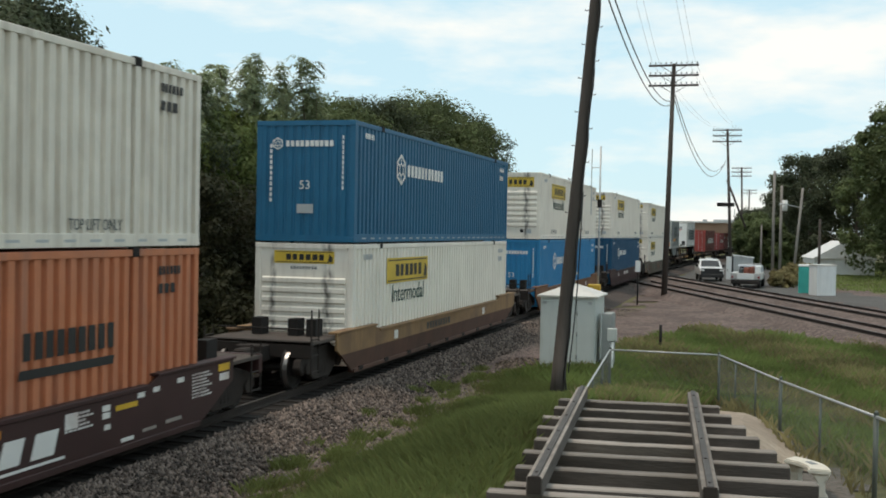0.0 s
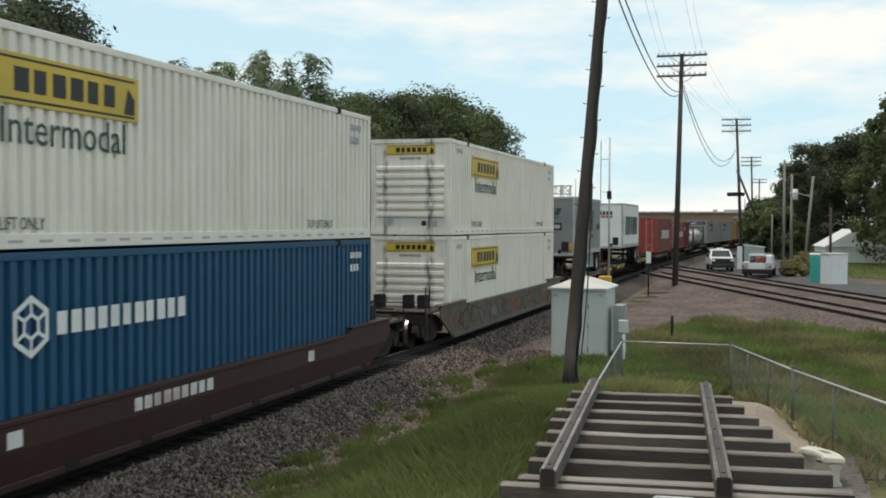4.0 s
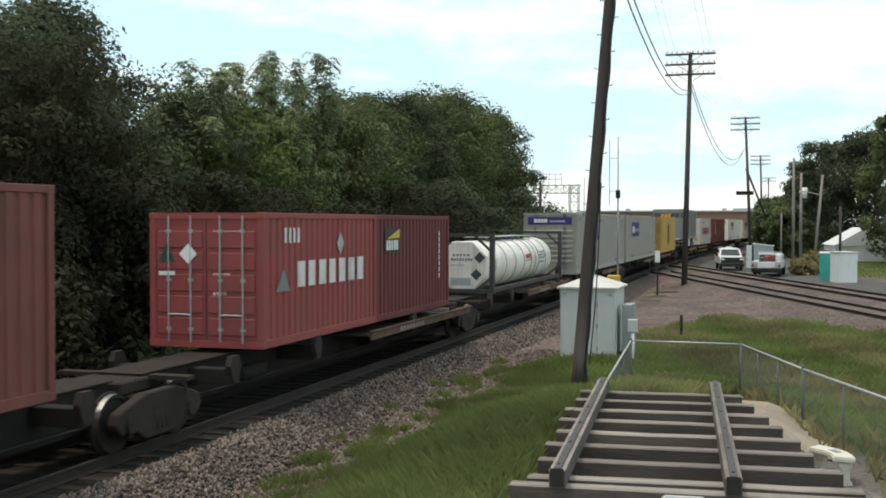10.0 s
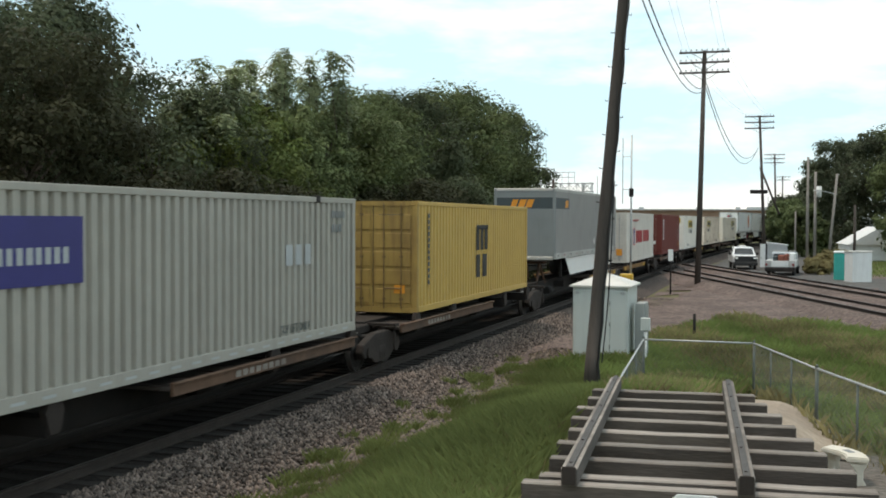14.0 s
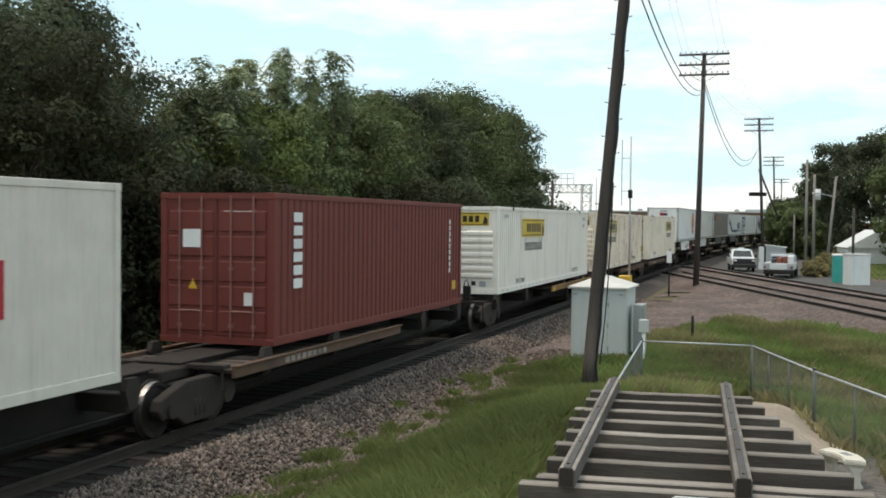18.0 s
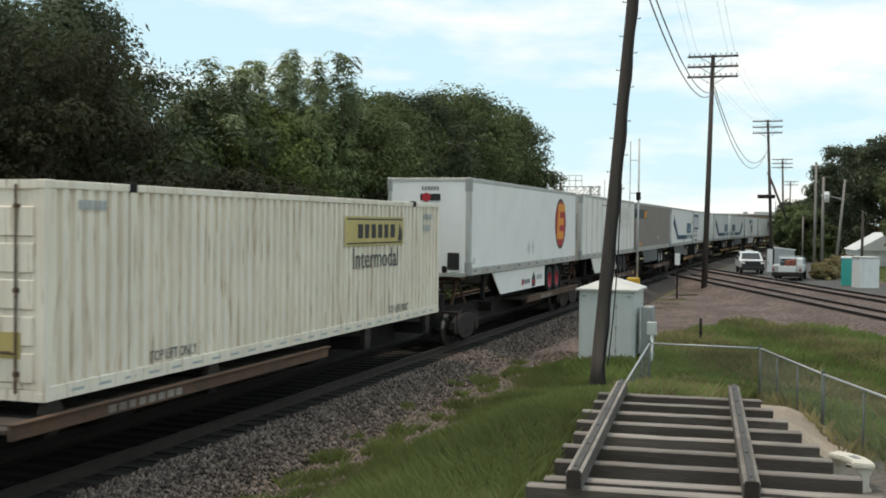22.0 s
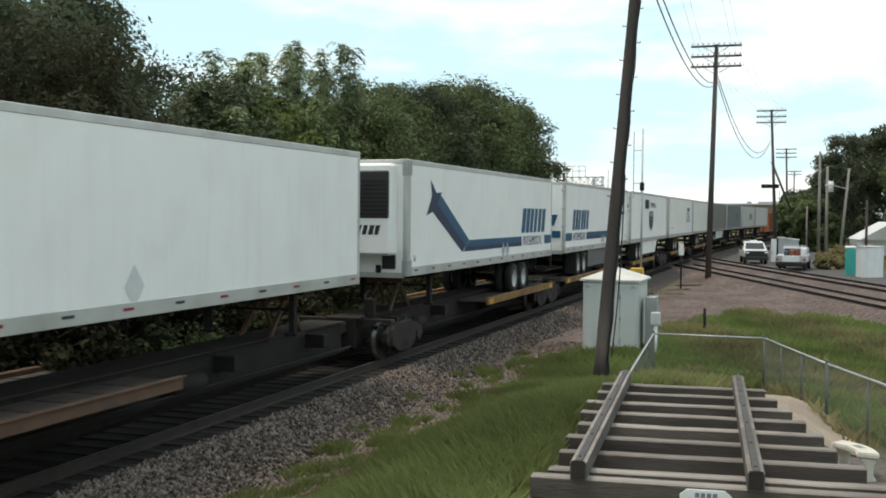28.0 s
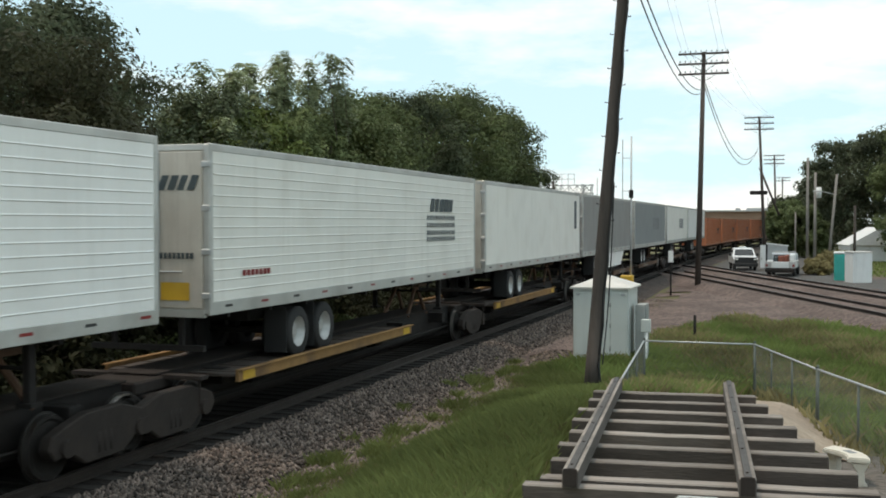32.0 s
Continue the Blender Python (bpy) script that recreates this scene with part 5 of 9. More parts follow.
def service_truck(m):
    """A pale service truck seen from behind (its tail is at -y)."""
    root = thing("service_truck", "pale grey service truck with open utility body, seen from behind", "service truck", m=m)
    part("chassis", soft_block(-0.5, 0.5, -2.9, 2.9, 0.5, 0.72, 0.02), M["gear"], root)
    for sgn in (-1, 1):
        body = part("side_locker", soft_block(sgn * 0.83 - 0.24, sgn * 0.83 + 0.24, -2.8, 0.6, 0.72, 1.22, 0.03), M["truck_silver"], root)
        part("locker_door", soft_block(sgn * 1.075 - 0.012, sgn * 1.075 + 0.012, -2.6, -1.2, 0.80, 1.16, 0.006), M["cabinet_white"], body)
        part("tail_light", soft_block(sgn * 0.93 - 0.07, sgn * 0.93 + 0.07, -2.86, -2.8, 0.84, 1.0, 0.01), M["red_lens"], root)
        for y in (-1.5, 2.0):
            road_wheel(root, (sgn * 0.88, y, 0.45), sgn, 1, 0.9)
    part("bed", soft_block(-0.59, 0.59, -2.8, 0.6, 0.72, 0.9, 0.02), M["truck_silver"], root)
    part("tailgate", soft_block(-0.6, 0.6, -2.86, -2.80, 0.74, 1.2, 0.02), M["cabinet_white"], root)
    part("bumper", soft_block(-1.02, 1.02, -3.1, -2.87, 0.42, 0.66, 0.03), M["gear"], root)
    cab = [(0.7, 0.6), (0.7, 1.66), (1.0, 1.76), (2.0, 1.72), (2.5, 1.2), (3.3, 1.1), (3.35, 0.6)]
    bm = slab(bmesh.new(), cab, 'x', -0.9, 0.9)
    bmesh.ops.bevel(bm, geom=list(bm.edges), offset=0.06, segments=2, affect='EDGES')
    part("cab", bm, M["grey_wall"], root)
    part("rear_window", soft_block(-0.75, 0.75, 0.68, 0.698, 1.15, 1.6, 0.02), M["glass"], root)
    for x, w, z, tone in ((-0.42, 0.15, 1.5, "slate"), (-0.02, 0.2, 1.58, "load"), (0.36, 0.13, 1.66, "load")):
        part("load", soft_block(x - w, x + w, -1.9, -0.6, 0.9, z, 0.04), M[tone], root, "rusty red equipment in the truck bed" if tone == "load" else "dark equipment in the truck bed")
    part("tool_chest", soft_block(0.62, 1.0, -2.3, -1.2, 1.22, 1.74, 0.05), M["cabinet_white"], root, "white tool chest on the side locker")
    bm = bmesh.new()
    rod(bm, (-0.85, 0.4, 1.2), (-0.85, 0.4, 1.85), 0.025, n=6), rod(bm, (0.85, 0.4, 1.2), (0.85, 0.4, 1.85), 0.025, n=6), rod(bm, (-0.85, 0.4, 1.85), (0.85, 0.4, 1.85), 0.025, n=6)
    part("rack", bm, M["galv"], root)


service_truck(pose(-1.05, 86.5, -0.47, 0, 0, -4))


def yard_hut(m):
    """A small sheet-steel hut with a low sloping roof and its door standing open."""
    root = thing("equipment_hut", "small grey steel hut with an open door, behind the service truck", "hut", m=m)
    body = part("body", slab(bmesh.new(), [(-0.8, 0.0), (0.8, 0.0), (0.8, 2.12), (-0.8, 2.3)], 'y', -0.6, 0.6), M["galv"], root)
    for x in (-0.4, 0.0, 0.4):
        part("seam", soft_block(x - 0.015, x + 0.015, -0.615, -0.598, 0.05, 2.1, 0.004), M["galv"], body)
    part("roof", slab(bmesh.new(), [(-0.88, 2.31), (0.88, 2.11), (0.88, 2.17), (-0.88, 2.37)], 'y', -0.68, 0.68), M["cabinet_white"], root)
    door = part("door", soft_block(-1.36, -0.94, -0.66, -0.62, 0.3, 2.2, 0.01), M["cabinet_white"], root, "pale steel door standing open")
    part("handle", soft_block(-1.30, -1.24, -0.70, -0.66, 1.0, 1.14, 0.01), M["black"], door)
    # added black block that paints the dark gap between door and wall
    part("door_stay", soft_block(-0.95, -0.79, -0.62, -0.56, 0.05, 2.18, 0.01), M["black"], root)


yard_hut(pose(-1.65, 96.0, -0.5, 0, 0, 2))


# ---- trees ----
def leaf_cloud(rng, centres, radii, per, size, outward=1.0):
    """Small folded leaves on the shells of clumps, facing outwards and up, so that each clump has a lit crown and a shaded foot."""
    c = np.repeat(centres, per, 0)
    r = np.repeat(radii, per)[:, None]
    d = rng.normal(size=(len(c), 3)) + np.array([0, 0, 0.25])
    d /= np.linalg.norm(d, axis=1, keepdims=True) + 1e-9
    bulge = 1 + 0.22 * np.sin(d[:, :1] * 5 + c[:, :1] * 3) * np.sin(d[:, 1:2] * 5 + c[:, 1:2] * 3)
    p = c + d * r * bulge * (rng.random((len(c), 1)) ** 0.28) * np.array([1, 1, 0.78])
    nrm = d * outward + rng.normal(size=(len(c), 3)) * 0.38 + np.array([0, 0, 0.45])
    nrm /= np.linalg.norm(nrm, axis=1, keepdims=True)
    a = np.cross(nrm, rng.normal(size=(len(c), 3)))
    a /= np.linalg.norm(a, axis=1, keepdims=True) + 1e-9
    b = np.cross(nrm, a)
    s = (size * rng.uniform(0.6, 1.3, (len(c), 1)))
    v = np.stack([p - a * s, p + b * s * 0.5 + nrm * s * 0.1, p + a * s, p - b * s * 0.5 + nrm * s * 0.1], 1).reshape(-1, 3)
    i = np.arange(len(c))[:, None] * 4
    return v, i + np.array([[0, 1, 2, 3]])


def shoots(rng, stems):
    """Long feathered leaves along upright shoots: each a drooping midrib with pairs of leaflets, spread in a tuft at the tip."""
    vs = []
    for b0, tip in stems:
        b0, tip = np.array(b0), np.array(tip)
        count = int(np.linalg.norm(tip - b0) * 11) + 14
        for k in range(count):
            u = 0.12 + 0.88 * ((k + rng.random()) / count) ** 0.62
            at = b0 + (tip - b0) * u
            turn = rng.uniform(0, 2 * np.pi)
            flat = np.array([np.cos(turn), np.sin(turn), 0.0])
            length = rng.uniform(0.5, 0.85) * (1.0 - 0.3 * u)
            rise = rng.uniform(0.1, 0.9) + 0.5 * u
            across = np.array([-np.sin(turn), np.cos(turn), 0.0])
            for j in range(6):
                w = (j + 1) / 6
                rib = at + flat * length * w + np.array([0, 0, 1.0]) * length * (rise * w - 1.25 * w * w)
                for side in (-1, 1):
                    out = across * side * 0.8 + flat * 0.55 + np.array([0, 0, -0.35]) + rng.normal(size=3) * 0.15
                    out /= np.linalg.norm(out)
                    wide = np.cross(out, np.array([0, 0, 1.0]) + flat * 0.3)
                    wide /= np.linalg.norm(wide)
                    s = rng.uniform(0.2, 0.32)
                    vs += [rib, rib + out * s * 0.5 + wide * s * 0.2, rib + out * s, rib + out * s * 0.5 - wide * s * 0.2]
    v = np.array(vs)
    return v, np.arange(len(v)).reshape(-1, 4)


def tree(x, y, height, radius, seed, leaf, label, clumps=70, per=130, size=0.14, low=0.18, spikes=0, category="tree", base=None, ragged=0.25, lump=1.0, peak=0.25):
    """A tapered trunk with limbs that carry clumps of leaves; spikes: upright feathery leaders above the crown."""
    rng = np.random.default_rng(seed)
    rnd = random.Random(seed)
    g = float(ground_z(x, y)) if base is None else base
    root = thing("tree" if category == "tree" else category, label, category, m=pose(x, y, g))
    bm = bmesh.new()
    lean = Vector((rnd.uniform(-0.4, 0.4), rnd.uniform(-0.4, 0.4), 0)) * min(1, height / 8)
    fork = Vector((0, 0, height * 0.38)) + lean * 0.5
    r0 = height * 0.018 + 0.02
    rod(bm, (0, 0, -0.3), fork, r0, r0 * 0.7, 9)
    rod(bm, fork, Vector((lean.x, lean.y, height * 0.85)), r0 * 0.7, 0.02, 7)
    cs, rs = [], []
    for k in range(clumps):
        z = low + (0.97 - low) * rnd.random() ** 0.8
        m = (low + 1.0) * 0.5
        wide = math.sqrt(max(0.03, 1 - ((z - m) / (1.02 - m)) ** 2)) if z > m else 0.78 + 0.22 * (z - low) / (m - low)
        a, q = rnd.uniform(0, 2 * math.pi), rnd.random() ** 0.3
        wob = 1 + ragged * math.sin(3 * a + seed) * math.sin(7 * z + seed * 1.7) + rnd.uniform(-ragged, ragged) * 0.5
        rr = radius * wide * q * wob
        c = Vector((math.cos(a) * rr, math.sin(a) * rr, z * height)) + lean * z
        cs.append(c)
        rs.append(rnd.uniform(0.45, 1.15) * (0.18 * radius + 0.25 * min(1, radius)) * lump)
        if k % 4 == 0:
            start = Vector((lean.x * z * 0.6, lean.y * z * 0.6, max(height * 0.22, c.z * 0.7)))
            rod(bm, start, c, 0.02 + 0.008 * radius, 0.012, 5, caps=False)
    stems = []
    for k in range(spikes):
        a = rnd.uniform(0, 2 * math.pi)
        q = radius * rnd.uniform(0.1, 0.95)
        b0 = Vector((math.cos(a) * q, math.sin(a) * q, height * rnd.uniform(0.78, 0.90)))
        tip = b0 + Vector((rnd.uniform(-0.9, 0.9), rnd.uniform(-0.9, 0.9), height * rnd.uniform(0.4, 1.0) * peak))
        rod(bm, b0, tip, 0.03, 0.012, 5)
        stems.append((tuple(b0), tuple(tip)))
    part("trunk", bm, M["bark"], root)
    v, f = leaf_cloud(rng, np.array([tuple(c) for c in cs]), np.array(rs), per, size)
    sheet("crown", v, f, M[leaf], root)
    if stems:
        v, f = shoots(rng, stems)
        sheet("feathery_foliage", v, f, M["leaf_shoot"], root)
    return root


def woods():
    dense = "dense leafy tree in the dark belt behind the tracks"
    back = [  # y, height, radius, leaf
        (17.0, 10.2, 4.4, "leaf_deep"), (23.5, 10.4, 4.4, "leaf_deep"), (29.3, 11.0, 4.2, "leaf_deep"), (34.6, 9.2, 3.2, "leaf_deep"), (39.4, 9.0, 3.2, "leaf_mid"), (45.0, 8.8, 3.2, "leaf"), (51.8, 9.8, 3.4, "leaf"),
        (57.0, 11.0, 3.7, "leaf"), (62.6, 11.6, 3.8, "leaf_deep"), (68.8, 12.4, 4.2, "leaf"), (75.5, 13.2, 4.6, "leaf"), (81.5, 13.8, 4.4, "leaf"), (86.0, 12.6, 4.2, "leaf_deep"), (90.0, 9.6, 3.2, "leaf")]
    for k, (y, h, r, leaf) in enumerate(back):
        tree(-22.4 + 0.5 * math.sin(k * 2.3) - (1.1 if k > 9 else 0), y, h, r, 100 + k, leaf, dense, clumps=120, per=300 if y < 30 else 240, size=(0.070 if y < 30 else 0.055) + 0.0010 * y, low=0.04, base=-0.6, lump=1.3)
    for k, (x, y, h, r, up, leaf) in enumerate(((-20.9, 35.8, 8.0, 2.0, 5, "leaf_light"), (-21.2, 39.6, 8.8, 2.0, 7, "leaf_light"), (-21.4, 43.0, 9.0, 2.0, 8, "leaf_pale"), (-21.4, 47.2, 9.2, 2.0, 9, "leaf_pale"), (-21.6, 52.8, 9.0, 2.2, 5, "leaf_mid"))):
        tree(x, y, h, r, 300 + k, leaf, "light green tree with feathery upright shoots", clumps=80, per=150, size=0.10, low=0.3, spikes=up, base=-0.6, peak=(0.28, 0.37, 0.46, 0.50, 0.32)[k], lump=1.1)
    for k in range(16):
        rnd = random.Random(60 + k)
        y = 13.5 + k * 4.5
        h = (7.9, 8.3, 8.4)[k] if k < 3 else rnd.uniform(4.6, 6.4)
        tree(-18.5 + rnd.uniform(-0.5, 0.5), y, h, 3.1, 60 + k, "leaf_deep" if k > 9 else "shade_leaf", "bushy tree in the front of the dark belt",
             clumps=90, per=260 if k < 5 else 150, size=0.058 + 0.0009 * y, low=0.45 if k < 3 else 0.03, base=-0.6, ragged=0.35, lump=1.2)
    for k in range(8):   # growth under the tall front trees, leaves coloured as if in shade
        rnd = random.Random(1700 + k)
        tree(-17.0 + rnd.uniform(-0.4, 0.4), 11.5 + k * 2.6, rnd.uniform(3.9, 5.0), 2.0, 1700 + k, "shade_leaf", "dark bushy growth under the tall trees",
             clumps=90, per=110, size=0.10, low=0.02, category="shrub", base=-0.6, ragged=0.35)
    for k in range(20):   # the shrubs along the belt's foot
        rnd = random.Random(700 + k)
        tree(-15.9 + rnd.uniform(-0.7, 0.6), 13 + k * 3.4, rnd.uniform(2.0, 3.6), rnd.uniform(1.5, 2.1), 700 + k, "shade_leaf",
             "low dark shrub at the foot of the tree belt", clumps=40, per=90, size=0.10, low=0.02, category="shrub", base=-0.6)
    for k in range(30):   # added brambles close behind the ballast: they block bright ground seen under the cars
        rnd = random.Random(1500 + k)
        tree(-14.5 + rnd.uniform(-0.4, 0.3), 9 + k * 1.9, rnd.uniform(0.9, 1.7), rnd.uniform(0.9, 1.3), 1500 + k, rnd.choice(("shade_leaf", "leaf", "shade_leaf")),
             "added dark bramble bush blocking the bright ground under the cars", clumps=24, per=60, size=0.08, low=0.02, category="shrub", base=-0.75)
    small_pole(-17.2, 80.0, 6.6, 0.13, "bare pole standing before the trees", material="pole")
    for k in range(11):   # the closed dark wood behind the belt
        rnd = random.Random(2100 + k)
        tree(-27.5 + rnd.uniform(-1, 1), 24 + k * 7.2, rnd.uniform(7.4, 8.6), 4.4, 2100 + k, "leaf_deep", "dense leafy tree deep inside the dark belt", clumps=80, per=90, size=0.26, low=0.02, base=-0.6)
    right = "tall full tree beyond the road"
    for k, (x, y, h, r, leaf) in enumerate(((5.6, 150, 14.4, 5.2, "leaf_right"), (2.2, 162, 10.0, 3.4, "leaf_right"), (11.0, 146, 15.2, 6.0, "leaf_right"), (17.5, 140, 17.5, 7.5, "leaf"),
                                            (11.8, 112, 16.2, 5.0, "leaf"), (17.5, 108, 18.0, 7.0, "leaf"), (25, 120, 18, 8, "leaf"), (26, 150, 17, 8, "leaf"), (8.0, 175, 15, 7, "leaf_right"), (-1.2, 185, 8.0, 3.5, "leaf_right"),
                                            (37, 130, 17, 8, "leaf"), (-1.0, 140, 6.5, 2.6, "leaf"), (0.8, 131, 5.5, 2.4, "leaf"))):
        tree(x, y, h, r, 500 + k, leaf, right, clumps=150, per=110, size=0.22, low=0.05, lump=1.1)
    for k in range(9):
        rnd = random.Random(900 + k)
        tree(1.1 + k * 0.30 + rnd.uniform(-0.3, 0.3), 87 + k * 1.7, rnd.uniform(0.9, 1.5), rnd.uniform(0.7, 1.0), 900 + k, "weed", "yellowish green weeds and low bush beside the road", clumps=22, per=60, size=0.18, low=0.03, category="shrub")


woods()


def far_woods():
    """The low wooded rim of the plain, far behind everything."""
    rng = np.random.default_rng(77)
    cs, rs = [], []
    for k in range(900):
        a = radians(rng.uniform(-75, 75))
        d = rng.uniform(520, 640)
        cs.append((math.sin(a) * d, math.cos(a) * d, rng.uniform(0, 5.5)))
        rs.append(rng.uniform(3, 6))
    v, f = leaf_cloud(rng, np.array(cs), np.array(rs), 18, 1.6)
    tagged(sheet("far_woods", v, f, M["leaf_right"]), "distant low line of woods on the horizon", "woods", kind="stuff")


far_woods()


# ---- grass and loose stones ----
def blades(name, rng, xs, ys, high, width, material, label, lift=0.0):
    n = len(xs)
    z = ground_z(xs, ys) + lift
    a = rng.uniform(0, 2 * np.pi, n)
    h = high * rng.uniform(0.45, 1.25, n)
    bend = h * rng.uniform(0.1, 0.9, n)
    b = rng.uniform(0, 2 * np.pi, n)
    w = width * rng.uniform(0.6, 1.3, n)
    base = np.stack([xs, ys, z - 0.02], 1)
    side = np.stack([np.cos(a) * w, np.sin(a) * w, 0 * w], 1)
    mid = base + np.stack([np.cos(b) * bend * 0.35, np.sin(b) * bend * 0.35, h * 0.6], 1)
    tip = base + np.stack([np.cos(b) * bend, np.sin(b) * bend, h], 1)
    v = np.stack([base - side, base + side, mid + side * 0.7, tip], 1).reshape(-1, 3)
    i = np.arange(n)[:, None] * 4
    return tagged(sheet(name, v, i + np.array([[0, 1, 2, 3]]), material), label, "grass", kind="stuff")


def scatter(rng, n, outline):
    xs = rng.uniform(min(p[0] for p in outline), max(p[0] for p in outline), n)
    ys = rng.uniform(min(p[1] for p in outline), max(p[1] for p in outline), n)
    odd = np.zeros(n, bool)
    for k in range(len(outline)):
        (x0, y0), (x1, y1) = outline[k], outline[k - 1]
        if y0 == y1:
            continue
        odd ^= ((y0 > ys) != (y1 > ys)) & (xs < (x1 - x0) * (ys - y0) / (y1 - y0) + x0)
    return xs[odd], ys[odd]


def meadow():
    rng = np.random.default_rng(5)
    edge = [(-8.0, 14), (-7.8, 16), (-8.0, 20), (-7.7, 24), (-7.8, 29.0), (-6.6, 31.2), (-3.4, 31), (-3.1, 24), (-2.9, 16), (-2.55, 12), (-2.4, 9.2), (-2.4, 8.5), (-7.6, 8.5)]
    xs, ys = scatter(rng, 420000, edge)
    rag = 0.5 * np.sin(ys * 0.9) + 0.45 * np.sin(ys * 2.3 + 1.0) * np.sin(xs * 1.7) + 0.35 * np.sin(ys * 5.1 + xs * 3.0)
    depth = xs + 6.35 + 0.05 * (ys - 14.5) + 0.45 * rag   # metres inside the ragged edge
    keep = rng.random(len(xs)) < 0.04 * (depth > -1.3) + smooth(-0.6, 0.9, depth)
    thin = np.sin(xs * 1.9 + 2.0 * np.sin(ys * 0.7)) * np.sin(ys * 1.3 + xs * 0.8) + 0.6 * np.sin(xs * 4.1 + ys * 3.3)
    keep &= rng.random(len(xs)) < np.clip(1.0 - 0.55 * smooth(0.2, 1.0, thin), 0, 1)
    xs, ys, depth = xs[keep], ys[keep], depth[keep]
    dry = rng.random(len(xs)) < 0.10 + 0.5 * smooth(0.9, -0.4, depth)
    rise = 0.4 + 0.6 * smooth(-0.5, 1.4, depth)
    tuft = rng.random(len(xs)) < 0.5 + 0.5 * np.sin(xs * 2.7 + 1.3 * np.sin(ys * 1.9)) * np.sin(ys * 2.1)
    for pick, high, label in ((~dry & tuft, 0.27, "tall uncut green grass on the bank"), (~dry & ~tuft, 0.17, "short green grass on the bank")):
        blades("grass", rng, xs[pick], ys[pick], high * rise[pick], 0.0048, M["grass"], label)
    blades("grass", rng, xs[dry], ys[dry], 0.2 * rise[dry], 0.005, M["weed"], "yellowish dry grass on the bank")
    foot = [(-6.4, 29.0), (-6.3, 31.3), (-4.0, 31.0), (-3.2, 29.0), (-3.4, 27.0), (-4.6, 27.2)]
    xs, ys = scatter(rng, 2600, foot)
    blades("grass", rng, xs, ys, 0.40, 0.012, M["grass_far"], "tall green weeds at the foot of the signal house")
    back = [(-6.2, 31), (-5.2, 37), (-4.4, 44), (-2.5, 48), (0, 47), (3, 44), (8, 38), (14, 33), (16, 18), (3.2, 14), (1.5, 14), (0.5, 18.3), (-0.6, 24.3), (-3.1, 24.4), (-3.0, 28), (-4.2, 30.5)]
    xs, ys = scatter(rng, 260000, back)
    inner = np.interp(xs, (-5.2, -4.4, -2.5, 0, 3, 8, 14), (37, 43, 46.5, 46, 43, 37, 32)) - ys + 1.1 * np.sin(xs * 1.9) + 0.8 * np.sin(xs * 4.3 + ys)
    keep = rng.random(len(xs)) < smooth(-1.6, 3.5, inner)
    xs, ys = xs[keep], ys[keep]
    dry = rng.random(len(xs)) < 0.22 + 0.25 * np.sin(xs * 1.3 + ys * 0.5)
    blades("grass", rng, xs[~dry], ys[~dry], 0.32, 0.009, M["grass_far"], "bright green grass and weeds behind the fence")
    blades("grass", rng, xs[dry], ys[dry], 0.40, 0.009, M["weed"], "yellowish weeds among the grass")
    inner = [(-2.6, 16.5), (-3.0, 24), (-1.0, 24), (-1.3, 21), (-1.6, 17)]
    xs, ys = scatter(rng, 14000, inner)
    dry = rng.random(len(xs)) < 0.4
    blades("grass", rng, xs[~dry], ys[~dry], 0.32, 0.008, M["grass_far"], "grass inside the fence")
    blades("grass", rng, xs[dry], ys[dry], 0.34, 0.007, M["weed"], "yellowish weeds inside the fence")
    rim = [(1.05, 13.4), (0.1, 17.9), (-0.95, 23.4), (-0.65, 23.4), (0.35, 18.0), (1.3, 13.2)]
    xs, ys = scatter(rng, 1800, rim)
    blades("grass", rng, xs, ys, 0.3, 0.010, M["weed"], "dry weeds along the foot of the fence")
    lawn = [(4, 84), (30, 84), (40, 150), (6, 150), (2.5, 110), (2.2, 92)]
    xs, ys = scatter(rng, 30000, lawn)
    blades("grass", rng, xs, ys, 0.22, 0.05, M["grass_far"], "mown green lawn across the road")
    xs, ys = [], []
    for k in range(46):   # scattered weeds on the stony edge
        cy = 12 + 19 * rng.random()
        cx, r = -6.75 - 0.045 * (cy - 14.5) - 1.1 * rng.random() ** 1.6, rng.uniform(0.06, 0.3)
        n = int(900 * r)
        a, q = rng.uniform(0, 2 * np.pi, n), r * rng.random(n) ** 0.6
        xs.append(cx + np.cos(a) * q * rng.uniform(0.6, 1.4)), ys.append(cy + np.sin(a) * q * rng.uniform(1.0, 2.6))
    blades("grass", rng, np.concatenate(xs), np.concatenate(ys), 0.2, 0.006, M["grass"], "green weeds scattered on the stony edge of the ballast")


meadow()


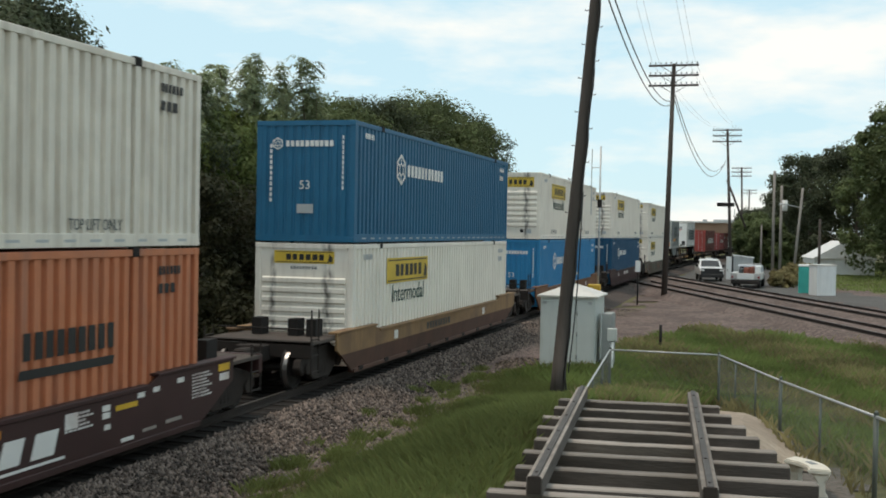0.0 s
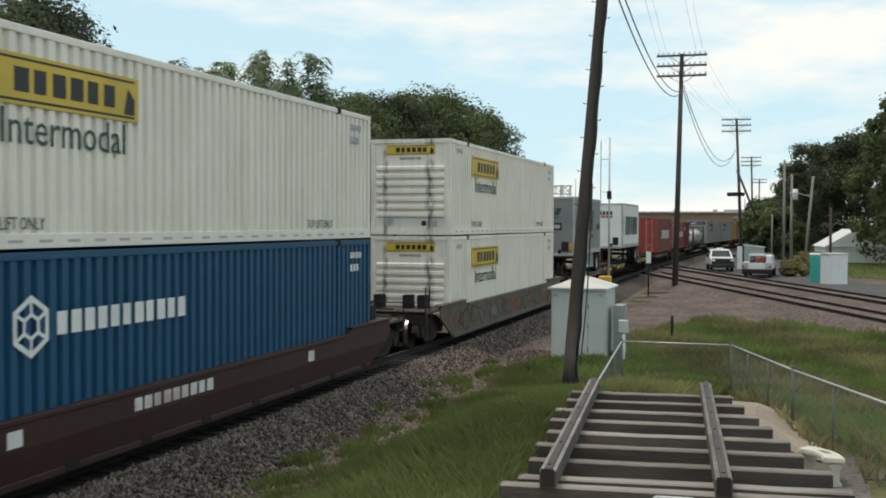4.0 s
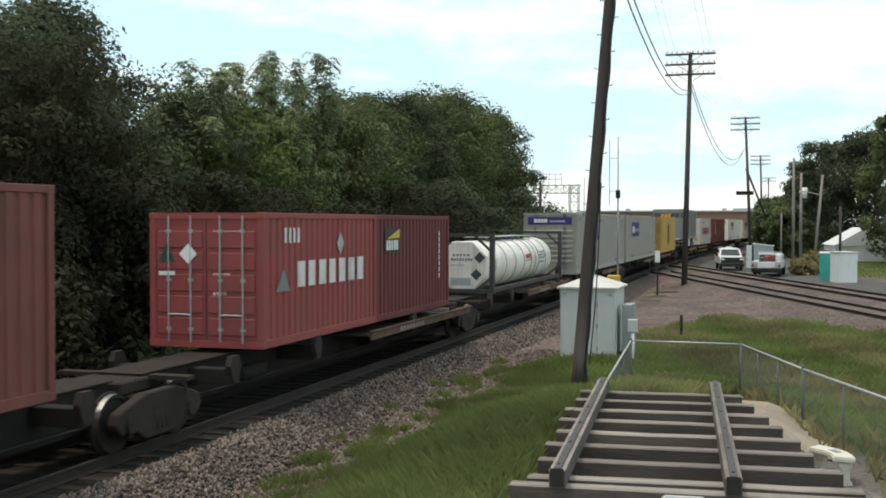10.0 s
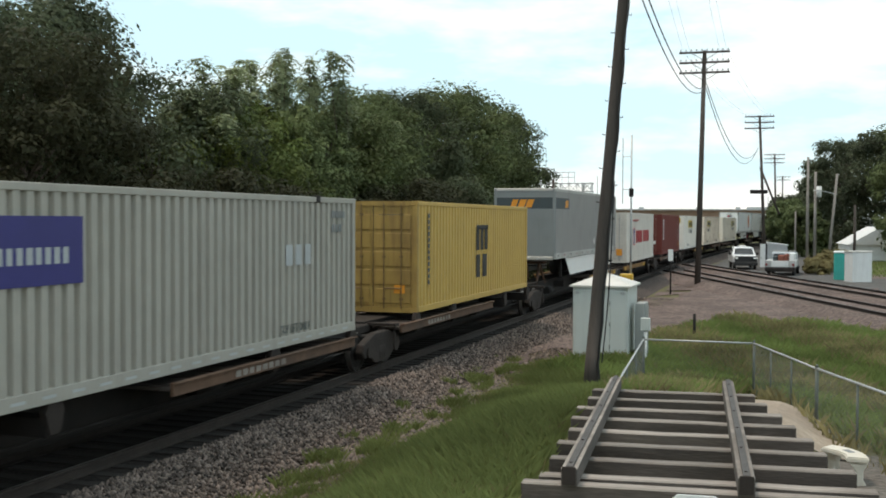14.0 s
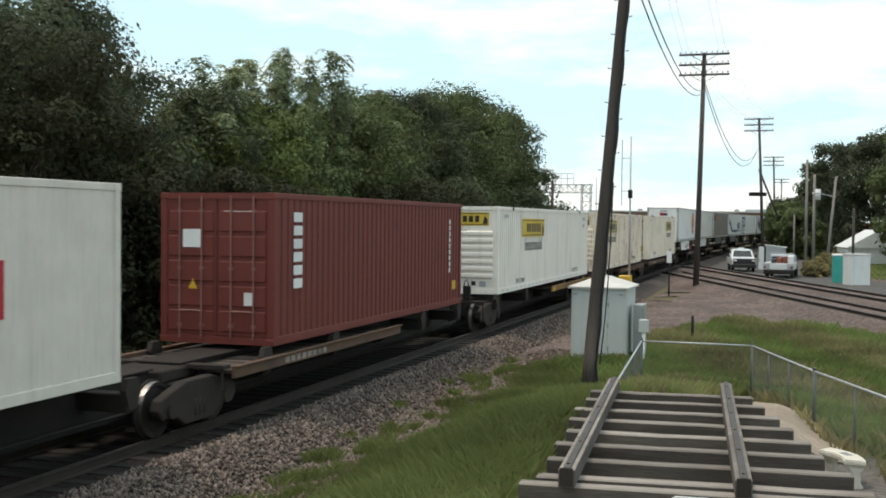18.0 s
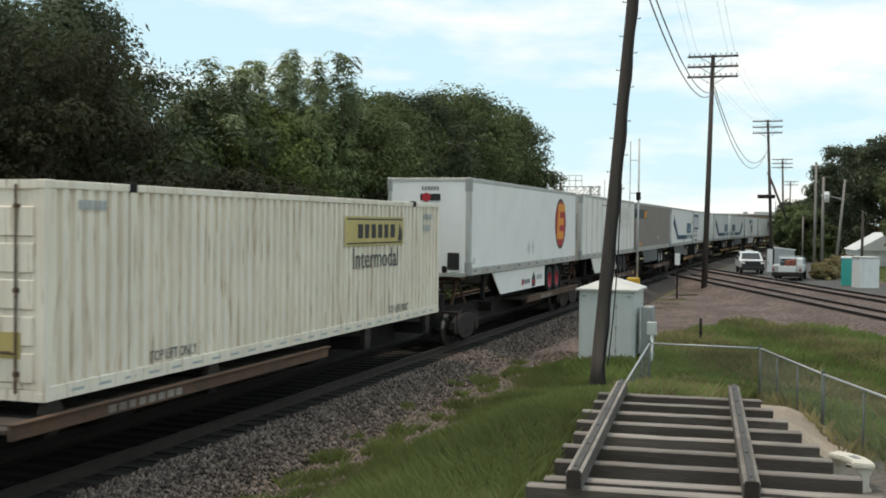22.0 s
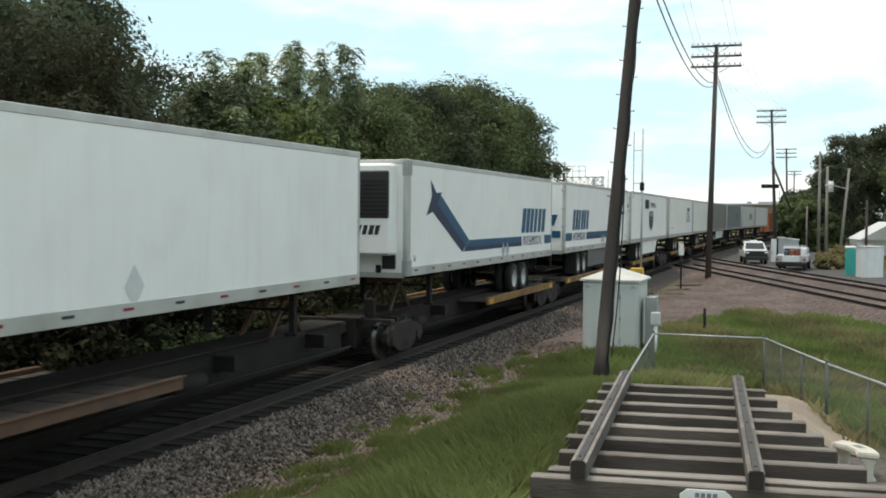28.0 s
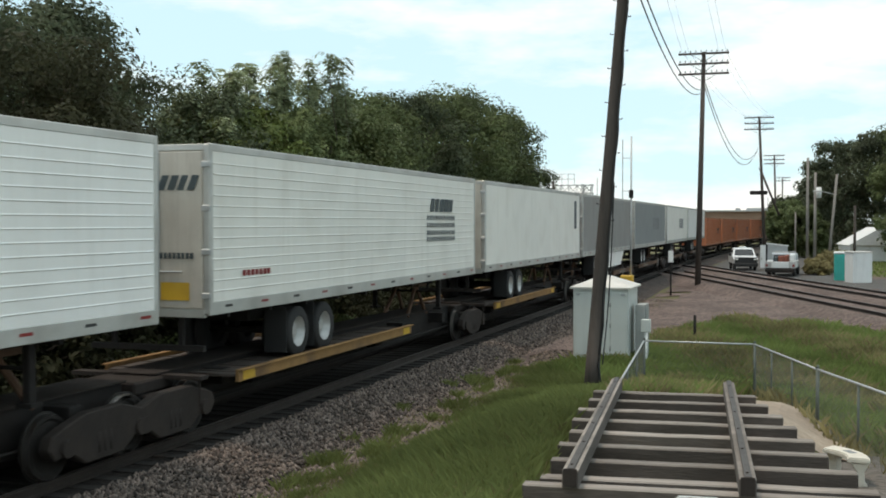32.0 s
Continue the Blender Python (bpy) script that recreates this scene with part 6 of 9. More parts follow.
def loose_stones():
    """The stones of the ballast shoulder that the camera sees from near by."""
    rng = np.random.default_rng(9)
    n = 68000
    ys = 9 + 50 * rng.random(n) ** 1.6
    off = 1.27 + 3.2 * rng.random(n) ** 1.2
    xs = TRACK_X + off
    z = np.interp(off, (1.27, 1.75, 2.9, 3.6), (-0.205, -0.215, -0.60, -0.63))
    z = np.maximum(z, ground_z(xs, ys))
    s = 0.016 + 0.034 * rng.random(n)[:, None] ** 1.8
    dirs = np.array([(1, 0, 0), (-1, 0, 0), (0, 1, 0), (0, -1, 0), (0, 0, 1), (0, 0, -1)], float)
    jit = rng.uniform(0.6, 1.35, (n, 6, 1)) * dirs[None] + rng.normal(0, 0.22, (n, 6, 3))
    a = rng.uniform(0, 2 * np.pi, n)
    rot = np.stack([np.stack([np.cos(a), -np.sin(a), 0 * a], 1), np.stack([np.sin(a), np.cos(a), 0 * a], 1), np.stack([0 * a, 0 * a, 1 + 0 * a], 1)], 1)
    v = np.einsum('nij,nkj->nki', rot, jit) * s[:, None] + np.stack([xs, ys, z + s[:, 0] * 0.3], 1)[:, None]
    f = np.array([(0, 2, 4), (2, 1, 4), (1, 3, 4), (3, 0, 4), (2, 0, 5), (1, 2, 5), (3, 1, 5), (0, 3, 5)])
    tagged(sheet("ballast_stones", v.reshape(-1, 3), (np.arange(n)[:, None, None] * 6 + f[None]).reshape(-1, 3), M["stone"]), "loose grey crushed stones on the ballast shoulder", "ballast", kind="stuff")


loose_stones()

# ---- the train ----
KEYED = []      # (thing, place along the line at 0 s, height)
WHEELSETS = []  # (wheelset, +1 or -1)
SIDE = 1.27     # half a car's width


def gone(t):
    """How far the train has come by t seconds, at its steady 15.5 m/s."""
    return 15.5 * t


def rides(ob, s, z=0.0):
    KEYED.append((ob, s, z))
    return ob


# --- containers ---
def ribbed(bm, plane, a0, a1, z0, z1, pitch, depth, side):
    """A wall of upright corrugations. side: +1 right, -1 left (plane is x), 'near' or 'far' (plane is y)."""
    pts = []
    n = max(2, round((a1 - a0) / pitch))
    pitch = (a1 - a0) / n
    for k in range(n):
        b = a0 + k * pitch
        pts += [(b, 0), (b + 0.48 * pitch, 0), (b + 0.57 * pitch, depth), (b + 0.91 * pitch, depth)]
    pts.append((a1, 0))
    sign = {1: -1, -1: 1, 'near': 1, 'far': -1}[side]
    rows = []
    for z in (z0, z1):
        row = []
        for a, d in pts:
            row.append(bm.verts.new((plane + sign * d, a, z) if side in (1, -1) else (a, plane + sign * d, z)))
        rows.append(row)
    faces = [bm.faces.new((rows[0][k], rows[0][k + 1], rows[1][k + 1], rows[1][k])) for k in range(len(pts) - 1)]
    want = {1: (1, 0, 0), -1: (-1, 0, 0), 'near': (0, -1, 0), 'far': (0, 1, 0)}[side]
    for f in faces:
        f.normal_update()
        if f.normal.dot(Vector(want)) < 0:
            f.normal_flip()
    return bm


def door_leaves(root, y, w, h, material, bright="galv"):
    """Two container doors with their panels, seals, lock rods and handles, on the near end."""
    part("door_seal", block(bmesh.new(), -0.014, 0.014, y + 0.012, y + 0.03, 0.15, h - 0.11), M["black"], root, "black rubber door seal")
    for sgn in (-1, 1):
        part("door_seal", block(bmesh.new(), *sorted((sgn * (w - 0.122), sgn * (w - 0.10))), y - 0.004, y + 0.03, 0.15, h - 0.11), M["black"], root, "black rubber door seal")
    for sgn in (-1, 1):
        x0, x1 = (0.012, w - 0.12) if sgn > 0 else (-w + 0.12, -0.012)
        leaf = part("door", block(bmesh.new(), x0, x1, y + 0.0, y + 0.05, 0.16, h - 0.12), material, root)
        for k in range(5):
            z = 0.24 + k * (h - 0.5) / 5
            part("door_panel", soft_block(x0 + 0.06, x1 - 0.06, y - 0.03, y - 0.001, z, z + (h - 0.5) / 5 - 0.09, 0.012), material, leaf)
        for u in (0.28, 0.72):
            x = x0 + (x1 - x0) * u
            bm = rod(bmesh.new(), (x, y - 0.05, 0.10), (x, y - 0.05, h - 0.06), 0.019, n=6)
            for z in (0.35, h * 0.5, h - 0.35):
                block(bm, x - 0.05, x + 0.05, y - 0.045, y - 0.02, z - 0.03, z + 0.03)
            lock = part("lock_rod", bm, M[bright], leaf)
            bm = rod(bmesh.new(), (x, y - 0.06, 0.62), (x + 0.38 * (1 if u < 0.5 else -1) * (x1 - x0), y - 0.06, 0.64), 0.016, n=6)
            part("door_handle", bm, M[bright], leaf)
        for k in range(4):
            z = 0.35 + k * (h - 0.7) / 3
            xx = (w - 0.10) * sgn
            part("hinge", block(bmesh.new(), xx - 0.05, xx + 0.05, y - 0.03, y, z - 0.05, z + 0.05), material, leaf)


def container(name, label, L, h, body, end="doors", end_mat=None, posts=False, pitch=0.28, group="containers on the train", depth=None):
    """A steel shipping container: frame, ribbed walls, and a near end with doors, horizontal ribs or upright ribs. Its base is at z = 0."""
    root = thing(name, label, "container", group)
    w, d = 1.22 + (0.05 if posts else 0), L / 2
    mb, me = M[body], M[end_mat or body]
    depth = depth or (0.072 if posts else 0.032)
    for sgn in (1, -1):
        part("side_wall", ribbed(bmesh.new(), sgn * (w - 0.012), -d + 0.12, d - 0.12, 0.15, h - 0.10, pitch, depth, sgn), mb, root)
        part("top_rail", soft_block(*sorted((sgn * w, sgn * (w - 0.07))), -d + 0.1, d - 0.1, h - 0.11, h, 0.008), mb, root)
        part("bottom_rail", soft_block(*sorted((sgn * (w + 0.003), sgn * (w - 0.08))), -d + 0.1, d - 0.1, 0.0, 0.2 if posts else 0.16, 0.008), mb, root)
        for e in (-1, 1):
            part("corner_post", soft_block(*sorted((sgn * (w + 0.004), sgn * (w - 0.13))), *sorted((e * (d - 0.002), e * (d - 0.14))), 0.1, h - 0.1, 0.012), me if e < 0 else mb, root)
            for z in (0, h - 0.118):
                part("corner_casting", soft_block(*sorted((sgn * (w + 0.007), sgn * (w - 0.16))), *sorted((e * (d + 0.005), e * (d - 0.17))), z - 0.002, z + 0.12, 0.01), me if e < 0 else mb, root)
        if posts and sgn > 0:
            bm = bmesh.new()
            for k in range(int(L / 0.62) - 1):
                slab(bm, rect(-d + 0.55 + k * 0.62, -d + 0.83 + k * 0.62, 0.075, 0.115), 'x', w + 0.003, w + 0.005)
            tagged(part("rail_slot", bm, M["pale_grey"], root), kind="stuff")
        if posts:
            for e in (-1, 1):
                p = part("lifting_post", soft_block(*sorted((sgn * (w + 0.006), sgn * (w - 0.06))), *sorted((e * 6.03, e * 6.16)), 0.0, h - 0.02, 0.008), mb, root)
                part("lifting_casting", soft_block(*sorted((sgn * (w + 0.012), sgn * (w - 0.1))), *sorted((e * 6.0, e * 6.19)), h - 0.12, h + 0.03, 0.01), M["gear"], p)
    part("roof", ribbed_roof(w, d, h), mb, root)
    part("floor", block(bmesh.new(), -w + 0.09, w - 0.09, -d + 0.1, d - 0.1, 0.04, 0.12), M["gear"], root)
    part("far_end", ribbed(bmesh.new(), d - 0.02, -w + 0.12, w - 0.12, 0.1, h - 0.08, 0.25, 0.03, 'far'), mb, root)
    part("end_sill", blocks((-w + 0.1, w - 0.1, -d, -d + 0.12, 0, 0.15)), me, root)
    part("end_header", blocks((-w + 0.1, w - 0.1, -d, -d + 0.1, h - 0.12, h)), me, root)
    y = -d + 0.03
    if end == "doors":
        door_leaves(root, y, w, h, me, {"brown_box": "rod_brown", "mustard_end": "rod_ochre", "jb_cream": "rod_rust", "ym_grey": "rod_grey"}.get(end_mat or body, "galv"))
    elif end == "ribs":
        bm = block(bmesh.new(), -w + 0.12, w - 0.12, y, y + 0.05, 0.15, h - 0.1)
        wall = part("front_wall", bm, me, root)
        for k in range(7):
            z = 0.52 + k * 0.235
            bm = slab(bmesh.new(), [(y + 0.002, z), (y - 0.055, z + 0.035), (y - 0.055, z + 0.125), (y + 0.002, z + 0.16)], 'x', -w + 0.2, w - 0.2)
            part("rib", bm, me, wall)
    else:
        part("front_wall", ribbed(bmesh.new(), y - 0.01, -w + 0.12, w - 0.12, 0.12, h - 0.1, 0.22, 0.03, 'near'), me, root)
    return root


def ribbed_roof(w, d, h):
    bm = bmesh.new()
    n = max(4, int(d * 2 / 0.4))
    rows = []
    for k in range(n * 2 + 1):
        y = -d + 0.08 + (2 * d - 0.16) * k / (n * 2)
        z = h - 0.02 - (0.02 if k % 2 else 0)
        rows.append([bm.verts.new((x, y, z)) for x in (-w + 0.05, w - 0.05)])
    for a, b in zip(rows, rows[1:]):
        bm.faces.new((a[0], a[1], b[1], b[0]))
    return bm


def bar_plate(root, a0, a1, z0, z1, d, face, material="plate_yellow", ink="black", count=6):
    """A yellow name plate with a dark border line and plain bars in place of its name."""
    plate = decal(root, rect(a0, a1, z0, z1), d, face, M[material], "name_plate", "yellow name plate with dark bars")
    e = 0.003 if face == 'side' else -0.003
    w, h = a1 - a0, z1 - z0
    bars(plate, a0 + 0.2 * w, a1 - 0.14 * w, z0 + 0.26 * h, z1 - 0.26 * h, count, d + e, face, M[ink])
    for z in (z0 + 0.07 * h, z1 - 0.12 * h):
        decal(plate, rect(a0 + 0.03 * w, a1 - 0.03 * w, z, z + 0.05 * h), d + e, face, M[ink], "plate_line")
    decal(plate, [(a1 - 0.11 * w, z0 + 0.15 * h), (a1 - 0.03 * w, z0 + 0.15 * h), (a1 - 0.03 * w, z0 + 0.5 * h), (a1 - 0.08 * w, z0 + 0.75 * h)], d + e, face, M[ink], "plate_mark")


def small_marks(root, L, h, d, ink, lift=True):
    """The small numbers and notes on a container's side."""
    bars(root, -L / 2 + 0.7, -L / 2 + 1.35, h - 0.38, h - 0.25, 6, d, 'side', M[ink], name="number_marking")
    bars(root, L / 2 - 1.3, L / 2 - 0.6, h - 0.42, h - 0.28, 6, d, 'side', M[ink], name="number_marking")
    bars(root, L / 2 - 1.3, L / 2 - 0.75, h - 0.72, h - 0.56, 3, d, 'side', M[ink], name="number_marking")
    if lift:
        lettering(root, "TOP LIFT ONLY", 0.24, (d, L / 2 - 3.05, 0.32), 'side', M["slate"], 0.8)
        lettering(root, "TOP LIFT ONLY", 0.24, (d, -L / 2 + 3.1, 0.32), 'side', M["slate"], 0.8)


def intermodal_box(body, label, plate="plate_yellow", ink="dark_green", end="ribs", name_at=-3.84, end_marks=True, wide=False):
    """A white 53-foot domestic container with a yellow name plate and the word Intermodal."""
    L, h, w = 16.15, 2.9, 1.27
    root = container("container", label, L, h, body, end, "jb_end" if body == "jb_white" and end == "ribs" else None, posts=True, pitch=0.27)
    d = w + 0.001
    bar_plate(root, name_at - 1.8, name_at + 1.8, 1.86, 2.52, d, 'side', plate)
    lettering(root, "Intermodal", 0.66, (d, name_at + 0.05, 1.56), 'side', M[ink], 0.98)
    small_marks(root, L, h, d, "pale_grey")
    y = -L / 2 - 0.003
    if end == "ribs":
        if wide:
            bar_plate(root, -0.98, 0.94, 2.26, 2.70, y + 0.028, 'end', plate)
        else:
            bar_plate(root, -0.78, 0.78, 2.42, 2.72, y + 0.028, 'end', plate)
        if end_marks:
            bars(root, -0.12, 0.2, 2.05, 2.12, 4, y + 0.03, 'end', M["mid_grey"]) if wide else bars(root, -0.35, 0.35, 2.28, 2.35, 9, y + 0.03, 'end', M["mid_grey"])
            decal(root, [(-0.85, 0.42), (-0.68, 0.25), (-0.51, 0.42), (-0.68, 0.59)], y + 0.001, 'end', M["pale_grey"], "placard")
            decal(root, rect(0.35, 0.5, 0.28, 0.42), y + 0.028, 'end', M["black"], "vent")
            decal(root, rect(0.62, 0.85, 0.24, 0.42), y + 0.028, 'end', M["pale_grey"], "notice")
    return root


def flake(root, cy, cz, r, d, face, material):
    """A hexagonal maker's mark: a ring of plain strokes."""
    bm = bmesh.new()
    axis, e = ('x', 0.003) if face == 'side' else ('y', -0.003)
    for k in range(6):
        a, b = radians(60 * k + 30), radians(60 * k + 90)
        for q0, q1 in ((0.8, 1.0), (0.32, 0.46)):
            slab(bm, [(cy + math.cos(a) * r * q0, cz + math.sin(a) * r * q0), (cy + math.cos(a) * r * q1, cz + math.sin(a) * r * q1),
                      (cy + math.cos(b) * r * q1, cz + math.sin(b) * r * q1), (cy + math.cos(b) * r * q0, cz + math.sin(b) * r * q0)], axis, d, d + e)
        c, s = math.cos(a), math.sin(a)
        slab(bm, [(cy + c * r * 0.4 - s * r * 0.06, cz + s * r * 0.4 + c * r * 0.06), (cy + c * r * 0.85 - s * r * 0.06, cz + s * r * 0.85 + c * r * 0.06),
                  (cy + c * r * 0.85 + s * r * 0.06, cz + s * r * 0.85 - c * r * 0.06), (cy + c * r * 0.4 + s * r * 0.06, cz + s * r * 0.4 - c * r * 0.06)], axis, d, d + e)
    return tagged(part("emblem", bm, material, root), kind="stuff")


def blue_domestic(body, label):
    L, h, w = 16.15, 2.9, 1.27
    root = container("container", label, L, h, body, "upright", posts=True, pitch=0.27)
    d, y = w + 0.001, -L / 2 - 0.002
    flake(root, -4.6, 1.92, 0.42, d, 'side', M["white"])
    bars(root, -4.05, -0.56, 1.76, 2.08, 11, d, 'side', M["white"])
    flake(root, -0.72, 2.35, 0.15, y, 'end', M["white"])
    bars(root, -0.5, 0.75, 2.28, 2.42, 10, y, 'end', M["white"])
    lettering(root, "53", 0.30, (0.0, y, 1.35), 'end', M["white"])
    for k in range(11):
        decal(root, rect(-0.92, -0.86, 0.95 + k * 0.13, 1.04 + k * 0.13), y, 'end', M["white"], "number_bar")
        decal(root, rect(0.95, 0.99, 1.25 + k * 0.12, 1.34 + k * 0.12), y, 'end', M["white"], "number_bar")
    decal(root, rect(-0.2, 0.22, 0.68, 0.9), y, 'end', M["pale_grey"], "notice")
    small_marks(root, L, h, d, "white", False)
    return root


def box_marks(root, L, h, w, ink="worn_white"):
    """Number rows on the doors of an overseas container."""
    y = -L / 2 - 0.0
    for z, n in ((h - 0.42, 9), (h - 0.56, 4), (1.5, 6), (1.36, 5), (1.22, 6), (1.0, 4)):
        bars(root, 0.16, 0.16 + 0.075 * n, z, z + 0.075, n, y + 0.006, 'end', M[ink], name="number_marking")


# --- running gear and cars ---
def gear_meshes():
    g = {}
    bm = bmesh.new()
    n = 22
    for sgn in (-1, 1):
        x = sgn * 0.755
        prof = ((0.10, -0.09), (0.16, -0.08), (0.20, -0.035), (0.36, -0.03), (0.40, -0.06), (0.452, -0.06), (0.46, 0.035), (0.495, 0.04), (0.495, 0.07), (0.40, 0.075), (0.36, 0.03), (0.20, 0.02), (0.10, 0.05))
        rings = []
        for k in range(n):
            a = 2 * math.pi * k / n
            rings.append([bm.verts.new((x - sgn * dx, math.cos(a) * r, math.sin(a) * r)) for r, dx in prof])
        for k in range(n):
            for j in range(len(prof) - 1):
                f = bm.faces.new((rings[k][j], rings[k][j + 1], rings[(k + 1) % n][j + 1], rings[(k + 1) % n][j]))
                f.material_index = 1 if j == 5 else 0
    rod(bm, (-1.02, 0, 0), (1.02, 0, 0), 0.085, n=10)
    bmesh.ops.recalc_face_normals(bm, faces=bm.faces)
    g["wheelset"] = to_mesh("wheelset", bm, M["wheel"])
    g["wheelset"].materials.append(M["tread"])
    outline = [(-1.26, 0.48), (-1.2, 0.66), (-0.9, 0.76), (-0.42, 0.88), (0.42, 0.88), (0.9, 0.76), (1.2, 0.66), (1.26, 0.48), (1.12, 0.32), (0.78, 0.36), (0.45, 0.16), (-0.45, 0.16), (-0.78, 0.36), (-1.12, 0.32)]
    bm = slab(bmesh.new(), outline, 'x', -0.09, 0.09)
    bmesh.ops.bevel(bm, geom=[e for e in bm.edges], offset=0.022, segments=1, affect='EDGES')
    for y in (-0.89, 0.89):
        rod(bm, (0.05, y, 0.46), (0.14, y, 0.46), 0.13, n=12)
    for y in (-0.14, 0.0, 0.14):
        rod(bm, (0.03, y, 0.26), (0.03, y, 0.56), 0.07, n=8)
    slab(bm, [(-0.55, 0.38), (-0.22, 0.30), (-0.22, 0.62), (-0.5, 0.60)], 'x', 0.06, 0.09)
    slab(bm, [(0.55, 0.38), (0.22, 0.30), (0.22, 0.62), (0.5, 0.60)], 'x', 0.06, 0.09)
    g["sideframe"] = to_mesh("side_frame", bm, M["gear_rust"])
    bm = soft_block(-0.95, 0.95, -0.2, 0.2, 0.5, 0.78, 0.03)
    rod(bm, (0, 0, 0.7), (0, 0, 0.92), 0.2, n=12)
    for y in (-0.45, 0.45):
        rod(bm, (-0.8, y, 0.42), (0.8, y, 0.42), 0.05, n=6)
    g["bolster"] = to_mesh("bolster", bm, M["gear"])
    return g


GEAR = gear_meshes()


def truck(car, y):
    """A four-wheeled railway truck under a car, with two wheelsets that turn."""
    t = part("truck", GEAR["bolster"], M["gear"], car, "dark cast steel railway truck")
    t.location = (0, y, 0)
    for sgn in (-1, 1):
        f = part("side_frame", GEAR["sideframe"], M["gear_rust"], t)
        f.matrix_basis = pose(sgn * 1.0, 0, 0, 0, 0, 0 if sgn > 0 else 180)
        ws = part("wheelset", GEAR["wheelset"], M["wheel"], t)
        ws.location = (0, sgn * 0.89, 0.46)
        WHEELSETS.append((ws, sgn))
    return t


def well_car(s, body, label, stencil="white", graffiti=False, stripe=False, lower=None):
    """A double-stack well car: deep side sills, end platforms over the trucks, ladders and brake gear."""
    root = rides(thing("well_car", label, "well car", "double-stack well cars"), s)
    half, well = 10.6, 8.35
    mb = M[body]
    for sgn in (1, -1):
        x = sgn * 1.36
        out = [(-well - 0.9, 0.75), (-well + 0.3, 0.14), (well - 0.3, 0.14), (well + 0.9, 0.75), (well + 0.9, 1.12), (well - 1.7, 1.12), (well - 1.95, 1.0), (-well + 1.95, 1.0), (-well + 1.7, 1.12), (-well - 0.9, 1.12)]
        bm = slab(bmesh.new(), out, 'x', *sorted((x, x - sgn * 0.05)))
        fold = not (stripe or graffiti)
        if fold:   # the plate folds inwards below its middle
            bmesh.ops.bisect_plane(bm, geom=list(bm.verts) + list(bm.edges) + list(bm.faces), plane_co=(0, 0, 0.62), plane_no=(0, 0, 1))
            for v in bm.verts:
                if v.co.z < 0.6:
                    v.co.x -= sgn * 0.16 * (0.62 - v.co.z)
        sill = part("side_sill", bm, mb, root)
        if lower:
            sill.data.materials.append(M[lower])
            for f in sill.data.polygons:
                f.material_index = 1 if f.center.z < 0.6 else 0
        xb = x - sgn * (0.077 if fold else 0)
        part("top_chord", soft_block(*sorted((x + sgn * 0.03, x - sgn * 0.12)), -well + 2.0, well - 2.0, 0.955, 1.03, 0.01), mb, sill)
        part("bottom_chord", soft_block(*sorted((xb + sgn * 0.03, xb - sgn * 0.14)), -well + 0.35, well - 0.35, 0.10, 0.2, 0.01), M[lower] if lower else mb, sill)
        for e in (-1, 1):
            part("sill_ledge", soft_block(*sorted((x + sgn * 0.04, x - sgn * 0.2)), *sorted((e * (well + 0.95), e * (well - 1.75))), 1.12, 1.17, 0.01), mb, sill)
    for k in range(9):
        y = -well + 0.8 + k * (2 * well - 1.6) / 8
        part("cross_member", blocks((-1.32, 1.32, y - 0.15, y + 0.15, 0.12, 0.22)), M["gear"], root)
    for e in (-1, 1):
        y0, y1 = sorted((e * (well + 0.35), e * half))
        plat = part("end_platform", soft_block(-1.3, 1.3, y0, y1, 0.98, 1.06, 0.015), M["deck"], root)
        part("centre_sill", soft_block(-0.32, 0.32, *sorted((e * well, e * (half + 0.35))), 0.62, 0.98, 0.02), mb if stripe else M["gear_rust"], root)
        part("end_sill", soft_block(-1.3, 1.3, *sorted((e * (half - 0.14), e * half)), 0.70, 1.07, 0.015), mb if stripe else M["gear_rust"], plat)
        bm = soft_block(-0.14, 0.14, *sorted((e * (half + 0.3), e * (half + 0.85))), 0.68, 0.94, 0.04)
        part("coupler", bm, M["gear_rust"], root)
        for sgn in (-1, 1):
            bm = bmesh.new()
            for dx in (0, 0.4):
                rod(bm, (sgn * (1.28 - dx * 0.0), e * (half - 0.05 - dx), 0.35), (sgn * 1.28, e * (half - 0.05 - dx), 1.75 if e < 0 and sgn > 0 else 1.3), 0.02, n=6)
            for z in (0.4, 0.75, 1.1):
                rod(bm, (sgn * 1.28, e * (half - 0.05), z), (sgn * 1.28, e * (half - 0.45), z), 0.018, n=6)
            part("ladder", bm, M["gear_rust"] if sgn * e > 0 or not stripe else M["sign_white"], root)
        bm = bmesh.new()
        for dx in (-0.55, 0.35, 0.8):
            block(bm, dx - 0.12, dx + 0.12, *sorted((e * (well + 0.7), e * (well + 1.1))), 1.06, 1.45)
        rod(bm, (-1.1, e * (half - 0.3), 1.3), (1.1, e * (half - 0.3), 1.3), 0.02, n=6)
        part("brake_gear", bm, M["gear"], root)
        truck(root, e * 9.45)
    d = 1.36 + 0.031
    d0 = 1.361
    if stencil:
        bars(root, -2.3, 0.2, 0.68, 0.88, 9, d0, 'side', M[stencil], name="number_marking")
        for y in (-5.2, 4.2):
            decal(root, rect(y, y + 0.3, 0.66, 0.88), d0, 'side', M["worn_white"], "stencil")
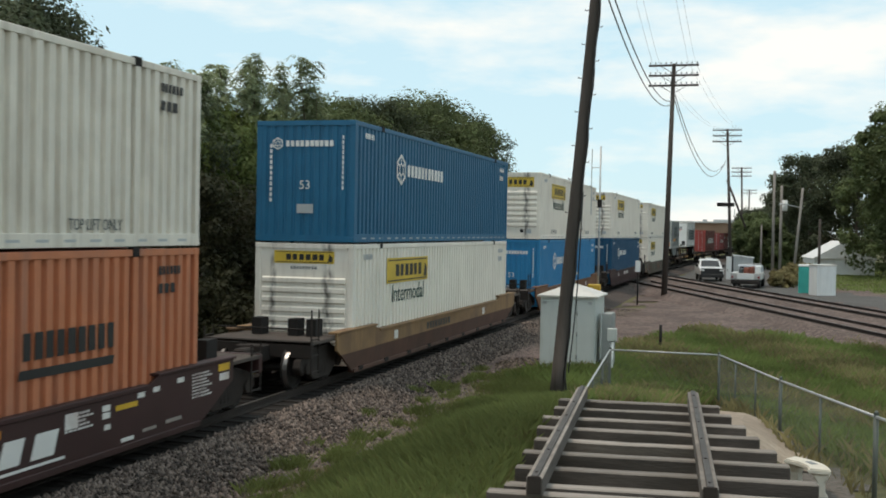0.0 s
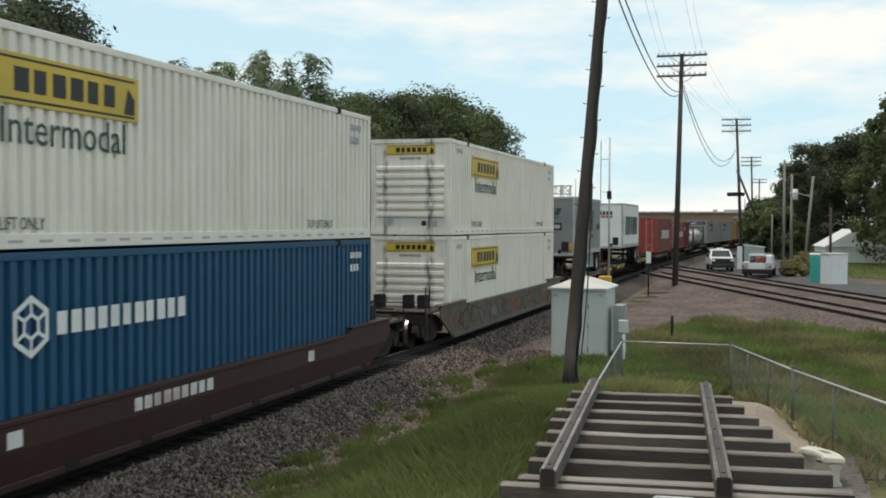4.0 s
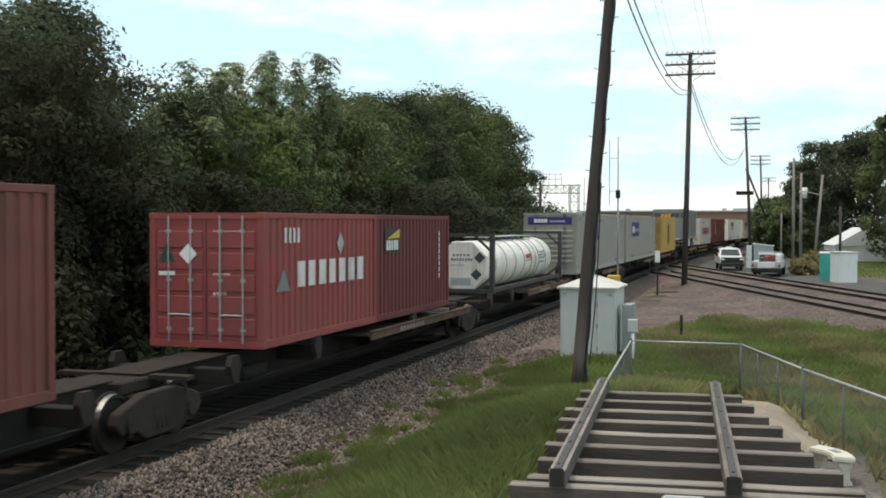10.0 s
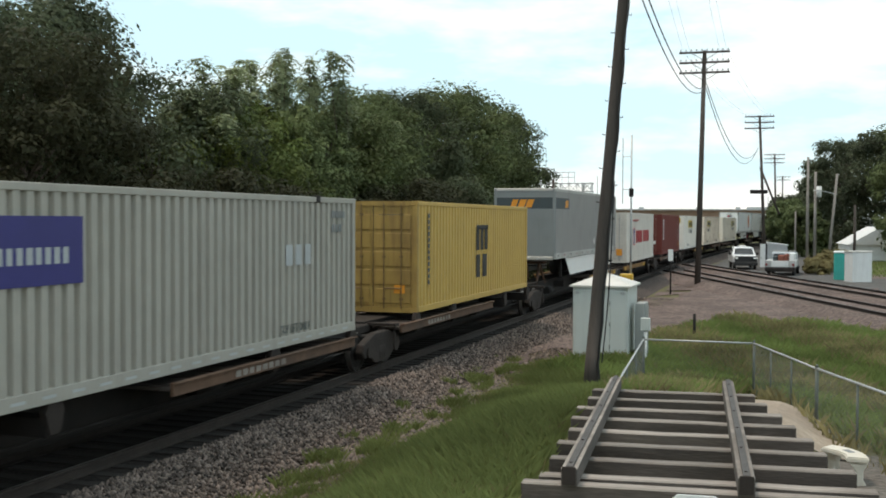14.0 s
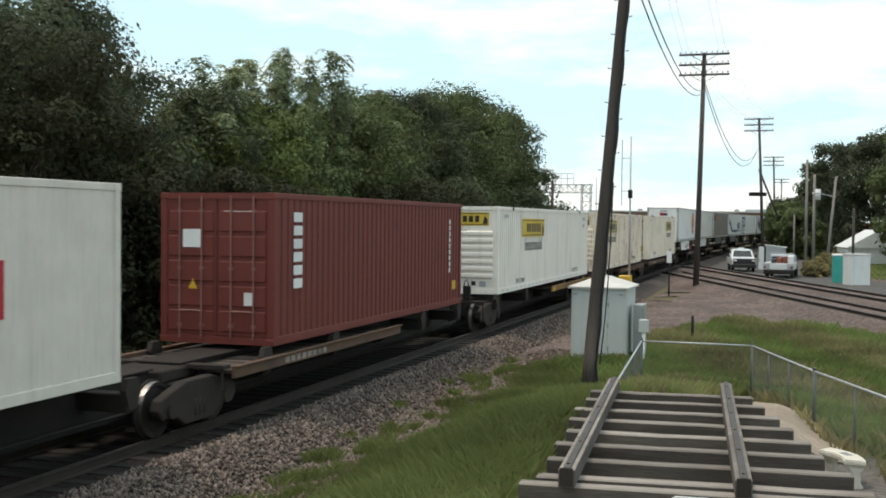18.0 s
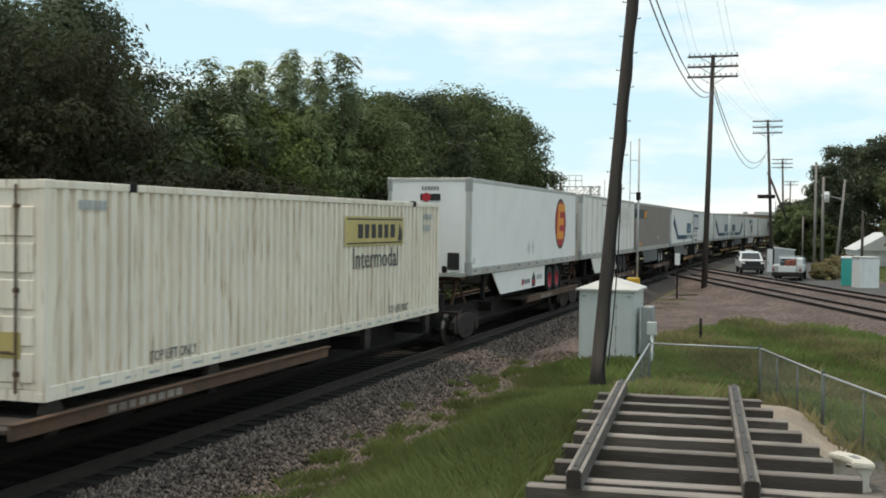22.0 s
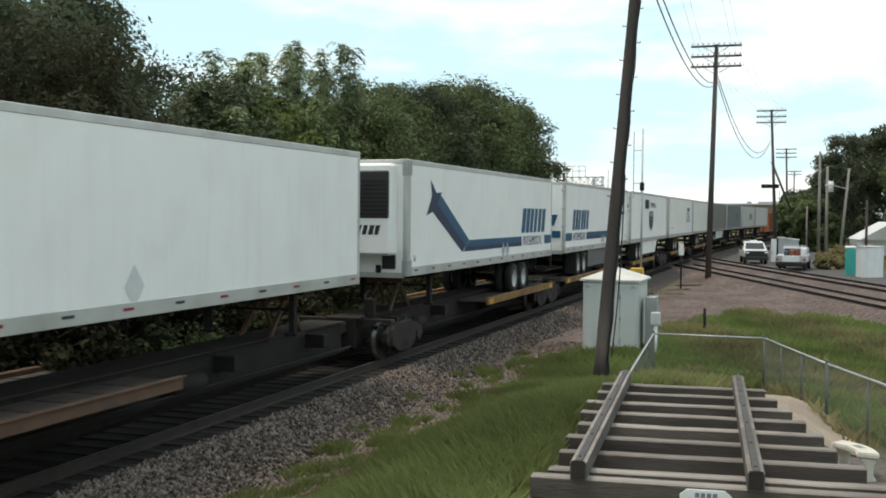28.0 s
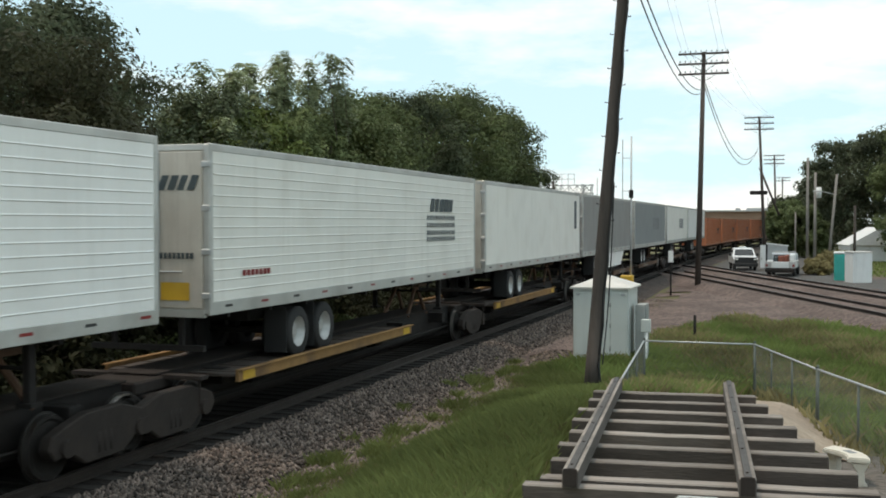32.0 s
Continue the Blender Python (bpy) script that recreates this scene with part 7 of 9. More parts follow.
    if stripe:
        bars(root, 1.5, 4.1, 0.38, 0.72, 4, d0, 'side', M["white"], 0.12, name="bar_lettering")
        decal(root, rect(1.2, 4.2, 0.28, 0.32), d0, 'side', M["white"], "swoosh")
        decal(root, rect(2.2, 2.85, 0.78, 0.89), d0, 'side', M["orange"], "emblem")
        for y, z, wide, high, tone in ((5.1, 0.78, 0.2, 0.09, "worn_white"), (5.1, 0.67, 0.2, 0.09, "worn_white"), (5.15, 0.5, 0.16, 0.08, "worn_white"), (5.45, 0.74, 0.6, 0.08, "yellow"), (6.05, 0.85, 0.2, 0.08, "worn_white"),
                                       (6.5, 0.88, 0.2, 0.08, "worn_white"), (7.25, 0.93, 0.22, 0.08, "worn_white"), (8.68, 0.95, 0.42, 0.13, "yellow"), (8.72, 0.78, 0.36, 0.13, "worn_white"), (5.6, 0.24, 0.35, 0.06, "worn_white"), (6.2, 0.3, 0.4, 0.05, "stencil"), (6.9, 0.32, 0.5, 0.06, "stencil")):
            decal(root, rect(y, y + wide, z, z + high), d0, 'side', M[tone], "stencil")
        for y0, y1, z0, rows in ((4.2, 4.9, 0.62, 5), (7.75, 8.45, 0.6, 8)):
            for k in range(rows):
                bars(root, y0, y1 - 0.1 * (k % 3), z0 + k * 0.055, z0 + k * 0.055 + 0.03, 7, d0, 'side', M["worn_white"], name="stencil_writing")
    if graffiti:
        rnd = random.Random(int(s))
        for k in range(26):
            y, r = -well + 0.6 + k * 0.62 + rnd.uniform(-0.2, 0.2), rnd.uniform(0.3, 0.62)
            zc, zh = rnd.uniform(0.48, 0.66), rnd.uniform(0.22, 0.4)
            turn, skew = rnd.uniform(-0.8, 0.8), rnd.uniform(-0.5, 0.5)
            count = rnd.choice((3, 4, 4, 5, 7))
            ring = [(math.cos(turn + 2 * math.pi * j / count) * rnd.uniform(0.6, 1.2), math.sin(turn + 2 * math.pi * j / count) * rnd.uniform(0.6, 1.15)) for j in range(count)]
            ring = [(p + skew * q, q) for p, q in ring]
            back = decal(root, [(y + p * r * 1.14, min(0.95, max(0.21, zc + q * zh * 1.12))) for p, q in ring], d0 + 0.0005 * (k % 6), 'side', M["gear" if k % 3 else "graffiti_car"], "graffiti_outline")
            decal(back, [(y + p * r, min(0.93, max(0.23, zc + q * zh))) for p, q in ring], d0 + 0.003 + 0.0005 * (k % 6), 'side', M[rnd.choice(("graf_green", "graf_cream", "graffiti_car", "graf_rust", "graffiti_car", "brown_car", "sill_brown"))], "graffiti_patch")
    return root


DECK_RIB = to_mesh("deck_rib", block(bmesh.new(), -1.24, 1.24, -0.02, 0.02, 0.0, 0.015), M["deck"])


def spine_car(s0, s1, platform, label, body="brown_car", loads="container", rail_paint="brown_car", twin=False, hitch=None):
    """One unit of an articulated spine car from s0 to s1: the box sill, the wheel platform, cross arms, and the truck at its near end."""
    mid = (s0 + s1) / 2
    half = (s1 - s0) / 2
    root = rides(thing("spine_car", label, "spine car", "spine car units"), mid)
    mb = M[body]
    part("spine", soft_block(-0.36, 0.36, -half + 0.4, half - 0.4, 0.30, 1.02, 0.02), M["gear"], root)
    part("spine_cap", soft_block(-0.45, 0.45, -half + 0.4, half - 0.4, 1.02, 1.05, 0.008), M["gear_rust"], root)
    for p in platform:
        y0, y1 = p
        deck = part("wheel_platform", soft_block(-1.28, 1.28, y0, y1, 0.86, 0.92, 0.01), M["deck"], root)
        for sgn in (1, -1):
            bm = slab(bmesh.new(), [(y0, 0.78), (y0, 1.0), (y1, 1.0), (y1, 0.78)], 'x', *sorted((sgn * 1.29, sgn * 1.36)))
            bmesh.ops.bevel(bm, geom=list(bm.edges), offset=0.01, segments=1, affect='EDGES')
            rail = part("side_channel", bm, M[rail_paint], deck)
            part("channel_lip", soft_block(*sorted((sgn * 1.36, sgn * 1.42)), y0, y1, 0.975, 1.0, 0.004), M[rail_paint], rail)
        n = int((y1 - y0) / 0.7)
        for k in range(n):
            rib = part("deck_rib", DECK_RIB, M["deck"], deck)
            rib.location = (0, y0 + 0.25 + k * (y1 - y0 - 0.3) / max(1, n - 1), 0.92)
        if rail_paint == "channel_ochre":
            for q in (y0 + 0.15, y1 - 0.6):
                decal(root, rect(q, q + 0.45, 0.8, 0.965), 1.3605, 'side', M["yellow"], "reflector")
        else:
            bars(root, y0 + 2.0, y0 + 4.0, 0.82, 0.93, 8, 1.3605, 'side', M["stencil"], name="number_marking")
        if rail_paint != "channel_ochre" and s0 in (388.15, 494.23, 114.01):
            decal(root, rect(y1 - 0.7, y1 - 0.25, 0.8, 0.97), 1.3605, 'side', M["yellow"], "marking")
    for y in (-half + 2.2, -half * 0.35, half * 0.35, half - 2.2):
        reach = 1.22 if loads == "container" else 0.8
        arm = part("cross_arm", soft_block(-reach, reach, y - 0.14, y + 0.14, 0.66, 0.94, 0.015), M["gear"], root)
        for sgn in (-1, 1) if loads == "container" else ():
            out = [(y - 0.1, 0.7), (y + 0.1, 0.7), (y + 0.2, 1.0), (y + 0.12, 1.17), (y - 0.12, 1.17), (y - 0.2, 1.0)]
            part("pedestal", slab(bmesh.new(), out, 'x', *sorted((sgn * 1.14, sgn * 1.25))), M["gear_rust"], arm)
    if hitch is not None:
        bm = bmesh.new()
        for sgn in (-1, 1):
            rod(bm, (sgn * 0.35, hitch - 0.9, 0.95), (sgn * 0.28, hitch, 1.78), 0.06, n=6)
            rod(bm, (sgn * 0.35, hitch + 0.7, 0.95), (sgn * 0.28, hitch, 1.78), 0.06, n=6)
        block(bm, -0.5, 0.5, hitch - 0.35, hitch + 0.35, 1.76, 1.86)
        part("trailer_hitch", bm, M["channel_rust"], root, "rusty folding trailer hitch stand")
    for y in (-half * 0.55, half * 0.2):
        part("air_tank", rod(bmesh.new(), (0.55, y - 0.5, 0.62), (0.55, y + 0.5, 0.62), 0.16, n=10), M["gear"], root)
    part("brake_pipe", rod(bmesh.new(), (0.62, -half + 0.5, 0.48), (0.62, half - 0.5, 0.48), 0.025, n=6), M["gear"], root)
    truck(root, -half + (1.9 if twin else 0.0))
    plat = part("end_casting", soft_block(-0.55, 0.55, -half - 0.35 + (0.9 if twin else 0), -half + 0.8, 0.78, 1.0, 0.03), M["gear_rust"], root)
    for sgn in (-1, 1):
        bm = bmesh.new()
        rod(bm, (sgn * 1.2, -half + 0.55, 0.4), (sgn * 1.2, -half + 0.55, 1.0), 0.02, n=6)
        block(bm, *sorted((sgn * 0.5, sgn * 1.25)), -half + 0.5, -half + 0.75, 0.95, 1.02)
        part("step", bm, M["gear_rust"], plat)
    if twin:
        truck(root, half - 1.9)
        ring = [(0.62, -half + 0.62 + 0.27 * math.cos(a), 1.42 + 0.27 * math.sin(a)) for a in (2 * math.pi * k / 16 for k in range(17))]
        bm = tube(bmesh.new(), ring, 0.018)
        wheel = part("brake_wheel", bm, M["gear"], root)
        part("brake_stand", soft_block(0.5, 0.74, -half + 0.64, -half + 0.78, 1.0, 1.5, 0.02), M["gear"], root)
        part("coupler", soft_block(-0.14, 0.14, -half - 0.2, -half + 0.6, 0.68, 0.94, 0.03), M["gear_rust"], root)
    return root


# --- road trailers ---
def trailer(name, label, L, side, end_style, lo=1.98, hi=4.88, end_mat=None, nose_near=True, seams=0, flutes=False, skirt=None, rims=0, tandem=True, rail_mat="tr_rail",
            reefer=False, dashes=True, axle=None, skirt_span=None):
    """A road semi-trailer: walls, rails, landing legs, and its axles at the far end (nose_near) or at the near end."""
    root = thing(name, label, "trailer", "road trailers on the train")
    w, d = 1.27, L / 2
    ms, me = M[side], M[end_mat or side]
    for sgn in (1, -1):
        wall = part("side_wall", soft_block(*sorted((sgn * w, sgn * (w - 0.04))), -d + 0.05, d - 0.05, lo + 0.24, hi - 0.1, 0.004), ms, root)
        if flutes and sgn > 0:
            n = 13
            for k in range(n):
                z = lo + 0.42 + k * (hi - lo - 0.75) / (n - 1)
                bm = slab(bmesh.new(), [(w - 0.002, z - 0.018), (w + 0.012, z), (w - 0.002, z + 0.018)], 'y', -d + 0.14, d - 0.14)
                part("flute", bm, ms, wall)
        if seams and sgn > 0:
            for k in range(1, seams):
                y = -d + L * k / seams
                part("seam", soft_block(w, w + 0.011, y - 0.022, y + 0.022, lo + 0.26, hi - 0.12, 0.003), M["tr_rail"], wall)
        rail = part("bottom_rail", soft_block(*sorted((sgn * (w + 0.012), sgn * (w - 0.05))), -d, d, lo + 0.02, lo + 0.25, 0.01), M[rail_mat], root)
        part("top_rail", soft_block(*sorted((sgn * (w + 0.01), sgn * (w - 0.05))), -d, d, hi - 0.13, hi, 0.012), M["tr_rail"], root)
        if dashes and sgn > 0:
            n = int(L / 1.25)
            for k in range(n):
                y = -d + 0.5 + k * (L - 1.0) / (n - 1)
                decal(rail, rect(y, y + 0.26, lo + 0.13, lo + 0.175), w + 0.0125, 'side', M["red_lens" if k % 2 else "black"], "reflector")
        for e in (-1, 1):
            part("corner_post", soft_block(*sorted((sgn * (w + 0.014), sgn * (w - 0.12))), *sorted((e * (d + 0.004), e * (d - (0.24 if e < 0 and end_style == "vents" and L > 10 else 0.12)))), lo + 0.03, hi - 0.005, 0.025), M["tr_rail"] if (end_style != "plain" or e > 0) else me, root)
        if end_style == "vents" and L > 10:
            for z in (lo + 0.02, hi - 0.42):
                part("corner_cap", soft_block(*sorted((sgn * (w + 0.024), sgn * (w - 0.14))), -d - 0.014, -d + 0.3, z, z + 0.42, 0.03), M["cabinet_grey"], root)
    part("roof", soft_block(-w + 0.02, w - 0.02, -d + 0.03, d - 0.03, hi - 0.06, hi - 0.02, 0.008), M["tr_white"], root)
    part("floor", soft_block(-w + 0.06, w - 0.06, -d + 0.03, d - 0.03, lo + 0.03, lo + 0.14, 0.008), M["gear"], root)
    for k in range(int(L / 1.6)):
        y = -d + 0.8 + k * 1.6
        part("floor_beam", blocks((-w + 0.08, w - 0.08, y - 0.05, y + 0.05, lo - 0.06, lo + 0.03)), M["gear"], root)
    part("far_wall", soft_block(-w + 0.1, w - 0.1, d - 0.05, d - 0.01, lo + 0.05, hi - 0.05, 0.005), me, root)
    y = -d + 0.012
    end = part("near_wall", soft_block(-w + 0.1, w - 0.1, y, y + 0.05, lo + 0.1, hi - 0.1, 0.008), me, root)
    part("header", soft_block(-w + 0.1, w - 0.1, y - 0.02, y + 0.05, hi - 0.12, hi - 0.01, 0.01), M["tr_rail"], root)
    part("sill", soft_block(-w + 0.1, w - 0.1, y - 0.02, y + 0.08, lo - 0.02, lo + 0.12, 0.01), M["tr_rail"], root)
    if end_style == "doors":
        for sgn in (-1, 1):
            x0, x1 = sorted((sgn * 0.01, sgn * (w - 0.13)))
            leaf = part("door", soft_block(x0, x1, y - 0.028, y - 0.001, lo + 0.14, hi - 0.14, 0.006), me, root)
            x = sgn * 0.32
            bm = rod(bmesh.new(), (x, y - 0.05, lo + 0.1), (x, y - 0.05, hi - 0.12), 0.017, n=6)
            part("lock_rod", bm, M["galv"], leaf)
            part("door_handle", rod(bmesh.new(), (x, y - 0.06, lo + 0.75), (x + sgn * 0.45, y - 0.06, lo + 0.75), 0.016, n=6), M["galv"], leaf)
            for k in range(4):
                z = lo + 0.35 + k * (hi - lo - 0.7) / 3
                part("hinge", soft_block(*sorted((sgn * (w - 0.14), sgn * (w + 0.03))), y - 0.045, y - 0.005, z - 0.05, z + 0.05, 0.01), M["galv"], leaf)
    elif end_style == "vents":
        part("vent", soft_block(0.62, 0.98, y - 0.05, y, lo + 0.2, lo + 0.7, 0.02), M["black"], end)
        part("plug_box", soft_block(0.45, 0.6, y - 0.04, y, lo + 0.1, lo + 0.3, 0.02), M["gear"], end)
    if reefer:
        unit = part("cooling_unit", soft_block(-1.02, 1.02, y - 0.5, y, lo + 0.55, hi - 0.12, 0.06), M["tr_white"], root, "white nose-mounted cooling unit")
        part("grille", soft_block(0.15, 0.98, y - 0.53, y - 0.48, lo + 1.45, hi - 0.3, 0.03), M["black"], unit)
        bm = bmesh.new()
        for k in range(9):
            block(bm, 0.2, 0.93, y - 0.545, y - 0.53, lo + 1.52 + k * 0.1, lo + 1.56 + k * 0.1)
        part("louvre_panel", bm, M["gear"], unit)
        bars(unit, -0.2, 0.75, lo + 1.05, lo + 1.28, 6, y - 0.502, 'end', M["black"], 0.06)
    # legs and axles
    flip = 1 if nose_near else -1
    leg_y = -flip * (d - 2.6)
    axle_y = axle if axle is not None else flip * (d - (4.2 if tandem else 0.9))
    for sgn in (-1, 1):
        bm = soft_block(sgn * 0.95 - 0.06, sgn * 0.95 + 0.06, leg_y - 0.07, leg_y + 0.07, lo - 0.82, lo, 0.01)
        block(bm, sgn * 0.95 - 0.12, sgn * 0.95 + 0.12, leg_y - 0.12, leg_y + 0.12, lo - 0.86, lo - 0.8)
        part("landing_leg", bm, M["gear"], root)
    part("leg_brace", rod(bmesh.new(), (-0.95, leg_y, lo - 0.35), (0.95, leg_y, lo - 0.35), 0.03, n=6), M["gear"], root)
    part("bogie", soft_block(-0.55, 0.55, axle_y - 1.5, axle_y + 1.5, lo - 0.32, lo - 0.02, 0.02), M["gear"], root)
    for k in range(2 if tandem else 1):
        ay = axle_y + (k - 0.5 if tandem else 0) * 1.26
        ax = part("axle", rod(bmesh.new(), (-1.0, ay, 1.41), (1.0, ay, 1.41), 0.07, n=8), M["gear"], root)
        for sgn in (-1, 1):
            road_wheel(ax, (sgn * 1.07, ay, 1.41), sgn, rims)
            t = part("inner_wheel", TYRE, M["tyre"], ax)
            t.location = (sgn * 0.74, ay, 1.41)
        part("mud_flap", soft_block(0.75, 1.22, ay + flip * 0.6 - 0.01, ay + flip * 0.6 + 0.01, 1.05, lo - 0.05, 0.004), M["tyre"], ax)
    if skirt:
        y0, y1 = skirt_span or sorted((leg_y + flip * 0.3, axle_y - flip * 1.5))
        out = [(y0, lo), (y0 + (1.0 if nose_near else 0), lo - 0.74), (y1 - (0 if nose_near else 1.0), lo - 0.74), (y1, lo)]
        for sgn in (1, -1):
            part("side_skirt", slab(bmesh.new(), out, 'x', *sorted((sgn * 1.2, sgn * 1.17))), M[skirt], root)
    part("rear_guard", blocks((-1.1, 1.1, flip * (d - 0.12) - 0.05, flip * (d - 0.12) + 0.05, lo - 0.6, lo - 0.5), (-0.7, -0.62, flip * (d - 0.12) - 0.04, flip * (d - 0.12) + 0.04, lo - 0.5, lo), (0.62, 0.7, flip * (d - 0.12) - 0.04, flip * (d - 0.12) + 0.04, lo - 0.5, lo)), M["gear"], root)
    return root


def tank_container(s):
    root = rides(thing("tank_container", "white cylindrical tank in a dark steel frame", "tank container", "containers on the train"), s, 1.15)
    d, r = 6.0, 0.86
    zc = 0.90
    bm = bmesh.new()
    n = 28
    rings = []
    for y, rr in ((-d + 0.42, 0.0001), (-d + 0.43, 0.62), (-d + 0.5, 0.78), (-d + 0.62, r), (d - 0.62, r), (d - 0.5, 0.78), (d - 0.43, 0.62), (d - 0.42, 0.0001)):
        rings.append([bm.verts.new((math.cos(a) * rr, y, zc + math.sin(a) * rr)) for a in (2 * math.pi * k / n for k in range(n))])
    for a, b in zip(rings, rings[1:]):
        for k in range(n):
            bm.faces.new((a[k], a[(k + 1) % n], b[(k + 1) % n], b[k])).smooth = True
    bm.faces.new(rings[0]), bm.faces.new(rings[-1])
    bmesh.ops.recalc_face_normals(bm, faces=bm.faces)
    tank = part("tank", bm, M["tank_white"], root)
    for y in (-4.3, -2.7, -1.2, 0.2, 1.48, 2.26, 2.86, 4.25):
        bm = bmesh.new()
        ra = [[bm.verts.new((math.cos(a) * q, y + e, zc + math.sin(a) * q)) for a in (2 * math.pi * k / n for k in range(n))] for e, q in ((-0.02, r), (-0.02, r + 0.015), (0.02, r + 0.015), (0.02, r))]
        for a, b in zip(ra, ra[1:]):
            for k in range(n):
                bm.faces.new((a[k], a[(k + 1) % n], b[(k + 1) % n], b[k]))
        part("band", bm, M["mid_grey"], tank)
    for e in (-1, 1):
        bm = bmesh.new()
        y = e * (d - 0.1)
        for sgn in (-1, 1):
            block(bm, *sorted((sgn * 1.22, sgn * 1.07)), y - 0.1, y + 0.1, 0, 2.04)
            rod(bm, (sgn * 1.14, y, 1.4), (sgn * 0.55, y, 1.95), 0.05, n=6)
            rod(bm, (sgn * 1.14, y, 0.55), (sgn * 0.5, y, 0.05), 0.05, n=6)
        block(bm, -1.1, 1.1, y - 0.08, y + 0.08, 0, 0.14), block(bm, -1.1, 1.1, y - 0.06, y + 0.06, 1.93, 2.04)
        part("end_frame", bm, M["tank_frame"], root)
    part("base_beam", blocks((-1.15, -1.0, -d + 0.2, d - 0.2, 0.02, 0.16), (1.0, 1.15, -d + 0.2, d - 0.2, 0.02, 0.16)), M["tank_frame"], root)
    bm = blocks((-0.5, 0.3, -3.6, 3.6, 1.86, 1.89))
    for k in range(8):
        rod(bm, (0.3, -3.5 + k, 1.7), (0.3, -3.5 + k, 1.88), 0.02, n=5)
    part("walkway", bm, M["galv"], root)
    bars(tank, 0.42, 1.42, 0.98, 1.16, 9, r + 0.004, 'side', M["red"])
    decal(tank, rect(0.42, 1.42, 0.90, 0.935), r + 0.004, 'side', M["red"], "underline")
    for z in (1.16, 1.04, 0.92, 0.76):
        bars(tank, 2.95, 3.85, z, z + 0.07, 8, r + 0.004, 'side', M["mid_grey"])
    decal(tank, [(3.9, 0.95), (4.12, 0.95), (4.01, 1.17)], r + 0.004, 'side', M["mid_grey"], "warning_triangle")
    for e in (-1,):
        ring = [(math.cos(radians(22.5 + 45 * k)) * 0.92, zc + math.sin(radians(22.5 + 45 * k)) * 0.92) for k in range(8)]
        bm = slab(bmesh.new(), ring, 'y', *sorted((e * (d - 0.4), e * (d - 0.75))))
        bmesh.ops.bevel(bm, geom=list(bm.edges), offset=0.02, segments=1, affect='EDGES')
        part("end_shroud", bm, M["tank_white"], tank, "eight-sided cream end shroud")
    for cx, cz in ((0.62, zc + 0.3), (0.5, zc - 0.28)):
        decal(tank, [(cx - 0.2, cz), (cx, cz - 0.2), (cx + 0.2, cz), (cx, cz + 0.2)], -d + 0.394, 'end', M["slate"], "placard")
    decal(tank, rect(-0.42, 0.3, zc - 0.66, zc - 0.4), -d + 0.394, 'end', M["pale_grey"], "notice")
    bars(tank, -0.4, 0.1, zc + 0.0, zc + 0.08, 6, -d + 0.394, 'end', M["pale_grey"])
    bars(tank, -0.35, 0.3, zc + 0.35, zc + 0.42, 5, -d + 0.394, 'end', M["mid_grey"])
    bars(tank, -0.4, 0.4, zc + 0.18, zc + 0.28, 8, -d + 0.394, 'end', M["mid_grey"])
    return root


# ---- the consist, from the head to the tail; places are metres along the line at 0 s ----
def stack(s, car, car_label, low, high, **kw):
    well_car(s, car, car_label, **kw)
    rides(low, s, 0.25)
    rides(high, s, 3.195)


JB = "white 53-foot container with yellow name plates riding a well car"


def orange_box(label, body="orange_box"):
    root = container("container", label, 16.15, 2.9, body, "upright", posts=True, pitch=0.27)
    d = 1.271
    if body == "orange_box":
        bars(root, 3.4, 5.6, 1.45, 1.82, 9, d, 'side', M["black"])
        decal(root, rect(3.3, 5.5, 1.2, 1.33, 0.03), d, 'side', M["black"], "marking")
        small_marks(root, 16.15, 2.9, d, "black", False)
    else:
        small_marks(root, 16.15, 2.9, d, "black")
    return root


stack(9.0, "maroon_car", "dark maroon well car with white stencils", orange_box("orange ribbed 53-foot container in a well car"), orange_box("beige ribbed 53-foot container on top of a stack", "beige"), stripe=True)
stack(32.6, "yellow_car", "rusty yellow well car carrying two containers", intermodal_box("jb_white", JB), blue_domestic("blue_box", "blue 53-foot container stacked on a white one"), stencil="black", lower="sill_brown")
stack(55.35, "brown_car", "rusty orange-brown well car carrying two containers", blue_domestic("light_blue", "light blue 53-foot container in a well car"), intermodal_box("jb_white", "white 53-foot container stacked on a light blue one", wide=True), stencil="black")
stack(78.9, "maroon_car", "dull dark maroon well car carrying two containers", blue_domestic("dark_blue", "dark blue 53-foot container in a well car"), intermodal_box("jb_white", "white 53-foot container stacked on a dark blue one", "plate_yellow"), stencil="worn_white")
stack(101.9, "graffiti_car", "grey-brown well car covered in graffiti", intermodal_box("jb_white", JB), intermodal_box("jb_white", "white 53-foot container stacked on another white one"), stencil=None, graffiti=True)

# spine car units: near end, far end, wheel platforms (from the unit's middle), and whether a coupling follows
SPINE = "spine car unit "
spine_car(114.01, 128.26, [(-2.0, 6.5)], SPINE + "its brown deck carrying a short trailer", rail_paint="channel_rust", loads="trailer", twin=True, hitch=-3.4)
spine_car(128.26, 148.87, [(-8.6, -5.2), (2.2, 9.9)], SPINE + "with a long rusty deck carrying a short trailer", rail_paint="channel_ochre", loads="trailer", hitch=-4.2)
spine_car(148.87, 170.54, [(-6.7, 2.9)], SPINE + "under a red container", rail_paint="channel_rust", hitch=-9.3)
spine_car(170.54, 188.62, [(-0.3, 8.2)], SPINE + "under two short containers", rail_paint="channel_rust")
spine_car(188.62, 204.61, [(-0.6, 7.6)], SPINE + "under a tank container", rail_paint="channel_rust")
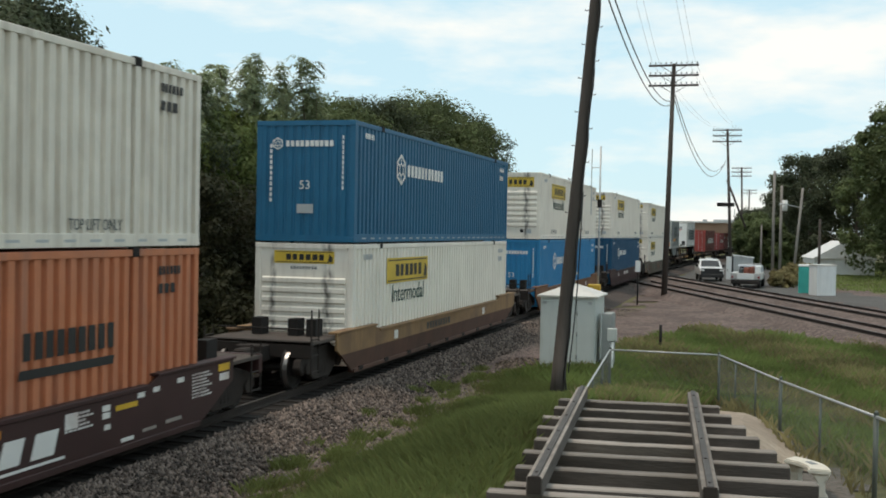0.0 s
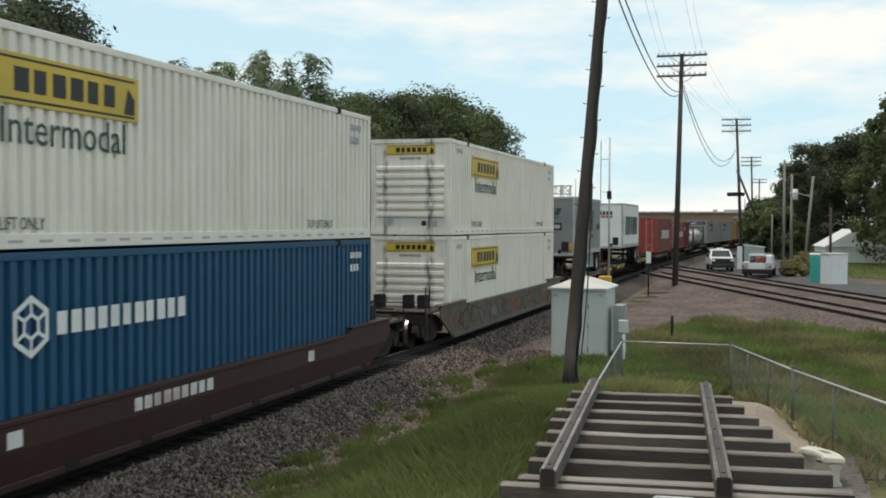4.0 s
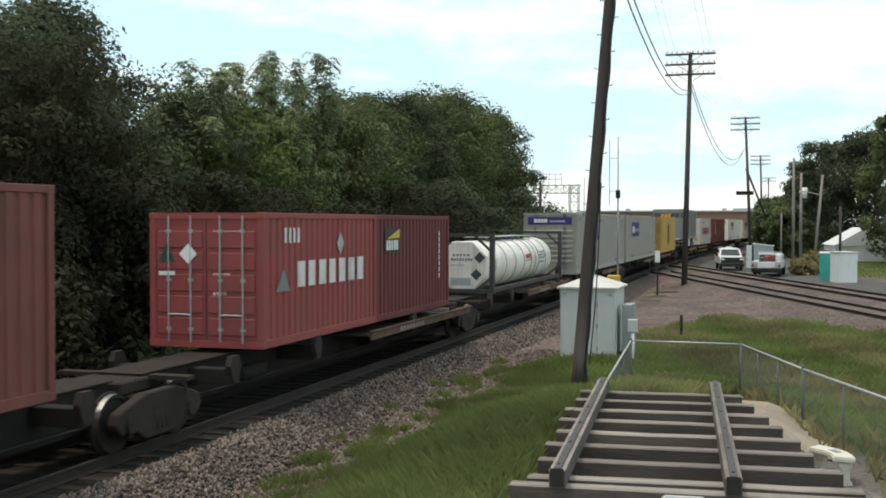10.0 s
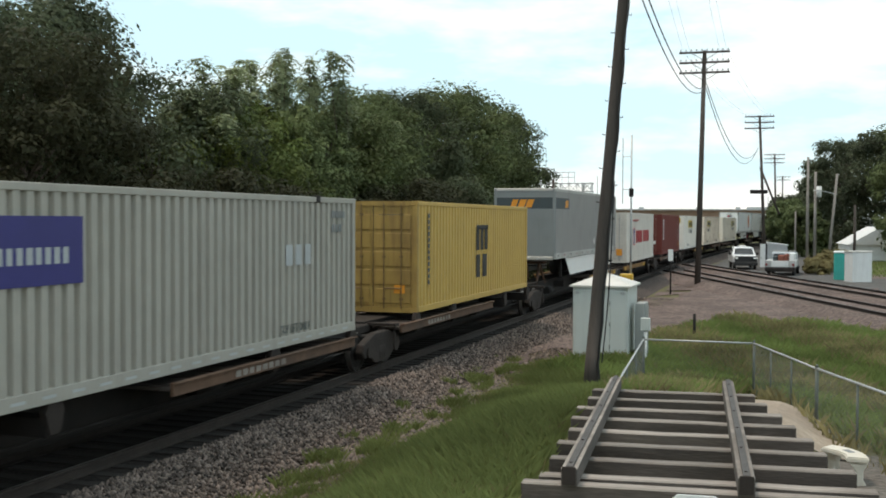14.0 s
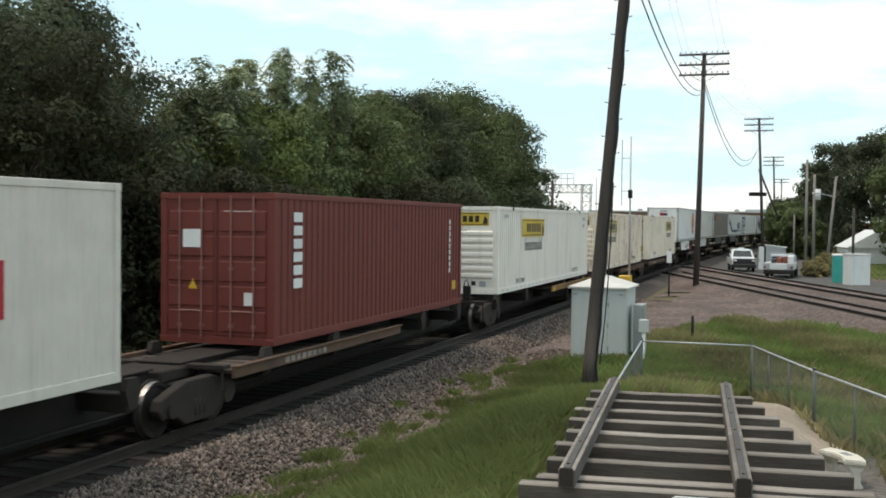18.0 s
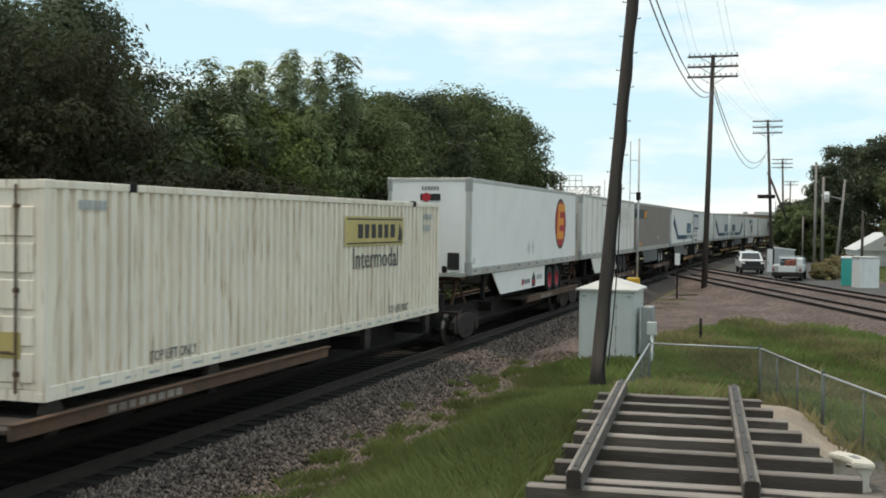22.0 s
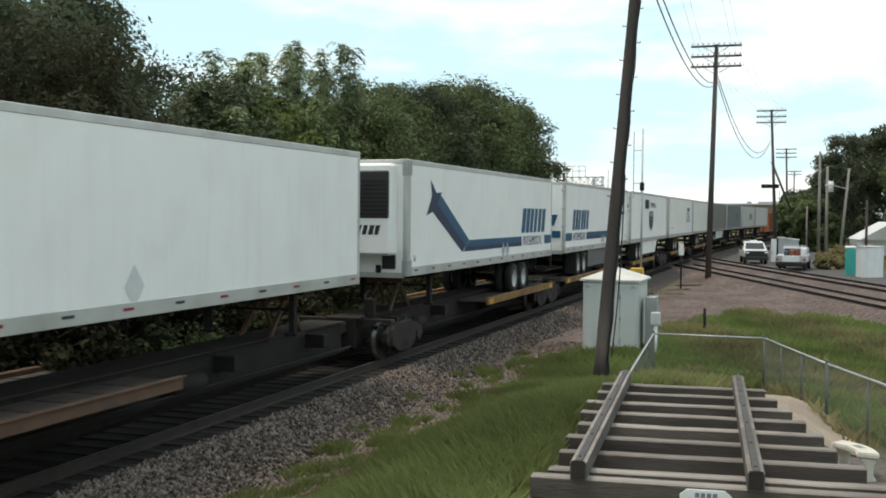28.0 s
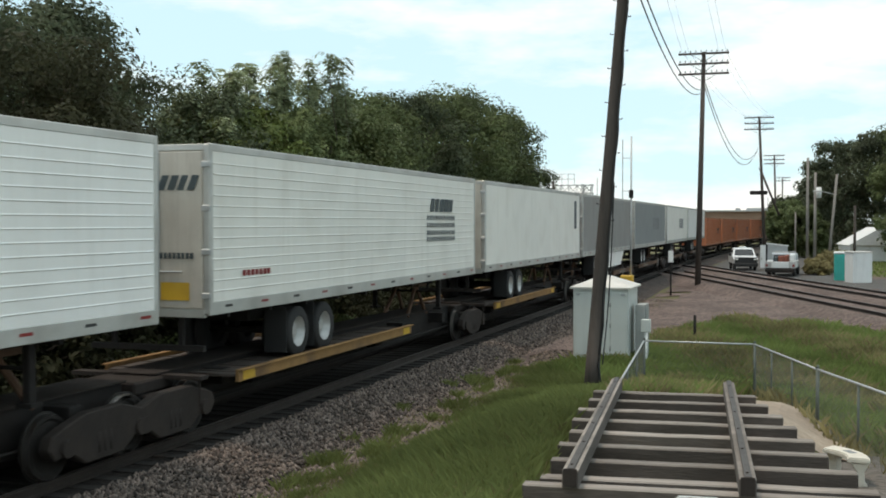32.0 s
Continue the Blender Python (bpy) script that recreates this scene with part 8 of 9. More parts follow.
spine_car(204.61, 223.3, [(-0.2, 7.0)], SPINE + "under a grey container", rail_paint="channel_rust", twin=True)
spine_car(223.3, 241.83, [(-0.5, 6.9)], SPINE + "under a grey container", rail_paint="channel_rust")
spine_car(241.83, 258.38, [(-7.6, 0.9)], SPINE + "under a mustard yellow container", rail_paint="channel_rust")
spine_car(258.38, 278.62, [(0.0, 7.2)], SPINE + "with an orange-brown side channel under a trailer", rail_paint="channel_ochre", loads="trailer", hitch=-6.2)
spine_car(278.62, 295.39, [(-8.0, 0.5)], SPINE + "with an ochre side channel under a pale container", rail_paint="channel_ochre")
spine_car(295.39, 312.01, [(-7.6, 0.8)], SPINE + "with a rusty side channel under a brown container", rail_paint="channel_rust")
spine_car(312.01, 331.41, [(0.5, 9.0)], SPINE + "under a white container", rail_paint="channel_ochre", twin=True)
spine_car(331.41, 350.96, [(-1.2, 8.5)], SPINE + "under a rust-streaked container", rail_paint="channel_rust")
spine_car(350.96, 370.47, [(-8.5, 1.0)], SPINE + "with a rusty side channel under a cream container", rail_paint="channel_rust")
spine_car(370.47, 388.15, [(-0.5, 8.3)], SPINE + "under a white trailer", rail_paint="channel_rust", loads="trailer", twin=True, hitch=-5.4)
spine_car(388.15, 405.19, [(0.0, 7.5)], SPINE + "under a white trailer", rail_paint="channel_rust", loads="trailer", hitch=-5.2)
spine_car(405.19, 422.11, [(-0.9, 7.5)], SPINE + "under a grey trailer", rail_paint="channel_rust", loads="trailer", hitch=-5.2)
spine_car(422.11, 439.21, [(0.6, 8.0)], SPINE + "under a white trailer", rail_paint="channel_ochre", loads="trailer", hitch=-5.2)
spine_car(439.21, 457.87, [(-7.6, 0.5)], SPINE + "with a rusty deck under a white trailer", rail_paint="channel_rust", loads="trailer", hitch=6.2)
spine_car(457.87, 476.51, [(-0.9, 8.0)], SPINE + "with a yellow side channel under a white trailer", rail_paint="channel_ochre", loads="trailer", twin=True, hitch=-5.8)
spine_car(476.51, 494.23, [(-7.6, 0.8)], SPINE + "with a yellow side channel under a white trailer", rail_paint="channel_ochre", loads="trailer", hitch=5.6)
spine_car(494.23, 511.54, [(-7.6, 1.0)], SPINE + "with a yellow side channel under a ribbed trailer", rail_paint="channel_ochre", loads="trailer", twin=True, hitch=5.4)
spine_car(511.54, 528.74, [(-7.0, 2.0)], SPINE + "with a yellow side channel under a ribbed trailer", rail_paint="channel_ochre", loads="trailer", hitch=5.4)
spine_car(528.74, 545.73, [(-7.0, 2.0)], SPINE + "under a white trailer", rail_paint="channel_ochre", loads="trailer", hitch=5.4)
spine_car(545.73, 562.51, [(0.0, 7.0)], SPINE + "under a grey trailer", rail_paint="channel_rust", loads="trailer", hitch=-5.4)
spine_car(562.51, 579.48, [(-7.0, 2.0)], SPINE + "under a pale trailer", rail_paint="channel_rust", loads="trailer", hitch=5.4)
spine_car(579.48, 596.45, [(-7.0, 2.0)], SPINE + "under a white trailer", rail_paint="channel_rust", loads="trailer", hitch=5.4)
spine_car(596.45, 613.21, [(-7.0, 2.0)], SPINE + "under a white trailer", rail_paint="channel_rust", loads="trailer", hitch=5.4)

D = 1.2235   # just outside a narrow container's side
W = 1.2735   # just outside a trailer's side


def short_trailers():
    a = trailer("trailer", "short grey trailer with a dark slanted name and yellow bar", 8.15, "tr_grey", "vents", nose_near=True, skirt="tr_grey", tandem=False, end_mat="tr_grey", axle=3.4, skirt_span=(-2.3, 2.15))
    e = -4.07
    bars(a, -1.35, 1.7, 3.17, 4.25, 3, W, 'side', M["slate"], 0.4, 0.15)
    decal(a, rect(-1.72, 0.15, 2.72, 2.99, 0.15), W, 'side', M["orange"], "yellow_bar")
    bars(a, 0.4, 1.7, 2.77, 2.99, 7, W, 'side', M["slate"], 0.03)
    decal(a, rect(2.62, 3.9, 3.24, 3.54), W, 'side', M["black"], "notice")
    for q, tone in ((-3.02, "pale_grey"), (-2.52, "white")):
        decal(a, [(q - 0.24, 2.62), (q, 2.38), (q + 0.24, 2.62), (q, 2.86)], W, 'side', M[tone], "placard")
    for q in range(6):
        decal(a, rect(-4.04, -3.98, 2.75 + q * 0.26, 2.93 + q * 0.26), 1.2845, 'side', M["black"], "number_bar")
    bars(a, -0.45, 0.55, 3.95, 4.3, 3, e - 0.003, 'end', M["slate"], 0.15, 0.15)
    decal(a, rect(-0.5, 0.0, 3.78, 3.9, 0.05), e - 0.003, 'end', M["orange"], "yellow_bar")
    bars(a, 0.05, 0.5, 3.80, 3.88, 6, e - 0.003, 'end', M["slate"])
    panel = decal(a, rect(-0.7, 0.62, 3.22, 3.58), e - 0.003, 'end', M["black"], "notice_panel")
    bars(panel, -0.02, 0.55, 3.31, 3.49, 6, e - 0.006, 'end', M["white"], 0.02)
    bars(panel, -0.6, -0.15, 3.36, 3.44, 6, e - 0.006, 'end', M["pale_grey"])
    decal(a, [(-0.62, 2.62), (-0.42, 2.42), (-0.22, 2.62), (-0.42, 2.82)], e - 0.003, 'end', M["white"], "placard")
    decal(a, rect(0.9, 1.12, 2.25, 2.6), e - 0.003, 'end', M["orange"], "plate")
    rides(a, 119.45)
    e = -4.145
    b = trailer("trailer", "short white trailer with large dark name bars", 8.30, "tr_white", "vents", nose_near=True, tandem=False, seams=9, end_mat="tr_white")
    bars(b, -2.97, 3.47, 2.82, 4.03, 7, W + 0.009, 'side', M["slate"], 0.0, 0.14)
    bars(b, -0.95, 0.65, 4.12, 4.36, 7, e - 0.003, 'end', M["slate"])
    bars(b, -0.15, 0.6, 3.92, 4.08, 7, e - 0.003, 'end', M["red"], 0.05)
    decal(b, [(-0.75, 2.55), (-0.55, 2.33), (-0.35, 2.55), (-0.55, 2.77)], e - 0.003, 'end', M["mid_grey"], "placard")
    decal(b, [(-0.69, 2.55), (-0.55, 2.40), (-0.41, 2.55), (-0.55, 2.70)], e - 0.006, 'end', M["tr_white"], "placard_face")
    for k in range(6):
        decal(b, rect(-4.0, -3.85, 2.9 + k * 0.2, 3.05 + k * 0.2), W + 0.012, 'side', M["black"], "number_bar")
    rides(b, 137.35)


short_trailers()


def overseas():
    h = 2.9
    g = container("container", "rusty red-brown 40-foot container with white name bars and green mark", 12.19, h, "red_box", "doors", "red_door")
    bars(g, -2.4, 4.15, 1.12, 1.83, 7, D, 'side', M["worn_white"], 0.0, 0.3)
    decal(g, [(-3.75, 1.08), (-2.72, 1.08), (-2.95, 1.55), (-3.1, 1.98), (-3.3, 1.5)], D, 'side', M["emerald"], "green_mark")
    decal(g, [(-0.95, h - 0.95), (-0.6, h - 0.95), (-0.78, h - 0.55)], -6.11, 'end', M["emerald"], "green_mark")
    box_marks(g, 12.19, h, 1.22)
    rides(g, 161.57, 1.15)
    k = container("container", "faded red 20-foot container with patchy white name bars", 6.06, 2.59, "red_faded", "doors", "red_faded")
    bars(k, -1.5, 2.3, 1.1, 1.62, 7, D, 'side', M["worn_white"], 0.0, 0.3)
    bars(k, -2.1, -1.3, 2.0, 2.3, 4, D, 'side', M["worn_white"], 0, 0.4)
    decal(k, [(-2.5, 1.05), (-1.85, 1.05), (-2.15, 1.5)], D, 'side', M["mid_grey"], "faded_mark")
    decal(k, [(0.55, 1.95), (0.75, 1.7), (0.95, 1.95), (0.75, 2.2)], D + 0.003, 'side', M["pale_grey"], "placard")
    decal(k, [(-0.55, 1.8), (-0.36, 1.6), (-0.17, 1.8), (-0.36, 2.0)], -3.06, 'end', M["white"], "placard")
    decal(k, [(-1.0, 1.65), (-0.65, 1.65), (-0.83, 2.0)], -3.055, 'end', M["dark_green"], "green_mark")
    decal(k, rect(-1.0, -0.65, 1.38, 1.46), -3.055, 'end', M["white"], "notice")
    box_marks(k, 6.06, 2.59, 1.22)
    rides(k, 176.92, 1.15)
    i = container("container", "dark maroon 20-foot container with a small black and yellow badge", 6.06, 2.59, "maroon_box", "upright")
    badge = decal(i, rect(-2.42, -1.3, 1.67, 2.27), D, 'side', M["black"], "badge")
    decal(badge, [(-2.25, 2.0), (-1.34, 2.24), (-1.34, 2.02)], D + 0.003, 'side', M["plate_yellow"], "badge_stripe")
    bars(badge, -2.3, -1.4, 1.72, 1.96, 5, D + 0.003, 'side', M["white"])
    for q in range(8):
        decal(i, rect(2.0, 2.1, 0.85 + q * 0.17, 0.97 + q * 0.17), D, 'side', M["white"], "number_bar")
    rides(i, 182.93, 1.15)
    tank_container(197.18)
    for s in (214.52, 231.6):
        f = container("container", "grey 53-foot container with a dark purple name panel", 16.15, 2.9, "grey_box", "ribs", "grey_end", posts=True, pitch=0.27)
        p = decal(f, rect(-5.3, -1.7, 1.56, 2.47), 1.271, 'side', M["purple"], "name_panel")
        bars(p, -5.1, -3.95, 1.78, 2.2, 4, 1.274, 'side', M["white"], 0, 0.12)
        bars(p, -3.8, -1.95, 1.84, 2.06, 10, 1.274, 'side', M["pale_grey"], 0, 0.3)
        p = decal(f, rect(-1.05, 1.05, 2.36, 2.70), -8.079, 'end', M["purple"], "name_panel")
        bars(p, -0.75, -0.1, 2.44, 2.62, 4, -8.082, 'end', M["white"], 0, 0.12)
        bars(p, 0.0, 0.75, 2.45, 2.55, 8, -8.082, 'end', M["pale_grey"])
        small_marks(f, 16.15, 2.9, 1.271, "mid_grey")
        bars(f, 4.6, 5.9, 1.55, 1.95, 3, 1.271, 'side', M["pale_grey"], 0, 0.3)
        rides(f, s, 1.12)
    m = container("container", "mustard yellow 40-foot container with a dark mark", 12.19, h, "mustard", "doors", "mustard_end")
    bars(m, -0.55, 0.85, 1.5, 2.16, 3, D, 'side', M["black"], 0, 0.25)
    decal(m, rect(-0.55, 0.8, 2.13, 2.27), D, 'side', M["black"], "mark_bar")
    bars(m, -0.55, 0.85, 0.66, 1.36, 2, D, 'side', M["black"], 0, 0.3)
    for q in range(12):
        decal(m, rect(-5.2, -5.05, 0.7 + q * 0.16, 0.82 + q * 0.16), D, 'side', M["slate"], "number_bar")
    bars(m, -0.95, -0.6, 2.05, 2.25, 3, -6.11, 'end', M["black"], 0, 0.25)
    bars(m, -0.95, -0.6, 1.88, 2.0, 2, -6.11, 'end', M["black"], 0, 0.25)
    decal(m, rect(0.6, 0.9, 0.5, 0.72), -6.11, 'end', M["orange"], "notice")
    box_marks(m, 12.19, h, 1.22, "slate")
    rides(m, 250.06, 1.15)
    y = container("container", "pale grey 40-foot container with red name bars and emblem", 12.19, h, "ym_grey", "doors", "ym_grey", depth=0.012)
    e = decal(y, rect(-3.60, -2.75, 0.98, 1.99), D, 'side', M["red"], "emblem")
    decal(e, rect(-3.49, -2.86, 1.04, 1.93), D + 0.003, 'side', M["white"], "emblem_field")
    decal(e, [(-3.47, 1.91), (-2.88, 1.91), (-3.06, 1.5), (-3.0, 1.06), (-3.35, 1.06), (-3.29, 1.5)], D + 0.006, 'side', M["navy"], "emblem_mark")
    bars(y, -2.3, 0.5, 1.09, 1.85, 4, D, 'side', M["red"], 0, 0.18)
    bars(y, 0.95, 3.74, 1.12, 1.86, 4, D, 'side', M["red"], 0, 0.18)
    bars(y, -3.6, -1.2, 2.4, 2.52, 15, D, 'side', M["red"], 0, 0.25)
    decal(y, rect(0.62, 0.96, 0.42, 0.8), -6.135, 'end', M["orange"], "notice")
    for x0 in (-0.85, 0.15):
        decal(y, [(x0, 2.15), (x0 + 0.3, 2.15), (x0 + 0.15, 2.42)], -6.112, 'end', M["yellow"], "warning_triangle")
        bars(y, x0, x0 + 0.45, 1.72, 1.8, 5, -6.11, 'end', M["mid_grey"])
    box_marks(y, 12.19, h, 1.22, "mid_grey")
    emb = decal(y, rect(-0.98, -0.62, 2.18, 2.58), -6.11, 'end', M["red"], "emblem")
    decal(emb, rect(-0.86, -0.74, 2.22, 2.54), -6.113, 'end', M["navy"], "emblem_mark")
    for x0, z0, tone in ((-0.95, 1.38, "mid_grey"), (-0.5, 1.38, "red"), (0.3, 1.4, "white")):
        decal(y, rect(x0, x0 + 0.24, z0, z0 + 0.26), -6.112, 'end', M[tone], "notice")
    rides(y, 286.81, 1.15)
    t = container("container", "brown 40-foot container with a column of white letters' bars", 12.19, h, "brown_box", "doors", "brown_box")
    for q in range(6):
        decal(t, rect(-5.25, -4.85, 1.05 + q * 0.26, 1.24 + q * 0.26), D, 'side', M["white"], "letter_bar")
    for q in range(9):
        decal(t, rect(4.9, 5.02, 0.95 + q * 0.17, 1.08 + q * 0.17), D, 'side', M["white"], "number_bar")
    decal(t, rect(-0.72, -0.3, 1.85, 2.2), -6.11, 'end', M["white"], "placard")
    decal(t, [(-0.6, 1.05), (-0.4, 1.05), (-0.5, 1.25)], -6.11, 'end', M["yellow"], "warning_triangle")
    decal(t, rect(0.6, 0.8, 0.75, 1.0), -6.11, 'end', M["white"], "notice")
    decal(t, rect(5.2, 5.55, 0.45, 0.7), D, 'side', M["yellow"], "notice")
    box_marks(t, 12.19, h, 1.22)
    rides(t, 303.95, 1.15)
    rides(intermodal_box("jb_clean", "clean bright white 53-foot container on a spine car", ink="slate", name_at=-3.0, wide=True), 322.17, 1.15)
    rides(intermodal_box("jb_rusty", "cream 53-foot container streaked with rust", "plate_faded", ink="slate", name_at=-3.45, wide=True), 340.84, 1.15)
    c = intermodal_box("jb_cream", "cream 53-foot container with a weathered faded plate", "plate_faded", ink="slate", end="doors", name_at=3.5)
    decal(c, rect(-0.9, -0.1, 2.1, 2.5), -8.078, 'end', M["plate_faded"], "name_plate")
    decal(c, rect(0.2, 0.9, 0.55, 0.9), -8.078, 'end', M["plate_faded"], "notice")
    rides(c, 361.02, 1.15)


overseas()


def long_trailers():
    L = 16.15
    n = trailer("trailer", "tall grey trailer with a dark band and yellow slanted name", 15.5, "tr_alu", "plain", nose_near=True, skirt="tr_white", end_mat="tr_grey", axle=3.6, skirt_span=(-5.2, 1.8))
    decal(n, rect(-7.7, -4.9, 4.05, 4.5), W, 'side', M["slate"], "band")
    b = decal(n, rect(-1.2, 1.2, 4.05, 4.5), -7.742, 'end', M["slate"], "band")
    bars(b, -0.6, 0.35, 4.1, 4.42, 3, -7.745, 'end', M["orange"], 0.12, 0.12)
    bars(n, -5.75, -5.1, 4.1, 4.42, 3, W + 0.003, 'side', M["orange"], 0.1, 0.12)
    decal(n, [(1.0, 2.6), (1.2, 2.4), (1.4, 2.6), (1.2, 2.8)], W, 'side', M["white"], "placard")
    rides(n, 268.51)
    t = trailer("trailer", "white trailer with a red and black oval badge and white skirts", L - 0.45, "tr_white", "vents", nose_near=True, skirt="tr_white", rims=2, axle=3.9, skirt_span=(-5.0, 2.36))
    ring = [(math.cos(a), math.sin(a)) for a in (2 * math.pi * k / 36 for k in range(36))]
    for q, mat, e in ((1.0, "black", 0), (0.9, "red", 0.003)):
        decal(t, [(4.76 + x * 0.99 * q, 3.57 + z * 1.0 * q) for x, z in ring], W + e, 'side', M[mat], "oval_badge")
    for x0, x1, z0, z1 in ((4.08, 4.48, 2.95, 4.36), (4.60, 5.50, 4.04, 4.36), (4.56, 5.30, 3.50, 3.80), (4.48, 5.28, 2.95, 3.27)):
        decal(t, rect(x0, x1, z0, z1, 0.16 * (z1 - z0)), W + 0.006, 'side', M["orange"], "badge_stroke")
    bars(t, -0.2, 0.35, 4.5, 4.62, 6, -7.856, 'end', M["mid_grey"])
    b = decal(t, rect(-0.25, 0.38, 4.2, 4.4), -7.856, 'end', M["black"], "badge")
    decal(b, [(-0.2 + 0.14 * (x + 1), 4.3 + 0.13 * z) for x, z in ring], -7.859, 'end', M["red"], "badge_dot")
    lettering(t, "53", 0.22, (W, -7.3, 2.42), 'side', M["mid_grey"])
    bars(t, -0.95, 0.05, 1.42, 1.58, 7, 1.203, 'side', M["mid_grey"], name="skirt_lettering")
    decal(t, [(0.31, 1.28), (0.85, 1.28), (0.85, 1.6), (0.58, 1.82), (0.31, 1.6)], 1.203, 'side', M["black"], "house_mark")
    bars(t, 1.05, 2.0, 1.5, 1.68, 7, 1.203, 'side', M["pale_grey"], name="skirt_lettering")
    decal(t, [(-1.2 + 0.13 * (x + 1), 1.5 + 0.13 * z) for x, z in ring], 1.203, 'side', M["red"], "round_mark")
    decal(t, rect(0.36, 0.80, 1.40, 1.52), 1.206, 'side', M["red"], "house_band")
    for q in (-0.5, 0.12):
        decal(t, [(q - 0.22, 2.7), (q, 2.42), (q + 0.22, 2.7), (q, 2.98)], W, 'side', M["faint_grey"], "placard")
    rides(t, 379.71)
    u = trailer("trailer", "white trailer with upright seams and a faded ghost of old lettering", L - 0.45, "tr_cream", "vents", nose_near=True, skirt="tr_cream", seams=12, end_mat="tr_end", rims=1, axle=4.28, skirt_span=(-4.9, 2.03))
    bars(u, 2.5, 6.6, 3.8, 4.45, 6, W + 0.009, 'side', M["ghost"], 0, 0.15, "ghost_lettering")
    bars(u, 2.3, 6.5, 3.45, 3.6, 14, W + 0.009, 'side', M["ghost"], 0, 0.2, "ghost_lettering")
    for q in range(8):
        decal(u, rect(1.0, 1.1, 2.9 + q * 0.14, 3.0 + q * 0.14), -7.86, 'end', M["mid_grey"], "number_bar")
    rides(u, 396.57)
    v = trailer("trailer", "dull brownish trailer with a dark band and yellow slanted name", L - 0.45, "tr_brown", "vents", nose_near=True, skirt="skirt_grey", end_mat="tr_brown", axle=3.3, skirt_span=(-5.4, 1.67))
    decal(v, rect(-7.8, -4.3, 3.94, 4.48), W, 'side', M["slate"], "band")
    bars(v, -5.47, -4.4, 3.98, 4.42, 3, W + 0.003, 'side', M["orange"], 0.1, 0.12)
    decal(v, rect(-1.2, 1.2, 3.98, 4.52), -7.856, 'end', M["slate"], "band")
    decal(v, [(1.2, 2.75), (1.35, 2.55), (1.5, 2.75), (1.35, 2.95)], W, 'side', M["white"], "placard")
    bars(v, -7.4, -6.2, 2.35, 2.5, 6, W, 'side', M["orange"], 0, 0.2, "number_marking")
    rides(v, 413.96)

    def swoosh(root, flip):
        """A deep blue stripe that rises in a slanting arm to a pointed head."""
        f = -1 if flip else 1
        def pts(p):
            return [(f * a, b) for a, b in p]
        end = 3.35 if not flip else 3.4
        for z0, z1, mat in ((2.48, 2.60, "stripe_navy"), (2.60, 2.80, "stripe_blue")):
            decal(root, pts([(-3.35 + (z0 - 2.48) * 2, z0), (end, z0), (end, z1), (-3.35 + (z1 - 2.48) * 2, z1)]), W, 'side', M[mat], "stripe")
        decal(root, pts([(-3.45, 2.48), (-3.10, 2.62), (-5.75, 3.86), (-6.1, 3.62)]), W + 0.0005, 'side', M["stripe_navy"], "stripe_arm")
        decal(root, pts([(-3.10, 2.62), (-2.77, 2.80), (-5.45, 4.08), (-5.75, 3.86)]), W + 0.0005, 'side', M["stripe_blue"], "stripe_arm")
        decal(root, pts([(-5.3, 4.12), (-5.75, 4.1), (-6.2, 4.42), (-6.12, 3.98), (-6.55, 3.5), (-6.05, 3.6), (-5.75, 3.75)]), W + 0.003, 'side', M["stripe_navy"], "stripe_head")
    for s, flip, nose, body in ((430.47, False, True, "tr_white"), (467.29, False, True, "tr_white"), (485.62, True, False, "tr_white")):
        w = trailer("trailer", "white refrigerated trailer with a blue stripe and large blue name bars" if nose else "white trailer with a blue stripe, doors towards the viewer",
                    L - 0.25, body, "vents" if nose else "doors", nose_near=nose, reefer=nose, skirt="skirt_grey" if s != 467.29 else None, axle=3.35 if nose else -4.15)
        swoosh(w, flip)
        a = 3.3 if not flip else -6.5
        bars(w, a, a + 3.5, 2.92, 3.76, 6, W, 'side', M["stripe_blue"], 0.25, 0.14)
        lettering(w, "INTERMODAL", 0.46, (W + 0.003, a + (1.65 if not flip else 1.5), 2.62), 'side', M["stripe_navy"], 0.95 if not flip else 0.9)
        if not flip:
            decal(w, rect(6.75, 7.85, 2.48, 2.80), W, 'side', M["stripe_blue"], "stripe")
        for q in (0.0, 0.5):
            p = 0.75 if not flip else 0.15
            decal(w, [(p + q, 2.40), (p + 0.22 + q, 2.14), (p + 0.44 + q, 2.40), (p + 0.22 + q, 2.66)], W + 0.006, 'side', M["pale_grey"], "placard")
        lettering(w, "53", 0.2, (W, 7.4 if flip else -7.4, 2.42), 'side', M["black"])
        if flip:
            decal(w, rect(-7.85, -6.55, 2.48, 2.80), W, 'side', M["stripe_blue"], "stripe")
            bars(w, -0.9, 0.9, 3.1, 3.55, 5, -7.99, 'end', M["stripe_blue"], 0.15, 0.16)
            decal(w, rect(-1.1, 1.1, 2.62, 2.9), -7.99, 'end', M["stripe_blue"], "stripe")
            for q in (-0.35, 0.35):
                decal(w, [(q - 0.3, 2.5), (q, 2.2), (q + 0.3, 2.5), (q, 2.8)], -7.993, 'end', M["pale_grey"], "placard")
        rides(w, s)
    x = trailer("trailer", "white trailer with a dark blue name panel and small lettering", L, "tr_white", "doors", nose_near=False, axle=-5.28)
    p = decal(x, rect(-8.0, -4.3, 3.2, 4.54), W, 'side', M["navy"], "name_panel")
    bars(p, -7.7, -4.55, 3.4, 4.34, 5, W + 0.003, 'side', M["white"], 0, 0.18)
    lettering(x, "SHIPPING SUPPLY SPECIALISTS", 0.20, (W, -6.24, 3.0), 'side', M["slate"], 0.92)
